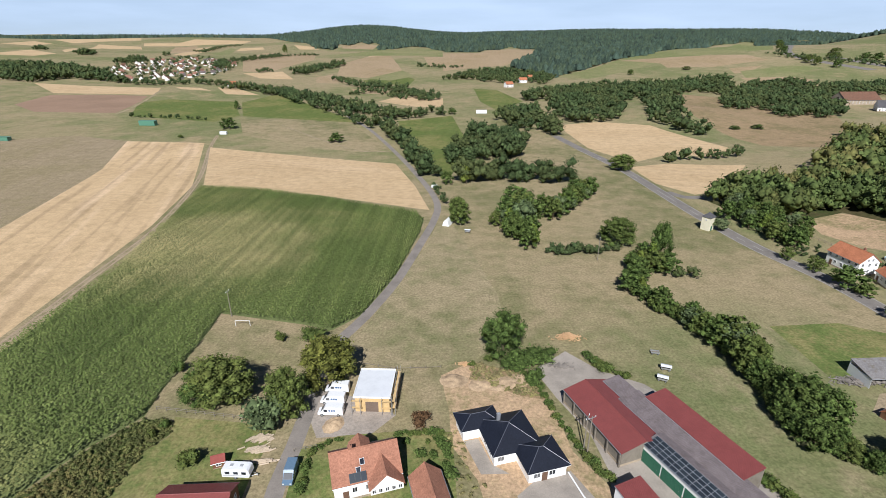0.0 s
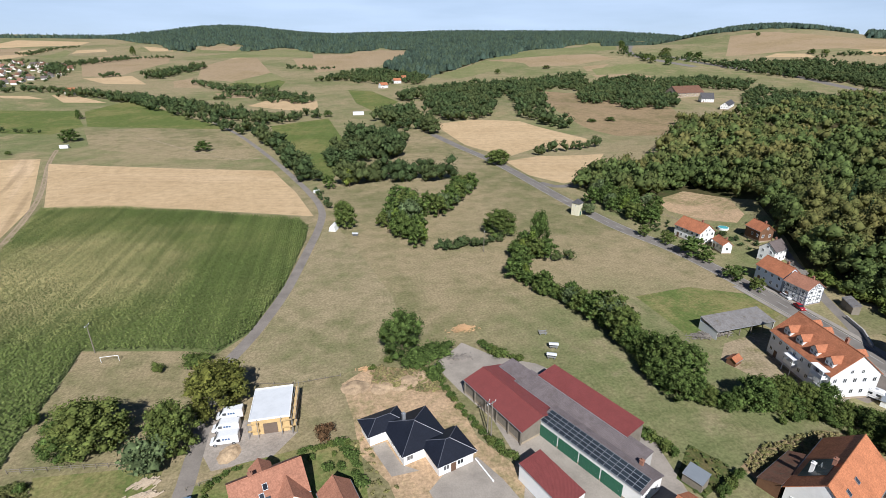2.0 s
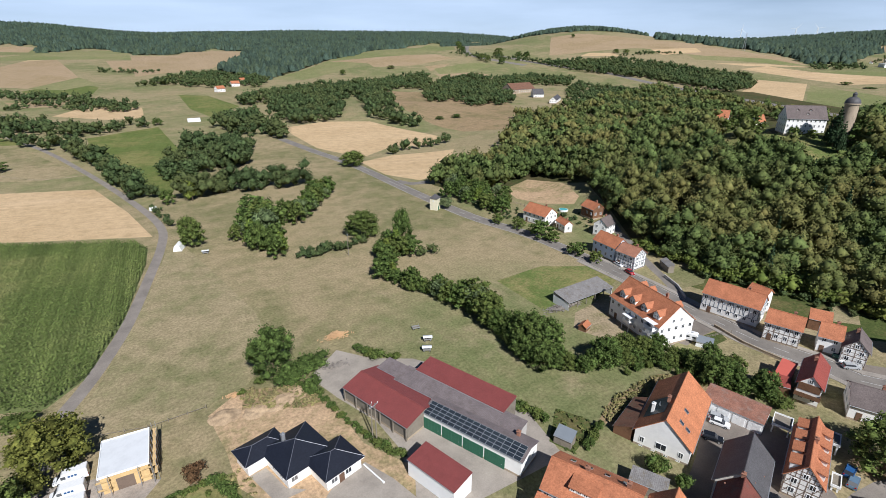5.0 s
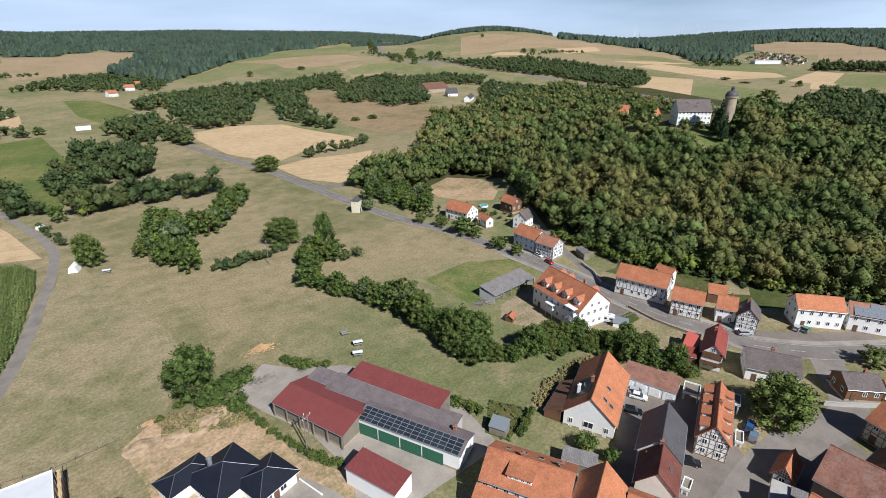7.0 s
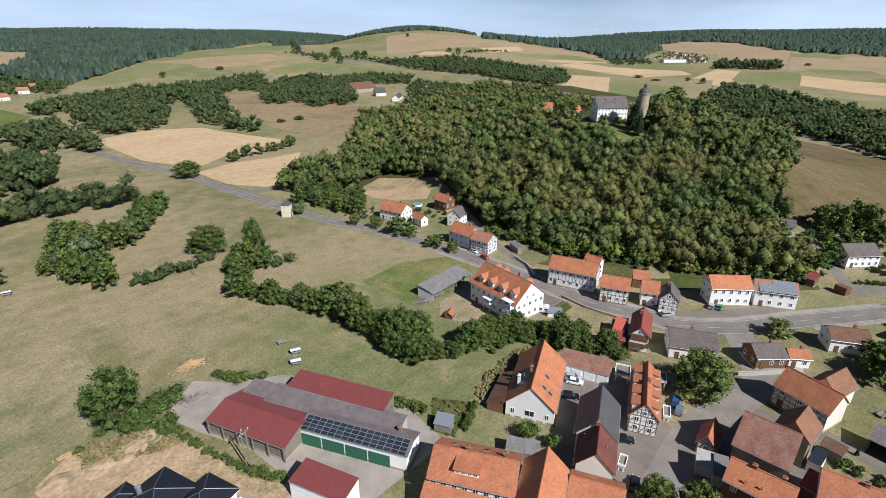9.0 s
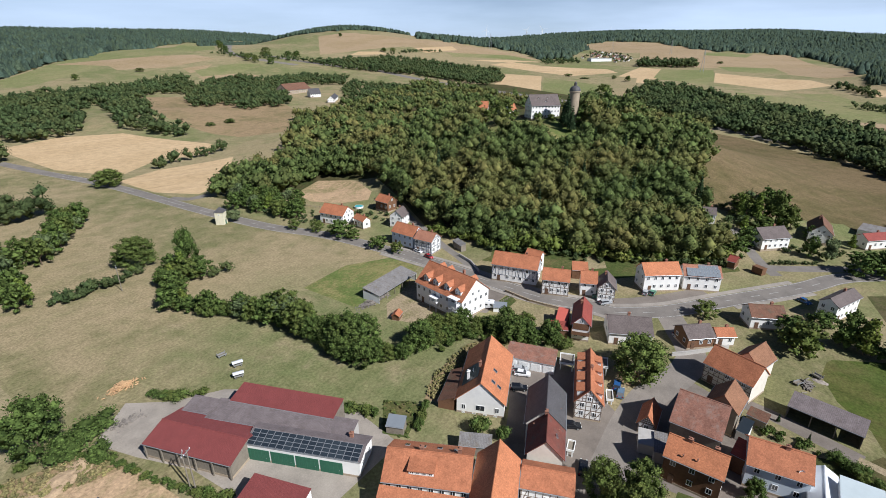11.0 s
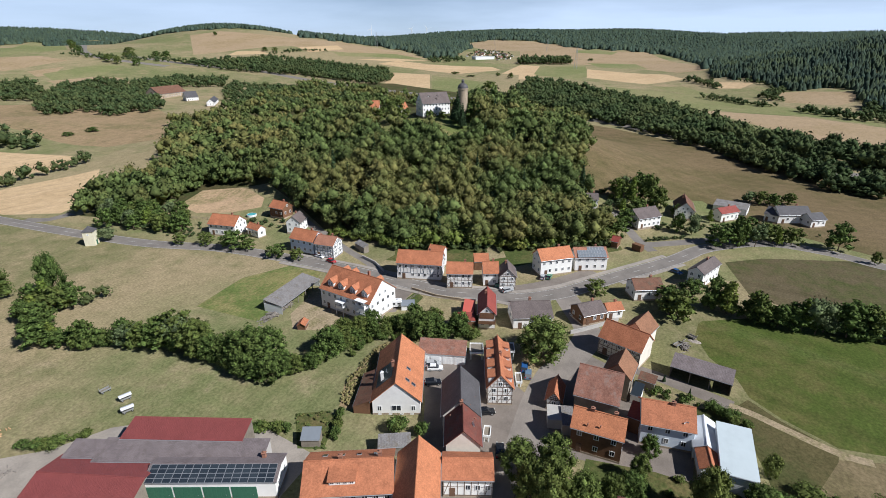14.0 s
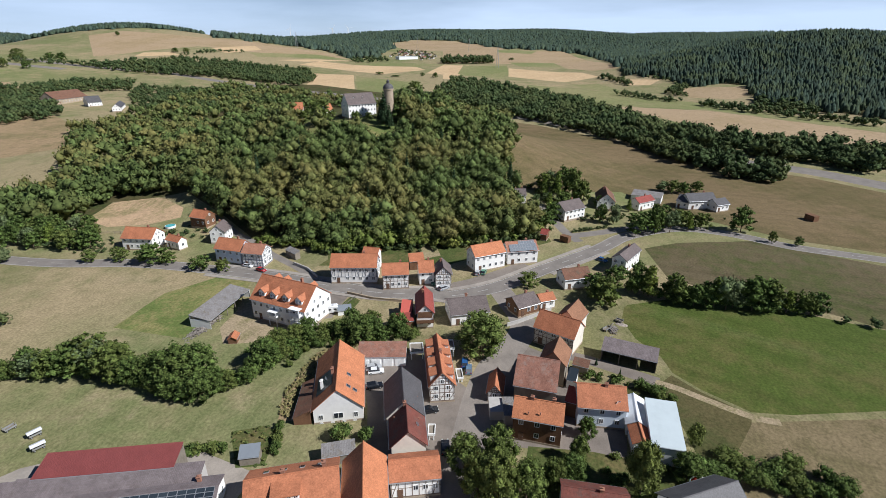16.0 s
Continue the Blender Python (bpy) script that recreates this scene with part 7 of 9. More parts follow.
def shed(x, y, yaw, L, W2, eave, ridge, label, wall, roof, name="shed", open_side="", doors=0, category="shed", group="", door_mat=None, posts=True):
    """A lean-to roof rising away from its front; x, y: middle of the high edge; W2: twice its depth."""
    W = W2 / 2
    ob = thing(name, x, y, yaw, label, category, group)
    if open_side:
        bm = box_bm(-L / 2, L / 2, -0.2, 0, -0.5, ridge)
        slab(bm, -L / 2, -L / 2 + 0.2, -W, -0.2, -0.5, eave)
        slab(bm, L / 2 - 0.2, L / 2, -W, -0.2, -0.5, eave)
        part("wall", bm, wall, ob)
        n = max(2, round(L / 4))
        for k in range(n + 1):
            u = -L / 2 + 0.12 + (L - 0.24) * k / n
            part("post", box_bm(u - 0.1, u + 0.1, -W, -W + 0.2, -0.4, eave), M_OLDWOOD, ob)
    else:
        bm = bmesh.new()
        prism(bm, [(-W, -0.6), (0, -0.6), (0, ridge), (-W, eave)], -L / 2, L / 2)
        part("wall", bm, wall, ob)
    for k in range(doors):
        u = -L / 2 + L * (k + 0.5) / doors
        door(ob, pose(u, -W, 0), L / doors * 0.8, eave * 0.8, door_mat or M_FRAME, "", "garage_door")
    t = (ridge - eave) / W
    bm = bmesh.new()
    lo = [(-L / 2 - 0.12, -W - 0.15, eave - 0.15 * t), (L / 2 + 0.12, -W - 0.15, eave - 0.15 * t), (L / 2 + 0.12, 0.1, ridge + 0.1 * t), (-L / 2 - 0.12, 0.1, ridge + 0.1 * t)]
    top = [bm.verts.new((a, b, c + 0.16)) for a, b, c in lo]
    bot = [bm.verts.new(q) for q in lo]
    bm.faces.new(top)
    bm.faces.new(bot[::-1])
    for i in range(4):
        bm.faces.new((bot[i], bot[(i + 1) % 4], top[(i + 1) % 4], top[i]))
    bmesh.ops.recalc_face_normals(bm, faces=bm.faces)
    part("roof", bm, roof, ob)
    g = bmesh.new()
    tube(g, (-L / 2 - 0.12, -W - 0.2, eave - 0.15 * t + 0.05), (L / 2 + 0.12, -W - 0.2, eave - 0.15 * t + 0.05), 0.07, 6)
    part("gutter", g, M_METAL, ob)
    return ob


def ring_bm(a, b):
    bm = bmesh.new()
    for lims in ((-a, a, -b, -b + 0.05, 0, 0.065), (-a, a, b - 0.05, b, 0, 0.065), (-a, -a + 0.05, -b + 0.05, b - 0.05, 0, 0.065), (a - 0.05, a, -b + 0.05, b - 0.05, 0, 0.065)):
        slab(bm, *lims)
    return bm


PLAZA = float(height(*(292.3, 123.8)))

# the village core
big_barn = house(89.3, 50.7, 23.6, 20.4, 11.9, 3.6, 9.0, "broad gabled house with orange tiles and white gable", M_WHITE, M_TILEOR, 1, walls="", attic=False, step=3.2, skylights=(("near", -0.32, 0.25), ("near", -0.32, 0.5), ("near", -0.1, 0.5)), chimneys=(), doors=())
garage = shed(107.9, 46.8, -73.8, 12.8, 11.0, 2.8, 4.0, "row of garages under a red tiled roof", M_FRAME, M_TILEOLD, "garage_row", doors=4, category="garage")
inn = house(100.7, 28.8, 20.5, 17.2, 6.8, 4.6, 8.6, "half-timbered house with orange roof and dormers", M_WHITE, M_TILE, 2, beams=M_BEAM, walls="near right left far", step=2.4, chimneys=((0.0, -0.05),))
barn_house = house(81.8, 31.0, 22.1, 20.9, 7.8, 5.0, 8.9, "long plastered barn house with dark red roof", M_BEIGE, M_DARKRED, 2, walls="far", step=5.0, attic=False, chimneys=((-0.1, 0.05),), doors=())
brown_house = house(88.3, 3.0, -90.2, 10.8, 6.8, 6.0, 9.1, "brown boarded house with bright orange tiled roof", M_WOOD, M_TILEOR, 2, chimneys=((-0.15, 0.0), (0.3, 0.06)), step=3.2)
old_barn = house(101.8, 4.5, -91.2, 10.1, 12.4, 6.0, 10.5, "old barn with weathered red tiled roof", M_OLDWOOD, M_TILEOLD, 1, name="barn", walls="near", step=6.0, chimneys=(), category="barn", attic=False)
gable_barn = house(110.3, 0.8, -8.0, 7.9, 7.0, 6.0, 9.5, "steep gabled barn with brown tiled roof", M_OLDWOOD, M_TILEBROWN, 1, name="barn", walls="right", step=6.0, chimneys=(), category="barn")
timber_barn = house(126.4, 0.7, -109.6, 12.2, 8.7, 5.0, 8.9, "half-timbered barn with orange tiled roof", M_BEIGE, M_TILE, 2, name="barn", beams=M_BEAM, walls="near", step=3.5, chimneys=(), category="barn")
blue_house = house(97.8, -9.9, -82.5, 10.9, 9.1, 5.4, 8.5, "pale blue rendered house with orange tiled roof", M_BLUEWHITE, M_TILE, 2, step=3.0, chimneys=((0.1, -0.02),))
metal_hall = shed(99.3, -22.8, -88.6, 6.3, 26.3, 4.5, 5.9, "low hall with a pale blue sheet roof", M_FRAME, M_SHEET, "hall", category="hall")
open_shed = shed(124.1, -18.6, -100.0, 13.9, 9.8, 3.4, 4.6, "open timber cart shed with weathered grey-brown roof", M_OLDWOOD, M_BARNROOF, open_side="near")
grey_house = house(134.0, 29.3, -63.9, 12.3, 11.0, 3.8, 6.7, "white house with a low grey roof", M_WHITE, M_TILEGREY, 1, step=3.2, chimneys=((0.0, 0.1),))
red_house = house(129.7, 41.7, 18.6, 13.0, 5.7, 5.0, 7.9, "dark red roofed house with wooden balcony", M_WHITE, M_OLDRED, 2, step=2.4)
# along the main road
house(150.0, 74.2, -75.1, 16.8, 9.0, 6.2, 9.7, "long half-timbered house with orange roof", M_WHITE, M_TILE, 2, beams=M_BEAMBLUE, beam_from=2.6, step=2.2)
house(148.7, 58.3, -69.6, 9.5, 7.3, 5.5, 8.5, "half-timbered cottage with orange tiled roof", M_WHITE, M_TILE, 2, beams=M_BEAM, step=2.2)
house(154.5, 49.0, -65.9, 5.8, 7.2, 4.8, 8.0, "small cottage with weathered orange roof", M_WHITE, M_TILE, 2, step=2.4)
house(155.1, 42.9, 19.8, 8.6, 6.4, 4.6, 7.8, "narrow half-timbered house with grey roof", M_WHITE, M_TILEGREY, 2, beams=M_BEAM, step=1.9)
house(172.8, 30.7, -51.2, 13.2, 8.1, 6.2, 9.4, "white rendered house with bright orange roof", M_WHITE, M_TILEOR, 2, step=2.6)
solar_house = house(181.7, 18.8, -64.9, 12.6, 8.3, 5.4, 8.1, "white house with solar panels on the roof", M_WHITE, M_TILEROSE, 2, step=2.6)
apartment = house(120.6, 82.5, -98.9, 21.0, 13.6, 6.6, 12.3, "white apartment house with dormers and balconies", M_WHITE, M_TILE, 2, step=2.6, name="apartment_house", walls="near right left far")
long_shed = shed(116.6, 109.3, 3.1, 21.1, 13.8, 2.8, 4.0, "long low stable with grey fibre-cement roof", M_FRAME, M_ETERNIT, "stable", open_side="near")
house(155.6, 173.7, -80.4, 13.9, 9.5, 5.0, 8.5, "white house with orange roof and balcony", M_WHITE, M_TILE, 2)
house(157.8, 159.3, -102.4, 8.3, 4.8, 3.6, 5.5, "small white annexe with orange roof", M_WHITE, M_TILE, 1)
house(179.5, 163.4, -94.9, 9.1, 7.2, 4.6, 7.4, "boarded house with orange tiled roof", M_WOOD, M_TILE, 1)
house(168.7, 145.5, 14.8, 8.4, 7.2, 5.0, 8.0, "white gabled house with grey roof", M_WHITE, M_TILEGREY, 2)
house(153.3, 127.8, -91.2, 12.1, 8.4, 5.6, 8.9, "pale house with orange tiled roof", M_BLUEWHITE, M_TILE, 2)
house(152.4, 116.7, -85.6, 8.9, 8.1, 5.6, 8.3, "half-timbered house with dull orange roof", M_WHITE, M_TILEROSE, 2, beams=M_BEAMBLUE)
# the new houses beyond the hill
house(242.5, 27.3, -75.3, 6.7, 8.0, 4.6, 6.9, "white chalet with brown roof and balcony", M_WHITE, M_TILEGREY, 2)
house(237.8, 2.7, -44.5, 13.4, 10.2, 4.8, 8.2, "white house with brown tiled roof", M_WHITE, M_TILEGREY, 2)
house(261.7, -15.0, 2.6, 16.3, 9.3, 4.0, 8.2, "white gabled house with dark roof", M_WHITE, M_TILEDARK, 2)
house(264.4, -33.4, -45.5, 11.7, 6.8, 4.2, 6.3, "white house with red tiled roof", M_WHITE, M_OLDRED, 1)
house(273.9, -61.3, -68.0, 15.3, 9.5, 4.4, 7.4, "white house with slate-grey roof", M_WHITE, M_SLATE, 1)
house(185.5, -20.9, -25.0, 14.6, 6.1, 5.6, 7.6, "white two-storey house with grey roof", M_WHITE, M_TILEGREY, 2)
house(165.3, -2.2, -62.4, 10.1, 7.9, 4.0, 6.5, "house with a brown tiled roof", M_WHITE, M_TILEDARK, 1)
house(142.2, 12.9, -47.1, 8.5, 7.9, 3.4, 5.7, "low house with a grey-brown roof", M_WOOD, M_TILEGREY, 1)
house(146.8, 6.3, -55.9, 5.7, 5.3, 3.2, 4.7, "low annexe with an orange roof", M_WHITE, M_TILE, 1)

# the gable of the broad house: three windows over low cellar lights
for u, z, w, h in ((-3.9, 1.1, 1.0, 1.4), (0.0, 1.1, 2.2, 1.6), (3.9, 1.1, 1.0, 1.4), (-3.9, 0.0, 0.8, 0.4), (-1.4, 0.0, 0.8, 0.4), (1.2, 0.0, 0.8, 0.4), (3.6, 0.0, 0.8, 0.4)):
    window(big_barn, pose(-9.93, 0, 0, 0, 0, -90) @ pose(u, 0, z + 0.05), w, h)


def satellite_dish(parent, m, r=0.55):
    """A shallow white dish on an arm, facing local -y."""
    bm = bmesh.new()
    rings = []
    for k in range(1, 4):
        a = k / 3
        rings.append([bm.verts.new((r * a * math.cos(0.5236 * j), 0.18 * (1 - a * a), r * a * math.sin(0.5236 * j))) for j in range(12)])
    mid = bm.verts.new((0, 0.18, 0))
    for j in range(12):
        bm.faces.new((mid, rings[0][j], rings[0][(j + 1) % 12]))
        for q in range(2):
            bm.faces.new((rings[q][j], rings[q + 1][j], rings[q + 1][(j + 1) % 12], rings[q][(j + 1) % 12]))
    bmesh.ops.solidify(bm, geom=bm.faces[:], thickness=0.03)
    d = part("satellite_dish", bm, M_FRAME, parent, "white satellite dish", m)
    bm = bmesh.new()
    tube(bm, (0, 0.2, 0), (0, 0.5, -r), 0.04, 6)
    part("arm", bm, M_METAL, d)


def vent(parent, m, r=0.11, h=0.3):
    bm = bmesh.new()
    tube(bm, (0, 0, -0.2), (0, 0, h), r, 8)
    tube(bm, (0, 0, h), (0, 0, h + 0.12), r * 1.6, 8)
    part("roof_vent", bm, M_CHIM, parent, "", m)


satellite_dish(big_barn, roof_spot(20.4, 11.9, 3.6, 9.0, "far", 3.2, 0.55) @ pose(0, 0, 0.7, 0, 0, 200))
satellite_dish(barn_house, roof_spot(17.0, 7.6, 5.0, 8.8, "near", -6.5, 0.45) @ pose(0, 0, 0.6, 0, 0, 30))
for u, up in ((-4.0, 0.35), (-1.0, 0.6), (3.0, 0.3)):
    vent(barn_house, roof_spot(17.0, 7.6, 5.0, 8.8, "near", u, up))
    vent(barn_house, roof_spot(17.0, 7.6, 5.0, 8.8, "far", u, up))
for u, up in ((-2.0, 0.35), (0.5, 0.4)):
    vent(brown_house, roof_spot(11.0, 8.0, 6.0, 9.6, "near", u, up))
satellite_dish(blue_house, roof_spot(10.0, 8.0, 5.4, 8.1, "near", 3.4, 0.2) @ pose(0, 0, 0.6, 0, 0, 20))


def white_terrace(x, y, yaw, L, W, h, label):
    """A flat terrace on posts with a white parapet round it."""
    ob = thing("roof_terrace", x, y, yaw, label, "terrace", "white terraces")
    part("deck", box_bm(-L / 2, L / 2, -W / 2, W / 2, h - 0.2, h), M_OLDWOOD, ob)
    for name, lims in (("parapet", (-L / 2, L / 2, -W / 2 - 0.15, -W / 2, h - 0.2, h + 0.35)), ("parapet", (-L / 2, L / 2, W / 2, W / 2 + 0.15, h - 0.2, h + 0.35)), ("parapet", (-L / 2 - 0.15, -L / 2, -W / 2 - 0.15, W / 2 + 0.15, h - 0.2, h + 0.35)), ("parapet", (L / 2, L / 2 + 0.15, -W / 2 - 0.15, W / 2 + 0.15, h - 0.2, h + 0.35))):
        part(name, box_bm(*lims), M_FRAME, ob)
    for a in (-1, 1):
        for b in (-1, 1):
            part("post", kept("terrace_post|%.1f" % h, lambda: box_bm(-0.14, 0.14, -0.14, 0.14, -0.4, h - 0.2), M_FRAME), M_FRAME, ob, "", pose(a * (L / 2 - 0.2), b * (W / 2 - 0.2), 0))


white_terrace(*(109.9, 37.9), 20.5, 4.4, 3.4, 2.2, "white terrace on posts beside the inn")
white_terrace(*(113.4, 29.2), 20.5, 4.0, 1.6, 2.6, "white balcony terrace beside the inn")
white_terrace(*(103.0, 24.1), 20.5, 3.6, 1.3, 1.3, "white balcony terrace beside the inn")
white_terrace(*(81.7, 25.2), 14.0, 2.8, 1.3, 1.6, "white balcony terrace of the barn house")
# the wooden balcony of the red-roofed house
rb = part("balcony", box_bm(-7.6, -6.2, -2.6, 2.6, 2.5, 2.65), M_WOOD, red_house, "brown wooden balcony")
bm = box_bm(-7.6, -7.5, -2.6, 2.6, 2.7, 3.6)
slab(bm, -7.5, -6.2, -2.6, -2.5, 2.7, 3.6)
slab(bm, -7.5, -6.2, 2.5, 2.6, 2.7, 3.6)
part("railing", bm, M_WOOD, rb)
part("gable_boarding", box_bm(-6.32, -6.22, -2.2, 2.2, 3.7, 5.6), M_WOOD, red_house, "brown boarded gable")


# roof details of the village core
for u in (-0.36, -0.12, 0.12, 0.36):
    dormer(inn, roof_spot(17.2, 6.8, 4.6, 8.6, "far", u * 17.2, 0.2), 2.7, 1.8, 2.1, M_WHITE, M_TILE, False)
    dormer(inn, roof_spot(17.2, 6.8, 4.6, 8.6, "near", u * 17.2, 0.22), 2.2, 1.5, 1.8, M_WHITE, M_TILE, False)
for u in (-0.28, -0.09, 0.12, 0.33):
    dormer(apartment, roof_spot(23.0, 13.6, 6.6, 12.3, "near", u * 23.0, 0.22), 2.3, 1.6, 2.6, M_WHITE, M_TILE, True)
for u in (-0.25, 0.2, 0.36):
    dormer(apartment, roof_spot(23.0, 13.6, 6.6, 12.3, "far", u * 23.0, 0.3), 2.0, 1.5, 2.4, M_WHITE, M_TILE, True)


def balcony(parent, u, y, z0, levels, w=3.4, d=1.6):
    """White balconies stacked on posts."""
    for k in range(levels):
        z = z0 + 2.8 * k
        b = part("balcony", box_bm(u - w / 2, u + w / 2, y - d, y, z - 0.15, z), M_FRAME, parent)
        bm = box_bm(u - w / 2, u + w / 2, y - d, y - d + 0.06, z + 0.05, z + 1.0)
        slab(bm, u - w / 2, u - w / 2 + 0.06, y - d + 0.06, y, z + 0.05, z + 1.0)
        slab(bm, u + w / 2 - 0.06, u + w / 2, y - d + 0.06, y, z + 0.05, z + 1.0)
        part("railing", bm, M_FRAME, b)
    for s in (-1, 1):
        part("post", box_bm(u + s * (w / 2 - 0.1) - 0.08, u + s * (w / 2 - 0.1) + 0.08, y - d + 0.08, y - d + 0.24, -0.3, z0 + 2.8 * levels - 0.6), M_FRAME, parent)
    part("balcony_roof", box_bm(u - w / 2 - 0.2, u + w / 2 + 0.2, y - d - 0.2, y, z0 + 2.8 * levels - 0.6, z0 + 2.8 * levels - 0.48), M_FRAME, parent)


balcony(apartment, -1.0, -6.36, 2.6, 1, 3.0)
balcony(apartment, 7.6, -6.36, 2.6, 2, 3.6)
mm, sl = slope(20.4, 11.9, 3.6, 9.0, "far")
solar(big_barn, mm @ pose(0.2, 1.6, 0), 6, 3)
chimney(big_barn, -5.0, 3.6, 4.6, 8.2, M_WHITE)
chimney(big_barn, -2.5, 1.2, 7.0, 9.6)
lean_to = shed(83.8, 54.6, -160.4, 12.4, 7.7, 1.9, 3.7, "brown tiled lean-to beside the gabled house", M_WOOD, M_TILEDARK, "lean_to")
mm, sl = slope(15.0, 9.0, 5.4, 8.0, "near")
solar(solar_house, mm @ pose(-5.2, 0.4, 0), 10, 2, 1.08, 1.72, M_SKYPALE)
solar(solar_house, mm @ pose(-1.2, 3.84, 0), 6, 1, 1.08, 1.72, M_SKYPALE)
# grey slate half of the barn house, its outside stairs
house(85.4, 32.9, 22.3, 12.3, 8.7, 5.2, 9.6, "grey slate half of the long barn house", M_BEIGE, M_SLATE, 2, walls="near far", step=3.5, chimneys=(), doors=())
# the great orange house
orange = house(57.0, 43.7, -63.0, 16.5, 10.7, 6.0, 9.1, "large house with broad orange tiled roof", M_WHITE, M_TILE, 2, step=1.9, chimneys=((-0.1, 0.05), (0.35, 0.1)), skylights=(("far", -0.3, 0.4), ("far", -0.1, 0.4), ("far", 0.1, 0.4), ("far", 0.3, 0.4)))
dormer(orange, roof_spot(16.5, 10.7, 6.0, 9.1, "near", -1.0, 0.3), 4.6, 1.1, 2.6, M_WHITE, M_TILE, False)
shed(52.0, 40.9, -65.0, 17.2, 4.8, 4.2, 5.3, "lower tiled roof of the great house", M_WHITE, M_TILE, "annexe", category="annexe")
house(58.0, 30.4, 23.3, 18.3, 8.4, 6.0, 10.2, "cross wing with smooth orange tiled roof", M_WHITE, M_TILEOR, 2, step=2.6, chimneys=())
house(68.4, 24.7, -67.8, 9.9, 7.1, 4.5, 6.5, "half-timbered outbuilding with orange roof", M_WHITE, M_TILE, 1, beams=M_BEAM, step=1.6, chimneys=())
shed(71.8, 42.6, -61.8, 6.7, 6.3, 2.4, 3.0, "grey roofed garden shed", M_OLDWOOD, M_ETERNIT)
shed(66.5, 59.9, -65.5, 3.9, 5.4, 2.0, 2.9, "small greenhouse with pale glazed roof", M_OLDWOOD, M_SKYPALE, "greenhouse", category="greenhouse")
shed(126.9, 67.8, -62.0, 4.2, 5.0, 1.6, 2.3, "low cold frame house with glazed roof", M_FRAME, M_SKYPALE, "greenhouse", category="greenhouse")
# little timbered gatehouse, slate lean-tos
house(99.4, 14.1, 4.3, 6.6, 3.3, 3.0, 5.1, "small half-timbered gatehouse with orange roof", M_WHITE, M_TILE, 1, name="gatehouse", beams=M_BEAM, step=1.8, chimneys=())
shed(94.4, 13.2, -74.9, 3.5, 8.6, 2.6, 2.9, "flat roofed terrace with white parapet", M_CONCRETE, M_CONCRETE, "terrace_block", category="terrace")
shed(94.5, 10.6, -74.9, 2.4, 10.8, 2.8, 3.4, "grey flat roofed annexe", M_CONCRETE, M_ETERNIT, "annexe", category="annexe")
shed(99.6, -4.4, -99.2, 2.8, 7.8, 4.0, 5.4, "dark red roofed link building", M_WOOD, M_OLDRED, "link_building", category="annexe")
shed(114.6, -6.0, -100.7, 3.9, 4.9, 2.8, 3.5, "brown tiled lean-to in the garden", M_OLDWOOD, M_TILEDARK)
shed(109.5, -4.1, -100.2, 2.1, 7.0, 2.4, 3.7, "small glazed greenhouse with blue panes", M_FRAME, M_SOLAR, "greenhouse", category="greenhouse")
house(89.9, -18.2, 7.0, 5.1, 3.5, 3.4, 4.3, "orange tiled end of the hall", M_WHITE, M_TILE, 1, name="annexe", chimneys=(), walls="", attic=False, category="annexe")
house(97.1, -17.6, 1.6, 9.0, 4.0, 3.6, 4.7, "white sheet-roofed link of the hall", M_WHITE, M_BITUMEN, 1, name="annexe", chimneys=(), walls="", attic=False, doors=(), category="annexe")
house(134.0, -2.5, -19.6, 9.0, 7.2, 5.0, 8.4, "brown-roofed cross wing of the timber barn", M_BEIGE, M_TILEBROWN, 1, name="barn", walls="right", step=4.0, chimneys=(), category="barn")
shed(124.0, 46.9, -61.2, 5.4, 6.9, 3.0, 3.9, "dark red roofed annexe of the red house", M_WOOD, M_OLDRED, "annexe", category="annexe")
shed(132.0, 48.1, -75.0, 3.3, 14.3, 3.2, 4.2, "bright red awning over the terrace", M_WOOD, M_AWNING, "awning", open_side="near", category="awning")
shed(166.9, 56.9, -64.3, 5.6, 8.6, 3.4, 5.0, "orange tiled outbuilding against the slope", M_WOOD, M_TILE)
house(160.5, 72.1, -89.7, 6.4, 4.6, 6.4, 8.2, "rear gable of the timbered house", M_WHITE, M_TILE, 1, chimneys=(), doors=())
house(207.4, 11.1, -100.1, 3.2, 5.7, 3.0, 4.6, "brown wooden barn with rusty roof", M_WOOD, M_OLDRED, 1, name="barn", walls="", chimneys=(), doors=(), category="barn")
shed(162.6, 106.5, -116.8, 7.0, 4.4, 2.6, 3.3, "grey weathered wooden hut", M_OLDWOOD, M_ETERNIT)
shed(283.8, -38.4, -104.2, 15.1, 16.2, 3.0, 4.1, "low carport with grey roof", M_FRAME, M_ETERNIT, "carport", category="carport")
house(272.8, -55.0, -115.1, 6.1, 9.4, 3.6, 6.3, "garage wing with slate-grey roof", M_WHITE, M_SLATE, 1, chimneys=())
house(271.5, -70.3, -55.7, 8.4, 7.9, 3.6, 5.9, "porch wing with slate-grey roof", M_WHITE, M_SLATE, 1, chimneys=())


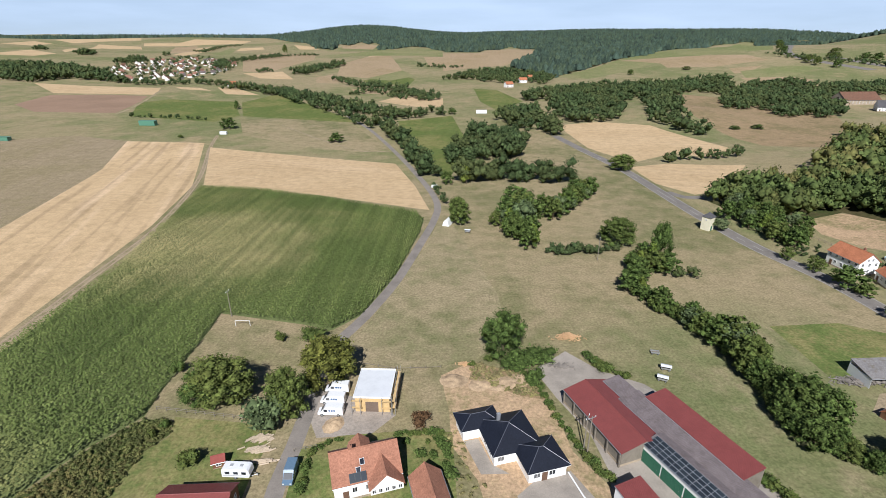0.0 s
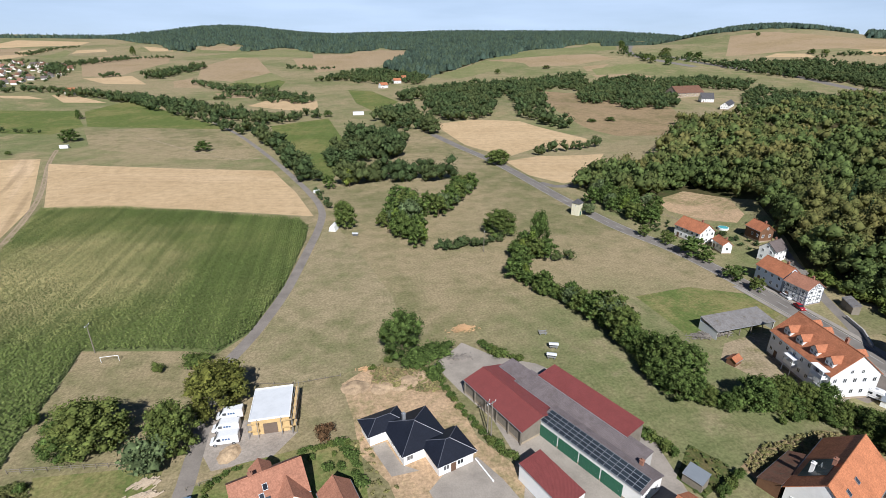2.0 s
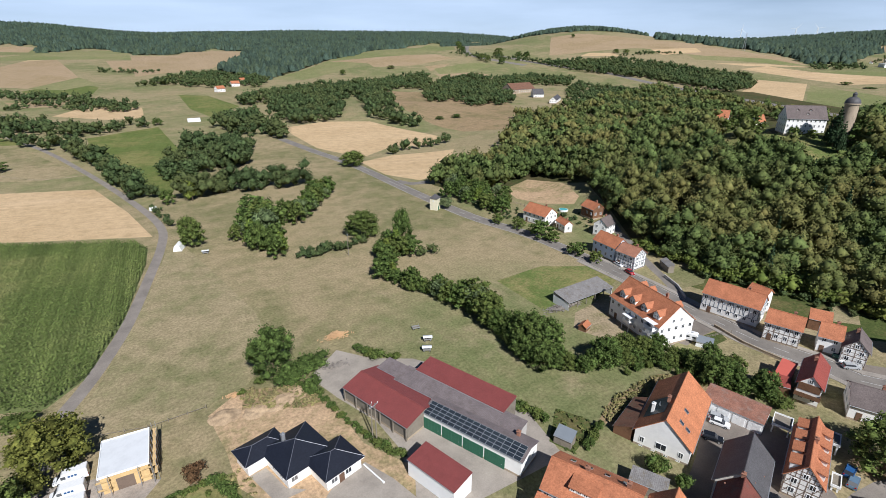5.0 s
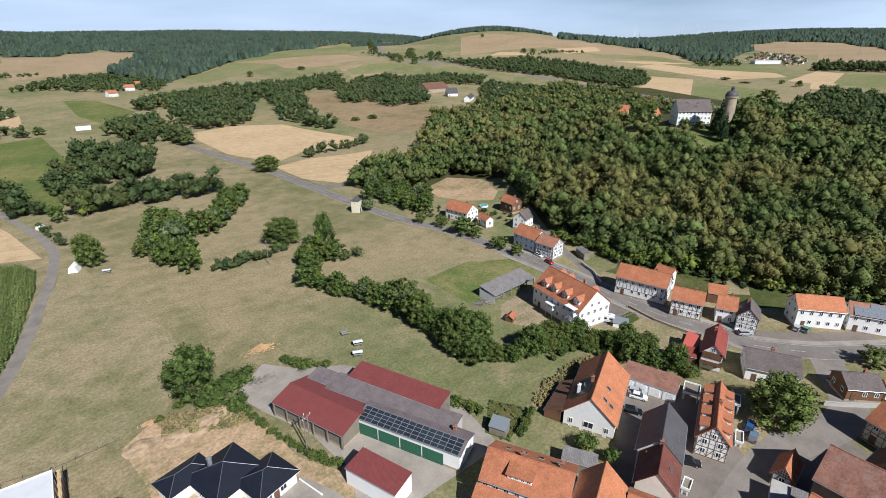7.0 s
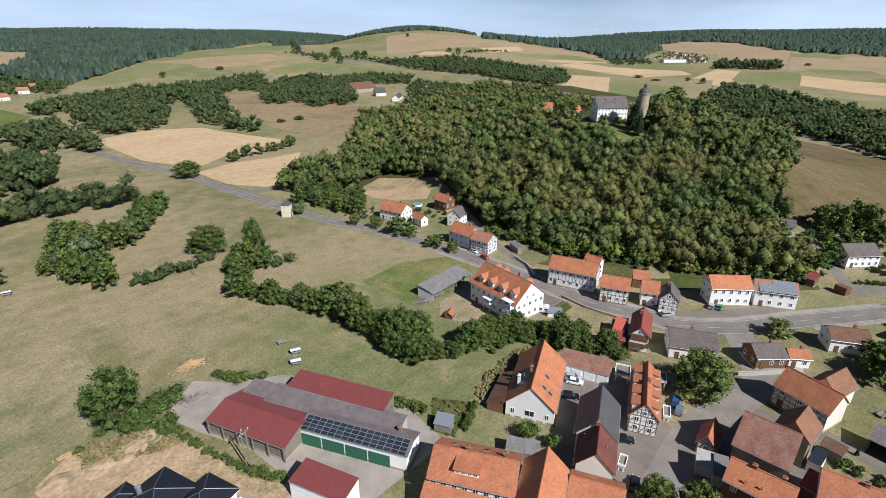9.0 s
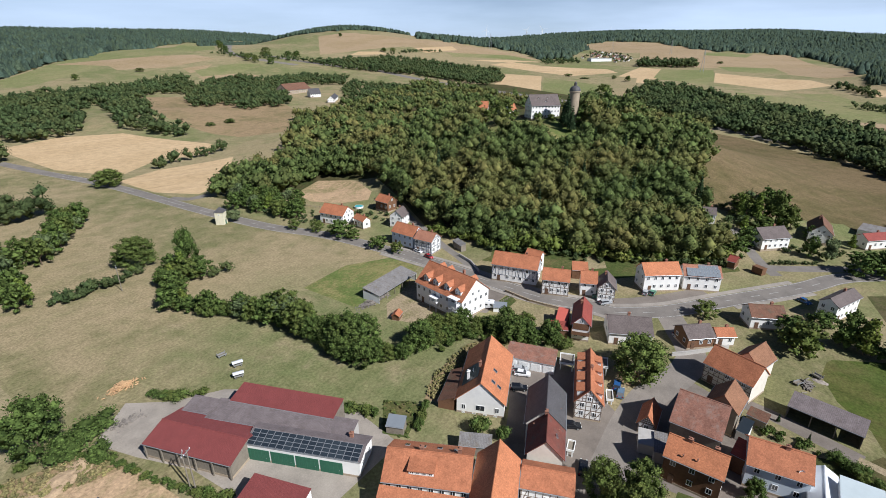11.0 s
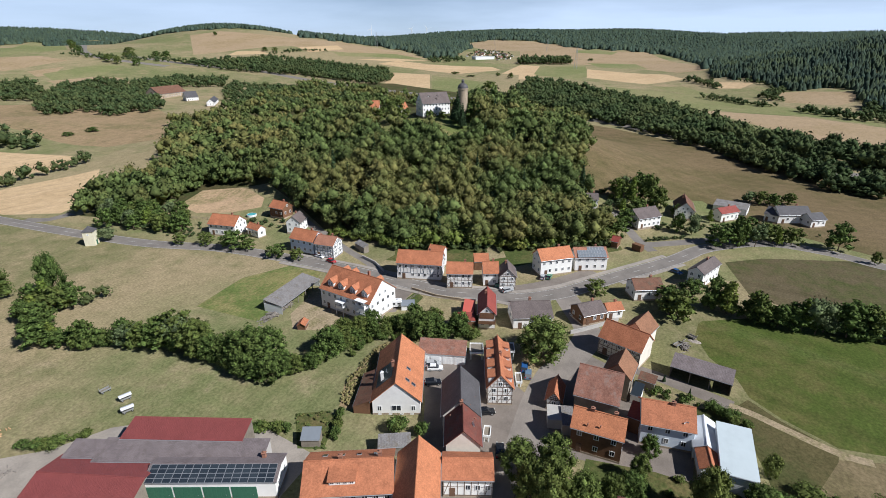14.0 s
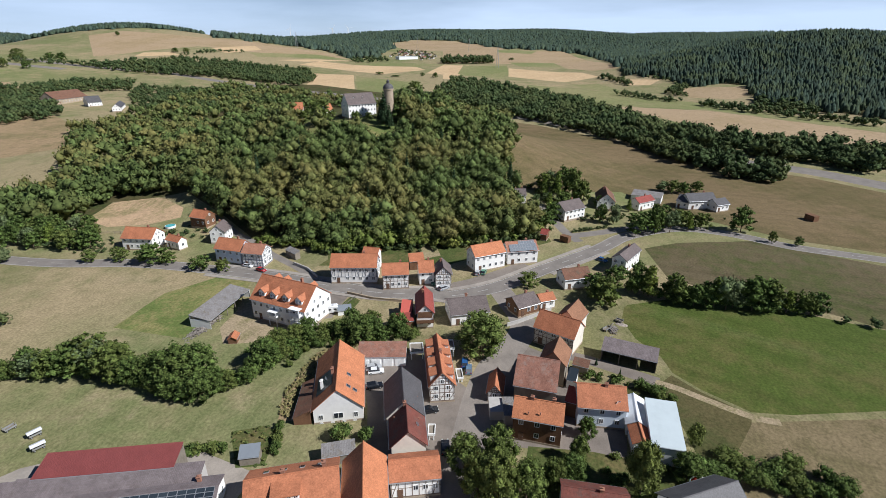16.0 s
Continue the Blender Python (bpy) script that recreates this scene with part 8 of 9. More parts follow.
# the bungalow under construction
def hip_block(parent, u0, u1, v0, v1, eave, pitch, mat, over=0.5):
    """A hipped roof over a rectangle with its caps."""
    w, d = u1 - u0, v1 - v0
    t = math.tan(radians(pitch))
    if w >= d:
        r = [(u0 + d / 2, (v0 + v1) / 2), (u1 - d / 2, (v0 + v1) / 2)]
        top = eave + d / 2 * t
    else:
        r = [((u0 + u1) / 2, v0 + w / 2), ((u0 + u1) / 2, v1 - w / 2)]
        top = eave + w / 2 * t
    c = [(u0, v0), (u1, v0), (u1, v1), (u0, v1)]
    sides = ([c[0], c[1], r[1], r[0]], [c[1], c[2], r[1]], [c[2], c[3], r[0], r[1]], [c[3], c[0], r[0]]) if w >= d else \
            ([c[0], c[1], r[0]], [c[1], c[2], r[1], r[0]], [c[2], c[3], r[1]], [c[3], c[0], r[0], r[1]])
    for s in sides:
        bm = bmesh.new()
        lo = [(x, y, top if (x, y) in r else eave) for x, y in s]
        a = [bm.verts.new((x, y, z + 0.16)) for x, y, z in lo]
        b = [bm.verts.new(q) for q in lo]
        n = len(a)
        bm.faces.new(a)
        bm.faces.new(b[::-1])
        for i in range(n):
            bm.faces.new((b[i], b[(i + 1) % n], a[(i + 1) % n], a[i]))
        bmesh.ops.recalc_face_normals(bm, faces=bm.faces)
        part("roof_side", bm, mat, parent)
    for q in c:
        near = min(r, key=lambda p: (p[0] - q[0]) ** 2 + (p[1] - q[1]) ** 2)
        bm = bmesh.new()
        tube(bm, (*q, eave + 0.17), (*near, top + 0.17), 0.07, 6)
        part("hip_cap", bm, M_CAP, parent, "pale grey hip tiles")
    bm = bmesh.new()
    tube(bm, (*r[0], top + 0.17), (*r[1], top + 0.17), 0.07, 6)
    part("ridge_cap", bm, M_CAP, parent, "pale grey hip tiles")
    part("eaves_board", box_bm(u0 + 0.05, u1 - 0.05, v0 + 0.05, v1 - 0.05, eave - 0.2, eave - 0.01), M_FRAME, parent)
    k = 0.6
    part("wall", box_bm(u0 + k, u1 - k, v0 + k, v1 - k, -0.4, eave - 0.2), M_WHITE, parent)


bungalow = thing("bungalow", 10.1, 76.3, 15.8, "new bungalow with black hipped tile roof", "house", "houses of the village")
hip_block(bungalow, -4.0, 5.6, 8.4, 14.7, 2.9, 25, M_BLACKTILE)
hip_block(bungalow, 0.0, 11.3, 0.0, 11.5, 2.9, 25, M_BLACKTILE)
hip_block(bungalow, 4.9, 14.2, -5.9, 2.5, 2.9, 25, M_BLACKTILE)
chimney(bungalow, 4.2, 8.0, 4.4, 6.3, M_METAL)
for u, v, a in ((2.0, 0.58, 0), (7.2, -5.32, 0), (10.5, -5.32, 0), (13.62, -3.5, 90), (13.62, 0.0, 90), (0.58, 3.0, -90), (0.58, 6.0, -90), (-3.42, 11.0, -90)):
    window(bungalow, pose(u, v, 0.9, 0, 0, a), 1.5, 1.3)
door(bungalow, pose(8.9, -5.32, 0.0), 1.2, 2.1)

# the new flat-roofed building with its scaffold
fb = thing("flat_roofed_house", -16.2, 98.2, -2.0, "unfinished flat-roofed house of pine boards", "house", "houses of the village")
part("wall", box_bm(-4.0, 4.0, -5.0, 5.2, -0.3, 4.1), M_PINE, fb)
bm = box_bm(-4.2, 4.2, -5.2, 5.4, 4.1, 4.3)
part("roof", bm, M_BITUMEN, fb)
bm = box_bm(-4.35, 4.35, -5.35, -5.2, 4.05, 4.5)
slab(bm, -4.35, 4.35, 5.4, 5.55, 4.05, 4.5)
slab(bm, -4.35, -4.2, -5.2, 5.4, 4.05, 4.5)
slab(bm, 4.2, 4.35, -5.2, 5.4, 4.05, 4.5)
part("parapet", bm, M_FRAME, fb)
# solid dark block: its colour gives the shade of the gate passage
part("gate_opening", box_bm(-1.6, 1.4, -5.03, -4.6, 0, 2.8), M_BEAM, fb)
scaffold = thing("scaffold", -16.2, 98.2, -2.0, "steel scaffold with wooden planks round the building", "scaffold")
for y0 in [-5.9 + 2.3 * k for k in range(6)]:
    for x0 in (4.75, 5.5):
        bm = bmesh.new()
        tube(bm, (x0, y0, 0), (x0, y0, 5.4), 0.05, 6)
        part("pole", bm, M_METAL, scaffold)
for x0 in (-4.6, -2.6, 2.4, 4.6):
    for y0 in (-6.3, -5.7):
        bm = bmesh.new()
        tube(bm, (x0, y0, 0), (x0, y0, 4.6), 0.05, 6)
        part("pole", bm, M_METAL, scaffold)
for zz in (1.9, 3.8):
    part("plank", box_bm(4.8, 5.45, -5.9, 5.6, zz, zz + 0.06), M_PINE, scaffold)
    part("plank", box_bm(-4.7, -2.4, -6.25, -5.75, zz, zz + 0.06), M_PINE, scaffold)
    part("plank", box_bm(2.3, 4.7, -6.25, -5.75, zz, zz + 0.06), M_PINE, scaffold)

# the red-tiled house by the lane
tile_house = house(-15.3, 74.0, 17.1, 13.3, 9.6, 4.0, 8.0, "house with faded rose tiled roof", M_WHITE, M_TILEROSE, 1, chimneys=((-0.2, 0.02),), skylights=(("near", -0.05, 0.45), ("near", -0.12, 0.2)))
dormer(tile_house, roof_spot(13.3, 9.6, 4.0, 8.0, "near", 3.2, -0.4), 6.2, 1.5, 5.6, M_WHITE, M_TILEROSE, True)
dormer(tile_house, roof_spot(13.3, 9.6, 4.0, 8.0, "far", 0.4, 0.1), 3.6, 1.2, 3.2, M_WHITE, M_TILEROSE, True)
mm, sl = slope(13.3, 9.6, 4.0, 8.0, "near")
solar(tile_house, mm @ pose(-3.4, 0.3, 0.1), 3, 1)
house(*(-2.3, 68.0), 106.0, 9.0, 6.5, 3.0, 5.8, "small annexe with faded rose roof", M_WHITE, M_TILEROSE, 1, chimneys=())
house(*(-44.5, 65.5), 3.0, 13.0, 8.0, 3.2, 5.2, "low barn with dark red sheet roof", M_WOOD, M_REDMETAL, 1, name="barn", chimneys=(), category="barn")

# the farm
barn1 = house(37.8, 88.5, -70.4, 21.3, 11.9, 3.6, 5.1, "open-sided barn with red sheet roof", M_OLDWOOD, M_REDMETAL, 1, name="barn", walls="", chimneys=(), doors=(), category="barn", attic=False, group="farm barns")
for k in range(6):
    part("post", box_bm(-10.3 + 4.1 * k, -10.0 + 4.1 * k, -6.0, -5.75, -0.3, 3.5), M_OLDWOOD, barn1)
barn2 = house(49.2, 69.1, -66.1, 25.1, 7.2, 4.0, 5.0, "cow barn with a solar roof and green doors", M_WHITE, M_BARNROOF, 1, name="barn", walls="right", step=2.5, over=0.1, chimneys=((0.35, 0.3),), doors=(), category="barn", attic=False, group="farm barns")
mm, sl = slope(25.1, 7.2, 4.0, 5.0, "near")
for i in range(15):
    for j in range(4):
        p = part("solar_panel", kept("solar_panel_wide", lambda: box_bm(-0.76, 0.76, -0.42, 0.42, 0.0, 0.05), M_SOLAR), M_SOLAR, barn2, "", mm @ pose(-11.2 + 1.6 * i, 0.4 + 0.92 * j, 0.28))
        part("rim", kept("rim_wide", lambda: ring_bm(0.79, 0.45), M_METAL), M_METAL, p)
for u, w in ((-9.8, 5.0), (-4.4, 5.2), (1.0, 5.0), (6.2, 4.8)):
    door(barn2, pose(u, -3.48, 0), w, 3.0, M_GREENDOOR, "dark green sliding door", "barn_door")
barn3 = shed(56.2, 82.7, -68.1, 25.1, 11.0, 5.0, 5.8, "long open barn with red sheet roof", M_OLDWOOD, M_REDMETAL, "barn", open_side="near", category="barn", group="farm barns")
mid = shed(52.1, 79.5, -67.1, 33.2, 11.3, 4.3, 4.9, "middle barn with a grey fibre-cement roof", M_CONCRETE, M_BARNROOF, "barn", category="barn", group="farm barns")
mid2 = shed(46.7, 91.4, -68.1, 20.2, 8.7, 4.2, 4.7, "low grey fibre-cement roof between barns", M_CONCRETE, M_BARNROOF, "barn", category="barn", group="farm barns")
machine_hall = shed(38.9, 64.4, -71.6, 11.9, 10.5, 4.0, 4.7, "white machine hall with red sheet roof", M_FRAME, M_REDMETAL, "hall", category="hall", group="farm barns")

# the transformer tower beside the road
tx, ty = (121.8, 216.7)
tower = thing("transformer_tower", tx, ty, 35.0, "pale yellow transformer tower with pyramid roof", "tower")
part("wall", box_bm(-2.0, 2.0, -2.0, 2.0, -0.4, 6.2), M_YELLOW, tower)
hip = bmesh.new()
base = [hip.verts.new(q) for q in ((-2.35, -2.35, 6.2), (2.35, -2.35, 6.2), (2.35, 2.35, 6.2), (-2.35, 2.35, 6.2))]
peak = hip.verts.new((0, 0, 8.4))
hip.faces.new(base[::-1])
for i in range(4):
    hip.faces.new((base[i], base[(i + 1) % 4], peak))
part("roof", hip, M_SLATE, tower)
door(tower, pose(0, -2.0, 0), 1.1, 2.1, M_GREENDOOR)
window(tower, pose(-2.0, 0, 4.6, 0, 0, -90), 0.7, 0.7)

# the castle
castle = house(300.3, 137.7, -42.3, 19.2, 12.4, 8.0, 14.2, "white castle hall with steep brown roof", M_WHITE, M_TILEGREY, 3, name="castle", step=2.0, chimneys=(), win=(0.9, 1.3), category="castle", group="castle buildings", z=PLAZA)
for u, up in ((-4.0, 0.6), (2.0, 0.6), (0.5, 0.3)):
    dormer(castle, roof_spot(19.2, 11.5, 8.0, 13.7, "near", u, up), 1.1, 0.8, 0.8, M_WOOD, M_TILEGREY, True)
cx, cy = (294.2, 114.9)
keep = thing("castle_tower", cx, cy, 0, "round sandstone tower with a slate dome", "tower", "castle buildings", PLAZA)
bm = bmesh.new()
tube(bm, (0, 0, -3.0), (0, 0, 17.5), 3.1, 28, 2.9)
part("shaft", bm, M_STONE, keep)
bm = bmesh.new()
tube(bm, (0, 0, 17.5), (0, 0, 18.1), 3.35, 28)
part("cornice", bm, M_STONE, keep)
bm = bmesh.new()
for k in range(6):
    a0, a1 = k * 0.26, (k + 1) * 0.26
    tube(bm, (0, 0, 18.1 + 3.0 * math.sin(a0)), (0, 0, 18.1 + 3.0 * math.sin(a1)), 3.2 * math.cos(a0), 24, 3.2 * math.cos(a1))
tube(bm, (0, 0, 20.9), (0, 0, 22.3), 0.9, 12)
tube(bm, (0, 0, 22.3), (0, 0, 23.3), 1.05, 12, 0.1)
part("dome", bm, M_SLATE, keep)
house(527.8, 319.9, -61.3, 15.4, 17.7, 3.5, 10.9, "castle outbuilding with orange roof", M_WHITE, M_TILE, 1, name="outbuilding", chimneys=(), group="castle buildings")
house(304.9, 162.6, -29.7, 5.8, 7.6, 3.5, 7.3, "castle gatehouse with orange roof", M_WHITE, M_TILE, 1, name="gatehouse", chimneys=(), group="castle buildings")
house(285.1, 180.8, -61.1, 5.5, 8.6, 2.6, 5.6, "wooden lodge with brown roof in the forest", M_WOOD, M_TILEDARK, 1, name="lodge", chimneys=())
# the farm across the wood
house(503.0, 633.0, 5.1, 47.3, 25.0, 5.0, 13.7, "long stone farm building with brown roof", M_STONE, M_TILEDARK, 2, step=4.0, chimneys=(), group="far farm")
house(493.7, 577.2, -25.8, 15.5, 17.4, 4.5, 11.3, "farmhouse with dark roof", M_WHITE, M_SLATE, 2, chimneys=(), group="far farm")
house(483.1, 527.5, 39.9, 43.4, 9.6, 4.0, 8.0, "white gabled farmhouse beside the wood", M_WHITE, M_SLATE, 1, chimneys=(), group="far farm")
# white farm in the middle distance
for q in ((156.2, 965.4), (139.1, 919.3), (106.4, 852.4), (-325.2, 807.5)):
    house(*q, random.uniform(-30, 30), 14, 9, 5, 9, "white farmhouse with orange roof far off", M_WHITE, M_TILE, 2, chimneys=(), group="far farm")


def far_house(seed):
    """A small plain house seen a mile off: walls, two roof sides and a chimney."""
    rng = random.Random(seed)
    ob = tagged(new("village_house"), "small distant village house with tiled roof", "house", "houses of the far village")
    L, W, e, r = rng.uniform(9, 13), rng.uniform(8, 10), rng.uniform(2.6, 3.8), 0
    r = e + W * 0.52
    bm = bmesh.new()
    prism(bm, [(-W / 2, -2), (W / 2, -2), (W / 2, e), (0, r), (-W / 2, e)], -L / 2, L / 2)
    part("wall", bm, rng.choice((M_WHITE, M_WHITE, M_WHITE, M_BEIGE)), ob)
    gable_roof(ob, L, W, e, r, rng.choice((M_TILEDARK, M_TILEROSE, M_TILEGREY, M_TILEOLD)), 0.4)
    chimney(ob, 1.0, 0.5, r - 1, r + 0.8)
    return ob


protos = [far_house(s) for s in range(6)]
for n, (poly, step) in enumerate((([(-596.4, 896.6), (-668.7, 1073.4), (-685.8, 1256.6), (-639.2, 1389.9), (-480.6, 1241.1), (-425.0, 1062.7), (-424.0, 908.1), (-491.8, 854.5), (-533.5, 847.7)], 27.0), ([(1332.9, 527.3), (1701.0, 616.8), (1695.7, 546.2), (1564.6, 449.0), (1399.9, 405.2), (1321.4, 420.7), (1468.6, 473.7), (1467.4, 549.8)], 30.0))):
    for x, y in scatter(poly, step, 90 + n):
        copy_thing(random.choice(protos), pose(x, y, float(height(x, y)), 0, 0, random.choice((0, 90, 20, 110)) + random.uniform(-12, 12)) @ Matrix.Diagonal((0.72, 0.72, 0.72, 1)))
for p in protos:
    for o in [*p.children_recursive, p]:
        bpy.data.objects.remove(o)
hx, hy = (1369.3, 477.0)
fh = thing("factory_hall", hx, hy, -45, "long white factory hall far off", "hall")
part("wall", box_bm(-28, 28, -12, 12, -3, 7), M_FRAME, fh)
part("roof", box_bm(-29, 29, -13, 13, 7, 7.6), M_BITUMEN, fh)

# roofs at the edge of the village
house(70.1, -8.6, -85.6, 11.9, 7.1, 4.0, 6.1, "house with a dark red tiled roof", M_WHITE, M_DARKRED, 1, chimneys=((0.1, 0.0),))
house(73.9, -27.3, -57.0, 13.5, 9.0, 4.4, 7.5, "house with a dark grey sheet roof", M_WHITE, M_SLATE, 1, chimneys=())
house(*(-45.7, 77.4), 20.0, 2.2, 2.0, 1.5, 2.3, "small red wooden playhouse on the lawn", M_WOOD, M_OLDRED, 1, name="playhouse", base=0.1, walls="near", chimneys=(), doors=(), attic=False, category="playhouse", over=0.2)
house(*(102.7, 91.0), 20.0, 3.0, 2.4, 1.6, 2.4, "small wooden hen house", M_WOOD, M_TILE, 1, name="hen_house", base=0.1, walls="", chimneys=(), doors=(), attic=False, category="hutch", over=0.2)



# ---- vehicles and small things ----
def glossy(name, c, rough=0.25):
    m = Mat(name, rough, 0.0, 0.6)
    a = m.noise(2.0, 3.0, 0.6)
    m.colour(m.ramp(a, [(0.3, dim(c, 0.9)), (0.7, c)]))
    return m.m


CAR_PAINT = {"white": glossy("white_car_paint", (0.78, 0.78, 0.78)), "black": glossy("black_car_paint", (0.012, 0.014, 0.018)), "blue": glossy("blue_car_paint", (0.03, 0.10, 0.26)), "red": glossy("red_car_paint", (0.38, 0.02, 0.025)), "silver": glossy("silver_car_paint", (0.38, 0.39, 0.40)), "steel": glossy("steel_blue_paint", (0.13, 0.20, 0.28)), "green": glossy("green_paint", (0.10, 0.24, 0.16), 0.5)}
M_TYRE = paint_mat("tyre", (0.02, 0.02, 0.02), 0.9, 0, 0.2, 5.0, 0.2, 0.0)
M_LAMPRED = glossy("tail_lamp", (0.35, 0.01, 0.01))
M_LAMPW = glossy("head_lamp", (0.7, 0.7, 0.65))


def profile_bm(points, w, inset=0.0):
    """A side outline in (x, z) pushed to a width, its edges rounded."""
    bm = bmesh.new()
    a = [bm.verts.new((x, -w / 2, z)) for x, z in points]
    b = [bm.verts.new((x, w / 2, z)) for x, z in points]
    n = len(a)
    bm.faces.new(a)
    bm.faces.new(b[::-1])
    for i in range(n):
        bm.faces.new((a[i], b[i], b[(i + 1) % n], a[(i + 1) % n]))
    bmesh.ops.recalc_face_normals(bm, faces=bm.faces)
    bmesh.ops.bevel(bm, geom=bm.edges[:], offset=0.06, segments=2, affect="EDGES", clamp_overlap=True)
    return bm


def wheels(ob, xs, w, r=0.32):
    for x in xs:
        for s in (-1, 1):
            wheel = part("wheel", kept("wheel|%.2f" % r, lambda: wheel_bm(r, 0.22), M_TYRE), M_TYRE, ob, "", pose(x, s * (w / 2 - 0.08), r))
            part("rim", kept("wheelrim|%.2f" % r, lambda: wheel_bm(r * 0.6, 0.24), M_METAL), M_METAL, wheel)


def wheel_bm(r, w):
    bm = bmesh.new()
    tube(bm, (0, -w / 2, 0), (0, w / 2, 0), r, 14)
    return bm


def lamps(ob, x0, x1, w, z=0.75):
    for s in (-1, 1):
        part("headlight", kept("headlight", lambda: box_bm(-0.05, 0.06, -0.18, 0.18, -0.08, 0.1), M_LAMPW), M_LAMPW, ob, "", pose(x1 - 0.03, s * (w / 2 - 0.3), z))
        part("tail_light", kept("tail_light", lambda: box_bm(-0.06, 0.05, -0.14, 0.14, -0.1, 0.14), M_LAMPRED), M_LAMPRED, ob, "", pose(x0 + 0.03, s * (w / 2 - 0.25), z + 0.1))


def car(x, y, yaw, colour, estate=False):
    ob = thing("car", x, y, yaw, "parked %s passenger car on asphalt" % colour, "car", "parked cars")
    p = CAR_PAINT[colour]
    back = 2.05 if not estate else 2.2
    part("body", profile_bm([(-back, 0.3), (2.1, 0.3), (2.15, 0.62), (2.0, 0.78), (1.0, 0.92), (-1.95, 0.98), (-back, 0.7)], 1.76), p, ob)
    top = [(-1.95, 0.94), (1.05, 0.9), (0.3, 1.40), (-0.3, 1.46), (-1.3, 1.44)] if not estate else [(-2.05, 0.94), (1.05, 0.9), (0.35, 1.42), (-0.5, 1.50), (-1.85, 1.46)]
    part("cabin_glass", profile_bm(top, 1.56), M_GLASS, ob)
    bm = box_bm(-1.25 if not estate else -1.8, 0.28, -0.7, 0.7, 1.42 if not estate else 1.44, 1.49 if not estate else 1.52)
    part("roof", bm, p, ob)
    wheels(ob, (-1.3, 1.3), 1.76)
    lamps(ob, -back, 2.12, 1.76)
    return ob


def van(x, y, yaw, colour="white", length=5.9, label="white delivery van with dark windscreen", lettering=True, group="delivery vans"):
    ob = thing("van", x, y, yaw, label, "van", group)
    h = length / 2
    part("body", profile_bm([(-h, 0.4), (h, 0.4), (h, 0.95), (h - 0.75, 1.15), (h - 1.5, 2.1), (h - 1.9, 2.5), (-h + 0.1, 2.55), (-h, 2.3)], 2.0), CAR_PAINT[colour], ob)
    part("windscreen", profile_bm([(h - 0.8, 1.2), (h - 0.66, 1.2), (h - 1.42, 2.1), (h - 1.56, 2.1)], 1.72), M_GLASS, ob)
    for s in (-1, 1):
        part("side_window", box_bm(h - 2.3, h - 1.5, s * 1.01 - 0.015, s * 1.01 + 0.015, 1.3, 1.95), M_GLASS, ob)
        if lettering:
            for k, (a, b) in enumerate(((-1.2, -0.8), (-0.65, -0.25), (-0.1, 0.3))):
                part("lettering_bar", box_bm(a, b, s * 1.012 - 0.006, s * 1.012 + 0.006, 1.45, 1.85), CAR_PAINT["blue"], ob)
    wheels(ob, (-h + 1.1, h - 1.0), 2.0, 0.36)
    lamps(ob, -h, h, 2.0, 0.8)
    return ob


def caravan(x, y, yaw, label="white touring caravan with small windows"):
    ob = thing("caravan", x, y, yaw, label, "caravan", "caravans")
    part("body", profile_bm([(-2.8, 0.55), (2.6, 0.55), (2.9, 1.1), (2.7, 2.3), (2.3, 2.6), (-2.5, 2.6), (-2.8, 2.3)], 2.2), CAR_PAINT["white"], ob)
    for s in (-1, 1):
        for u in (-1.6, 0.1, 1.7):
            part("window", box_bm(u - 0.45, u + 0.45, s * 1.11 - 0.015, s * 1.11 + 0.015, 1.4, 2.0), M_GLASS, ob)
        part("stripe", box_bm(-2.5, 2.5, s * 1.105 - 0.006, s * 1.105 + 0.006, 1.0, 1.12), CAR_PAINT["silver"], ob)
    for u in (-1.0, 1.0):
        part("roof_hatch", box_bm(u - 0.3, u + 0.3, -0.3, 0.3, 2.58, 2.72), CAR_PAINT["silver"], ob)
    bm = bmesh.new()
    tube(bm, (2.7, -0.5, 0.55), (4.0, 0, 0.5), 0.06, 6)
    tube(bm, (2.7, 0.5, 0.55), (4.0, 0, 0.5), 0.06, 6)
    tube(bm, (3.9, 0, 0.0), (3.9, 0, 0.6), 0.06, 6)
    part("drawbar", bm, M_METAL, ob)
    wheels(ob, (-0.2,), 2.0, 0.33)
    return ob


for spot in ((-25.9, 92.5, 178.2), (-26.2, 96.5, 176.0), (-26.0, 100.8, 177.9)):
    van(*spot)
van(-30.2, 74.3, -89.2, "steel", 5.2, "steel-blue pickup van parked on the verge", False, "parked cars")
caravan(-40.7, 74.6, -2.4)
caravan(124.8, 71.9, -62.0, "white caravan beside the apartment house")
for spot, colour in (((100.8, 46.8, -60.6), "silver"), ((99.5, 45.7, -65.9), "white"), ((93.8, 43.7, -58.5), "black"), ((88.8, 27.9, -59.5), "black"), ((94.5, 25.5, -81.3), "black"),
                     ((78.6, 21.3, 16.9), "black"), ((108.9, 24.1, 10.2), "blue"), ((106.5, 22.5, 12.6), "steel"), ((148.7, 118.7, -97.2), "white"), ((146.6, 111.6, -102.3), "red"), ((153.2, 45.9, -156.7), "green"),
                     ((152.1, 43.8, -159.8), "white"), ((153.0, 42.0, -154.5), "red"), ((165.3, 32.1, -0.3), "silver"), ((166.3, 30.2, -0.8), "green"), ((141.5, 16.4, -131.0), "silver"),
                     ((189.3, -12.6, -124.7), "blue"), ((232.4, 7.5, -140.3), "black"), ((150.1, 41.0, -38.9), "silver")):
    car(*spot, colour, colour in ("silver", "black"))


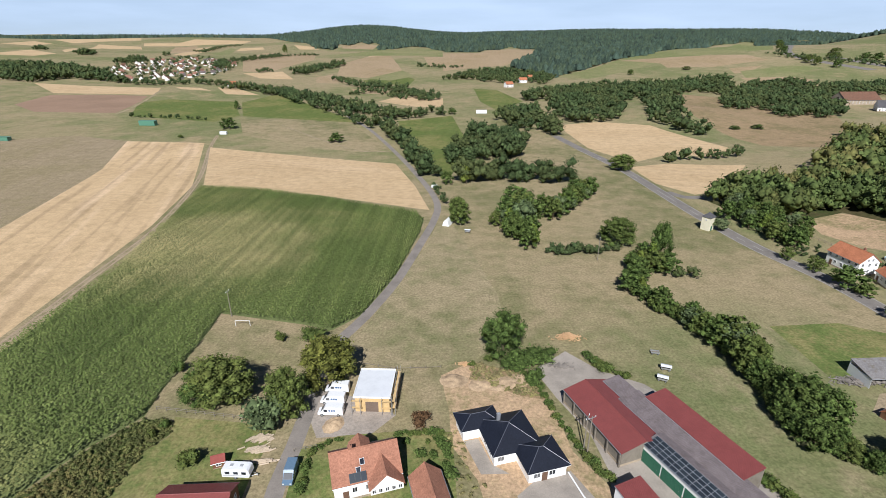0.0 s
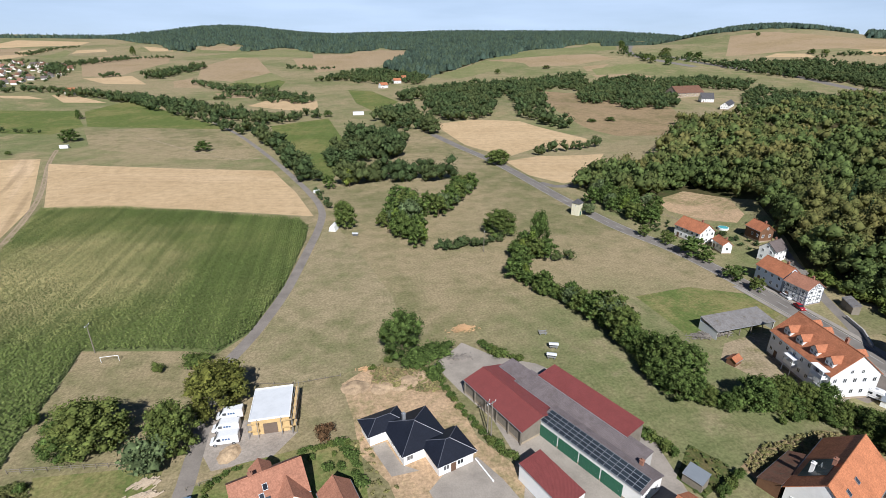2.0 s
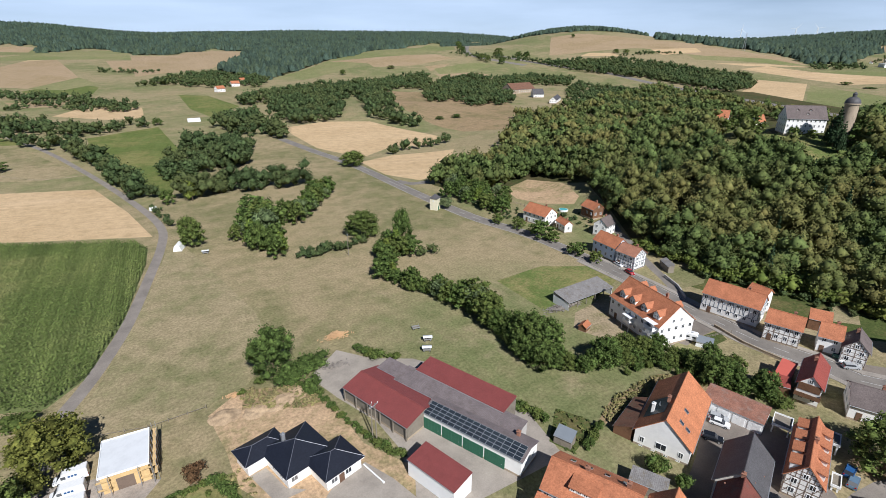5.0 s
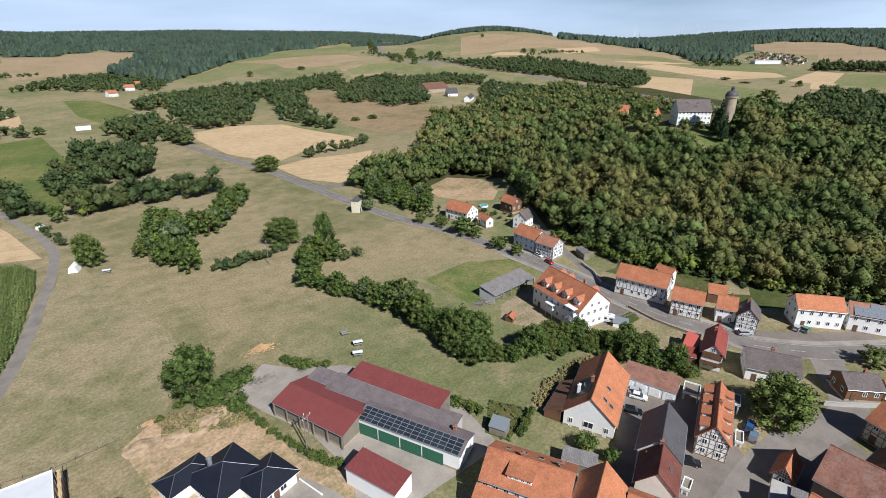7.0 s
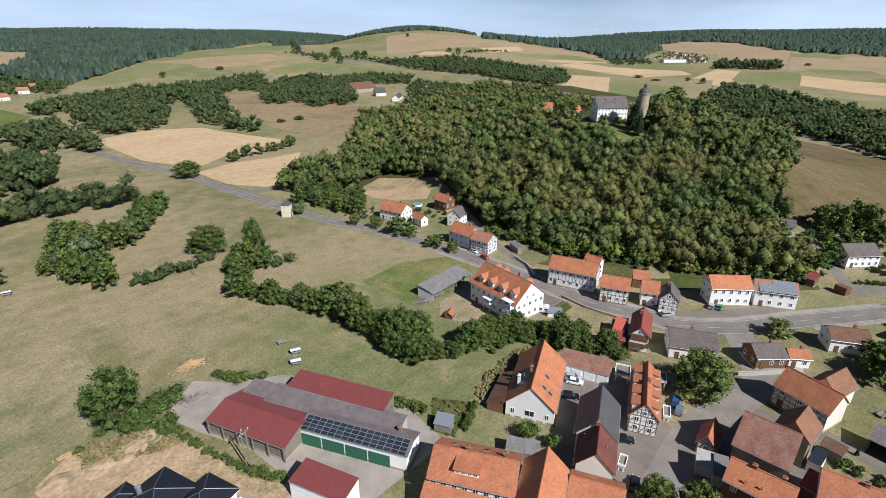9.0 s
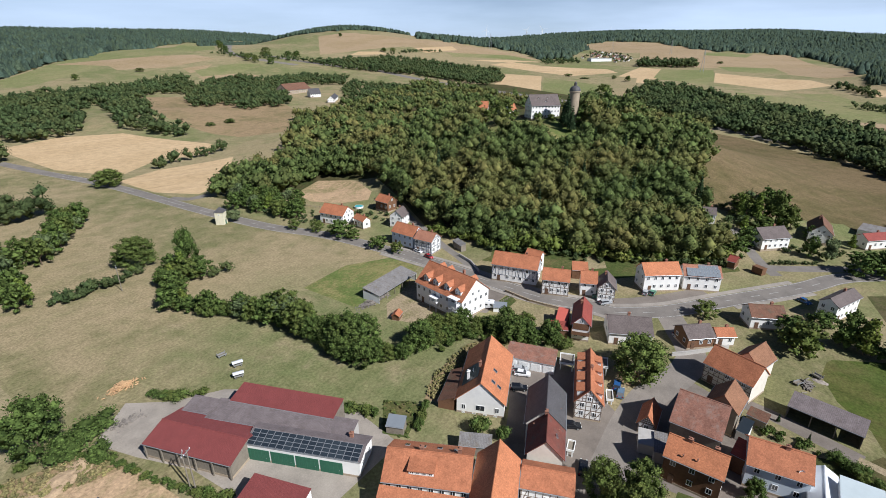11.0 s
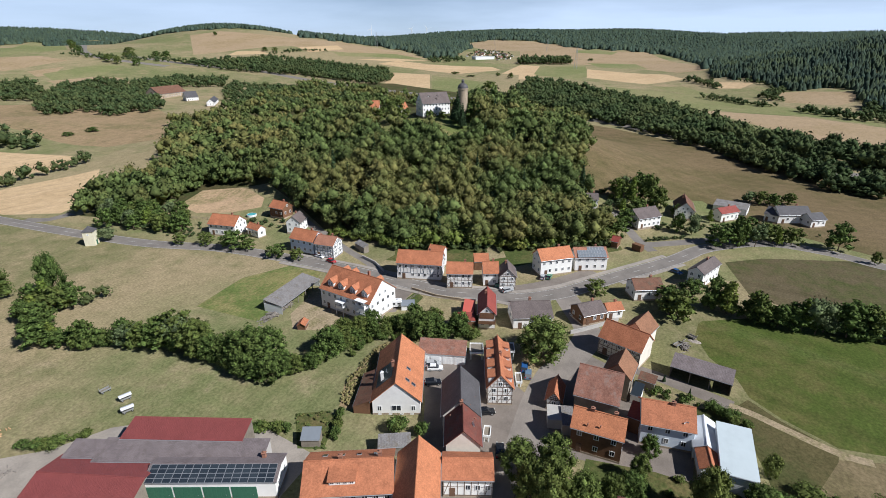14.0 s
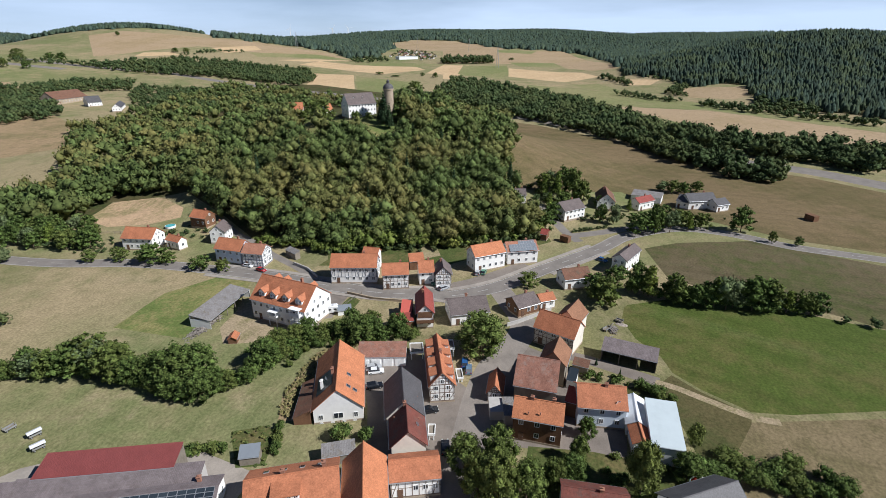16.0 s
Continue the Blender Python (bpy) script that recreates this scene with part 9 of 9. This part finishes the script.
def pole(x, y, h, cross=True, label="weathered wooden power pole with crossarm"):
    ob = thing("power_pole", x, y, random.uniform(0, 90), label, "pole", "power poles")
    bm = bmesh.new()
    tube(bm, (0, 0, -0.5), (0, 0, h), 0.16, 8, 0.11)
    part("mast", bm, M_OLDWOOD, ob)
    if cross:
        part("crossarm", box_bm(-1.0, 1.0, -0.07, 0.07, h - 0.5, h - 0.36), M_METAL, ob)
        for u in (-0.9, 0.0, 0.9):
            bm = bmesh.new()
            tube(bm, (u, 0, h - 0.36), (u, 0, h - 0.1), 0.07, 6)
            part("insulator", bm, M_FRAME, ob)
    return ob


pole(*(-66.5, 136.9), 9.2)
pole(*(61.2, 181.0), 9.5)
pole(*(29.7, 81.0), 9.5)
pole(*(30.1, 79.7), 10.5)


def pieces(name, x, y, items, mat, label, category):
    """A heap of loose pieces as one object: items are (a, b, r) rods."""
    bm = bmesh.new()
    for a, b, r in items:
        tube(bm, a, b, r, 7)
    ob = new(name, bpy.data.meshes.new(name))
    bm.to_mesh(ob.data)
    bm.free()
    ob.data.materials.append(mat)
    ob.matrix_basis = pose(x, y, float(height(x, y)))
    return tagged(ob, label, category, "", "stuff")


def log_heap(xy, n, spread, length, r, label, yaw=None, mat=None):
    rng = random.Random(n)
    items = []
    for k in range(n):
        u, v = rng.gauss(0, spread[0] * 0.45), rng.gauss(0, spread[1] * 0.45)
        z = max(r, rng.uniform(r, spread[2]) * max(0.1, 1 - abs(u) / spread[0] * 0.7 - abs(v) / spread[1] * 0.4))
        a = radians(yaw + rng.uniform(-12, 12)) if yaw is not None else rng.uniform(0, 6.28)
        d = Vector((math.cos(a), math.sin(a), rng.uniform(-0.1, 0.1))) * length / 2 * rng.uniform(0.7, 1.1)
        c = Vector((u, v, z))
        items.append((c - d, c + d, r * rng.uniform(0.7, 1.2)))
    return pieces("log_pile", *xy, items, mat or M_LOG, label, "firewood")


log_heap((36.6, 124.9), 220, (3.4, 1.6, 1.5), 0.9, 0.14, "heap of freshly split orange firewood")
log_heap((-39.5, 84.3), 70, (2.8, 1.2, 0.8), 1.3, 0.16, "pile of pale cut logs", 40, M_PALELOG)
log_heap((-39.3, 81.1), 60, (2.8, 1.0, 0.8), 1.7, 0.15, "stack of pale cut logs", 25, M_PALELOG)
log_heap((-37.0, 78.0), 40, (2.6, 0.6, 0.7), 1.9, 0.14, "stack of pale cut logs", 8, M_PALELOG)
log_heap((5.8, 111.8), 40, (1.8, 0.8, 0.6), 0.9, 0.14, "scattered heap of orange tiles and rubble")
log_heap((31.1, 111.1), 110, (3.4, 1.6, 0.6), 0.7, 0.11, "junk heap of boards and pipes", None, M_JUNK)
log_heap((109.2, 104.8), 200, (4.5, 2.0, 0.9), 1.3, 0.11, "junk heap of grey boards by the stable", None, M_JUNK)
log_heap((104.1, 104.7), 150, (4.5, 1.8, 0.9), 1.3, 0.11, "junk heap of grey boards by the stable", None, M_JUNK)
log_heap((137.2, -14.9), 60, (3.0, 1.2, 0.9), 1.5, 0.14, "heap of stacked timber beside the track", None, M_JUNK)


def wagon(x, y, yaw, label, roofed=True):
    """A hay rack on wheels with a small roof."""
    ob = thing("feed_wagon", x, y, yaw, label, "feeder", "feed wagons")
    ob.matrix_basis = ob.matrix_basis @ Matrix.Diagonal((0.72, 0.72, 0.72, 1))
    part("tray", box_bm(-1.6, 1.6, -0.8, 0.8, 0.6, 0.75), M_OLDWOOD, ob)
    for s in (-1, 1):
        part("rack", box_bm(-1.6, 1.6, s * 0.85 - 0.04, s * 0.85 + 0.04, 0.75, 1.25), M_METAL, ob)
        for u in (-1.5, 1.5):
            part("post", box_bm(u - 0.05, u + 0.05, s * 0.75 - 0.05, s * 0.75 + 0.05, 0.75, 1.9), M_METAL, ob)
    if roofed:
        bm = bmesh.new()
        prism(bm, [(-1.1, 1.85), (1.1, 1.85), (0, 2.25)], -1.9, 1.9)
        part("roof", bm, M_BITUMEN, ob)
    wheels(ob, (-1.1, 1.1), 1.5, 0.3)
    return ob


wagon(58.8, 109.4, -21.5, "hay feeder wagon with pale roof in pasture")
wagon(56.1, 104.9, -25.9, "hay feeder wagon with pale roof in pasture")
wagon(58.8, 116.8, -11.1, "round rusty hay feeder in pasture", False)
wagon(136.8, -12.9, -35.0, "old open farm trailer beside the rubble", False)
wagon(142.8, -16.8, 60.0, "old open farm trailer beside the rubble", False)
wagon(11.1, 212.0, -15.4, "orange hay wagon beside the tree")

# white tents by the lane, a green container, other odd things
tx, ty = (2.2, 223.0)
tent = thing("tarpaulin_cover", tx, ty, 70, "white tarpaulin draped over stacked bales", "cover")
bm = bmesh.new()
prism(bm, [(-1.7, 0), (1.7, 0), (1.0, 2.2), (0, 3.2), (-1.0, 2.2)], -3.0, 3.0)
part("sheet", bm, M_FRAME, tent)
tx, ty = (-5.2, 287.8)
tent = thing("tarpaulin_cover", tx, ty, 30, "white tarpaulin draped over stacked bales", "cover")
bm = bmesh.new()
prism(bm, [(-1.2, 0), (1.2, 0), (0.8, 1.4), (0, 1.9), (-0.8, 1.4)], -1.6, 1.6)
part("sheet", bm, M_FRAME, tent)


def container(xy, yaw, L, W, h, mat, label):
    ob = thing("container", *xy, yaw, label, "container")
    part("box", box_bm(-L / 2, L / 2, -W / 2, W / 2, 0.1, h), mat, ob)
    for k in range(int(L / 0.6)):
        u = -L / 2 + 0.3 + k * 0.6
        part("rib", kept("rib|%.1f|%.1f" % (W, h), lambda: box_bm(-0.08, 0.08, -W / 2 - 0.05, W / 2 + 0.05, 0.2, h - 0.1), mat), mat, ob, "", pose(u, 0, 0))
    part("roof", box_bm(-L / 2 - 0.1, L / 2 + 0.1, -W / 2 - 0.1, W / 2 + 0.1, h, h + 0.15), mat, ob)


container((-287.5, 495.8), -5, 16, 5, 4.5, CAR_PAINT["green"], "pale green tarpaulin bale stack on the field")
container((-364.0, 416.6), -5, 10, 4, 3, CAR_PAINT["green"], "pale green tarpaulin bale stack on the field")
container((-197.6, 454.4), 0, 6, 2.6, 2.4, M_FRAME, "white field trailer beside a bush")
container((43.4, 582.7), 0, 12, 2.6, 3.6, M_FRAME, "white lorry trailer far down the road")
# closed brown box in the place of an animal feeder
container((265.4, -110.4), 30, 5, 3, 2.6, M_WOOD, "brown wooden field shelter")
container((206.7, 2.3), 60, 4, 2.4, 2.6, M_WOOD, "wooden kiosk hut beside the road")

# goal on the plot
gx, gy = (-60.8, 131.2)
goal = thing("football_goal", gx, gy, 0, "small white football goal frame on grass", "goal")
for s in (-1, 1):
    bm = bmesh.new()
    tube(bm, (s * 2.2, 0, 0), (s * 2.2, 0, 1.8), 0.07, 8)
    part("post", bm, M_FRAME, goal)
bm = bmesh.new()
tube(bm, (-2.2, 0, 1.8), (2.2, 0, 1.8), 0.07, 8)
part("crossbar", bm, M_FRAME, goal)


def fence(points, spacing, h, label, rails=2, group="fences"):
    """Posts with rails along a line; each post is a part."""
    p = [Vector(q) for q in points]
    x, y = p[0]
    ob = thing("fence", x, y, 0, label, "fence", group)
    for a, b in zip(p, p[1:]):
        n = max(1, round((b - a).length / spacing))
        for k in range(n + 1):
            q = a + (b - a) * (k / n)
            part("post", kept("fence_post|%.1f" % h, lambda: box_bm(-0.06, 0.06, -0.06, 0.06, -0.3, h), M_OLDWOOD), M_OLDWOOD, ob, "", pose(q.x - x, q.y - y, float(height(q.x, q.y)) - float(height(x, y))))
        for r in range(rails):
            z = h * (0.5 + 0.42 * r)
            bm = bmesh.new()
            tube(bm, (a.x - x, a.y - y, z), (b.x - x, b.y - y, z), 0.05, 5)
            part("rail", bm, M_OLDWOOD, ob)
    return ob


fence([(-67.1, 93.6), (-59.6, 92.5), (-45.7, 90.4)], 2.5, 1.2, "grey wooden post and rail fence")
fence([(-31.4, 80.8), (-26.9, 82.0)], 2.0, 0.9, "low wooden garden fence")
fence([(162.6, 208.3), (165.0, 196.7), (171.0, 176.6)], 3.0, 1.2, "weathered wooden paddock rail fence")
fence([(127.5, 70.0), (139.5, 67.5)], 2.0, 0.9, "low wooden garden fence")
fence([(-21.8, 111.7), (-12.5, 109.3), (-0.5, 110.0)], 4.0, 1.1, "wire pasture fence with posts", 1)

# walls beside the streets
def low_wall(points, h, t, mat, label):
    p = [Vector(q) for q in points]
    ob = thing("garden_wall", *p[0], 0, label, "wall", "garden walls")
    for a, b in zip(p, p[1:]):
        d = b - a
        m = pose(a.x - p[0].x, a.y - p[0].y, 0, 0, 0, math.degrees(math.atan2(d.y, d.x)))
        bm = box_bm(0, d.length, -t / 2, t / 2, -0.4, h)
        slab(bm, 0, d.length, -t / 2 - 0.05, t / 2 + 0.05, h, h + 0.1)
        part("wall_section", bm, mat, ob, "", m)


low_wall([(131.2, 16.1), (133.7, 13.3), (138.8, 8.7), (144.5, 3.9)], 1.1, 0.3, M_CONCRETE, "low concrete garden wall beside the street")
low_wall([(138.3, 72.2), (136.7, 62.1), (137.1, 56.2), (137.8, 50.5)], 0.8, 0.3, M_STONE, "low stone wall along the road")
low_wall([(155.3, 103.0), (152.1, 95.1), (146.8, 88.2)], 1.0, 0.3, M_CONCRETE, "low concrete wall along the lane")

# mast, pylons, wind turbines
def mast(x, y, h, w, label, arms=0, name="pylon"):
    ob = thing(name, x, y, 20, label, "mast", "masts")
    bm = bmesh.new()
    n = 8
    for s in ((-1, -1), (1, -1), (1, 1), (-1, 1)):
        tube(bm, (s[0] * w, s[1] * w, -2), (s[0] * w * 0.12, s[1] * w * 0.12, h), w * 0.07, 4)
    for k in range(n):
        z, z2 = h * k / n, h * (k + 1) / n
        r, r2 = w * (1 - 0.88 * k / n), w * (1 - 0.88 * (k + 1) / n)
        tube(bm, (-r, -r, z), (r2, -r2, z2), w * 0.04, 4)
        tube(bm, (r, r, z), (-r2, r2, z2), w * 0.04, 4)
    part("lattice", bm, M_METAL, ob)
    for k in range(arms):
        part("arm", box_bm(-w * 2.2, w * 2.2, -0.2, 0.2, h * (0.8 + 0.09 * k), h * (0.8 + 0.09 * k) + 0.3), M_METAL, ob)


mast(*(3037.0, 4177.0), 46, 1.8, "slender lattice radio mast on the plateau", 0, "radio_mast")
for q in ((1754.9, 571.4), (1764.9, 392.2), (1370.4, 807.7), (1163.1, 194.5)):
    mast(*q, 42, 3.0, "grey lattice power pylon far off", 2)


def turbine(azimuth, dist, hub, turn):
    x, y = dist * math.sin(radians(azimuth)), dist * math.cos(radians(azimuth))
    ob = thing("wind_turbine", x, y, -azimuth, "white wind turbine on the far ridge", "wind turbine", "wind turbines")
    bm = bmesh.new()
    tube(bm, (0, 0, -5), (0, 0, hub), 2.4, 10, 1.4)
    part("tower", bm, M_FRAME, ob)
    part("nacelle", box_bm(-1.8, 1.8, -4, 4, hub - 1, hub + 3), M_FRAME, ob)
    for k in range(3):
        bm = bmesh.new()
        tube(bm, (0, -4.6, 0), (0, -4.6, 38), 1.2, 6, 0.3)
        part("blade", bm, M_FRAME, ob, "", pose(0, 0, hub + 1, 0, turn + 120 * k, 0))


for a, d, hub, turn in ((59.0, 4300, 62, 10), (63.2, 4300, 60, 40), (64.8, 4350, 66, 80), (71.5, 4400, 62, 20)):
    turbine(a, d, hub, turn)


# pavements beside the main road
def pavement(points, offset, width, h, label):
    """A raised strip with its kerb along a line."""
    line = [Vector(q) for q in curve(points, 3.0)]
    bm = bmesh.new()
    rows = []
    for i, q in enumerate(line):
        d = (line[min(i + 1, len(line) - 1)] - line[max(i - 1, 0)]).normalized()
        n = Vector((-d.y, d.x))
        z = float(height(q.x, q.y))
        a, b = q + n * (offset - width / 2), q + n * (offset + width / 2)
        rows.append([bm.verts.new((p.x, p.y, z + dz)) for p, dz in ((a, -0.3), (a, h), (b, h), (b, -0.3))])
    for r, t in zip(rows, rows[1:]):
        for k in range(3):
            bm.faces.new((r[k], r[k + 1], t[k + 1], t[k]))
    bmesh.ops.recalc_face_normals(bm, faces=bm.faces)
    ob = new("pavement", bpy.data.meshes.new("pavement"))
    bm.to_mesh(ob.data)
    bm.free()
    ob.data.materials.append(M_PAVE)
    tagged(ob, label, "pavement", "", "structure")


VILLAGE_ROAD = MAIN_ROAD[6:15]
pavement(VILLAGE_ROAD, 4.75, 1.9, 0.12, "pale grey raised pavement along the main road")
pavement(VILLAGE_ROAD[:6], -4.75, 1.7, 0.12, "pale grey raised pavement along the main road")
pavement(VILLAGE_ROAD[7:], -4.75, 1.7, 0.12, "pale grey raised pavement along the main road")


# road markings
def markings(points, offset, width, dash, gap, r0, r1):
    """Painted lines a little above the asphalt."""
    line = [Vector(q) for q in curve(points, 3.0)]
    bm = bmesh.new()
    run = 0.0
    for a, b in zip(line, line[1:]):
        d = (b - a)
        seg = d.length
        if seg == 0:
            continue
        n = Vector((-d.y, d.x)) / seg
        if r0 < a.length < r1 and (gap == 0 or (run % (dash + gap)) < dash):
            q = [a + n * (offset - width / 2), b + n * (offset - width / 2), b + n * (offset + width / 2), a + n * (offset + width / 2)]
            v = [bm.verts.new((p.x, p.y, float(height(p.x, p.y)) + 0.03)) for p in q]
            bm.faces.new(v)
        run += seg
    bmesh.ops.remove_doubles(bm, verts=bm.verts, dist=0.02)
    bmesh.ops.recalc_face_normals(bm, faces=bm.faces)
    ob = new("road_marking", bpy.data.meshes.new("road_marking"))
    bm.to_mesh(ob.data)
    bm.free()
    ob.data.materials.append(M_MARK)
    tagged(ob, "worn white painted road line", "road marking", "", "structure")


for off, dash, gap in ((-3.35, 3, 0), (3.35, 3, 0), (0.0, 4, 6)):
    markings(MAIN_ROAD, off, 0.16, dash, gap, 100, 420)


def heap(xy, size, h, mat, label, seed):
    """A mound of earth with an uneven surface."""
    bm = bmesh.new()
    bmesh.ops.create_grid(bm, x_segments=26, y_segments=18, size=1.0)
    for v in bm.verts:
        r = min(1.0, math.hypot(v.co.x, v.co.y))
        k = (1 - r * r) ** 1.3
        n = noise.fractal(Vector((v.co.x * 2.5 + seed, v.co.y * 2.5, 0)), 1.0, 2.0, 4)
        v.co = Vector((v.co.x * size[0], v.co.y * size[1], -0.15 + h * k * (1 + 0.7 * n)))
    for f in bm.faces:
        f.smooth = True
    ob = new("earth_mound", bpy.data.meshes.new("earth_mound"))
    bm.to_mesh(ob.data)
    bm.free()
    ob.data.materials.append(mat)
    ob.matrix_basis = pose(*xy, float(height(*xy)), 0, 0, seed * 20)
    return tagged(ob, label, "earth mound", "earth mounds")


heap((17.5, 104.4), (8.0, 3.4), 0.95, M_DIRT, "long mound of dug earth with weeds", 1)
heap((9.5, 103.4), (4.0, 3.0), 0.7, M_DIRT, "long mound of dug earth with weeds", 2)
heap((2.8, 104.8), (4.4, 3.4), 0.7, M_DIRT, "pale heap of pinkish sand", 0)
heap((-24.7, 88.8), (3.4, 2.6), 0.8, M_DIRT, "low heap of sand beside the vans", 3)
heap((141.3, -17.5), (2.4, 1.3), 0.45, M_GRAVEL, "low heap of rubble beside the track", 4)
bx, by = (80.8, -28.6)
tank = thing("round_tank", bx, by, 0, "red steel tank with a white rim", "tank")
bm = bmesh.new()
tube(bm, (0, 0, -0.1), (0, 0, 1.9), 2.0, 28)
part("shell", bm, CAR_PAINT["red"], tank)
bm = bmesh.new()
for k in range(28):
    a, b = k / 28 * 6.2832, (k + 1) / 28 * 6.2832
    tube(bm, (2.0 * math.cos(a), 2.0 * math.sin(a), 1.95), (2.0 * math.cos(b), 2.0 * math.sin(b), 1.95), 0.12, 5)
part("rim", bm, M_FRAME, tank)
px, py = (175.3, 178.5)
pool = thing("paddling_pool", px, py, 0, "round turquoise garden pool with white rim", "pool")
bm = bmesh.new()
tube(bm, (0, 0, 0), (0, 0, 1.0), 2.3, 24)
part("shell", bm, M_FRAME, pool)
bm = bmesh.new()
tube(bm, (0, 0, 1.0), (0, 0, 1.03), 2.1, 24)
part("water", bm, glossy("pool_water", (0.10, 0.42, 0.45), 0.1), pool)

# a drain pipe left lying on the drive of the new bungalow
ax, ay, ayaw = 26.1, 72.2, -74.5
pipe = thing("drain_pipe", ax, ay, ayaw, "long white plastic drain pipe on concrete", "pipe")
bm = bmesh.new()
tube(bm, (-3.2, 0, 0.2), (3.2, 0, 0.2), 0.16, 10)
part("tube", bm, M_FRAME, pipe)
bm = bmesh.new()
tube(bm, (3.0, 0, 0.2), (3.4, 0, 0.2), 0.21, 10)
part("socket", bm, M_FRAME, pipe)
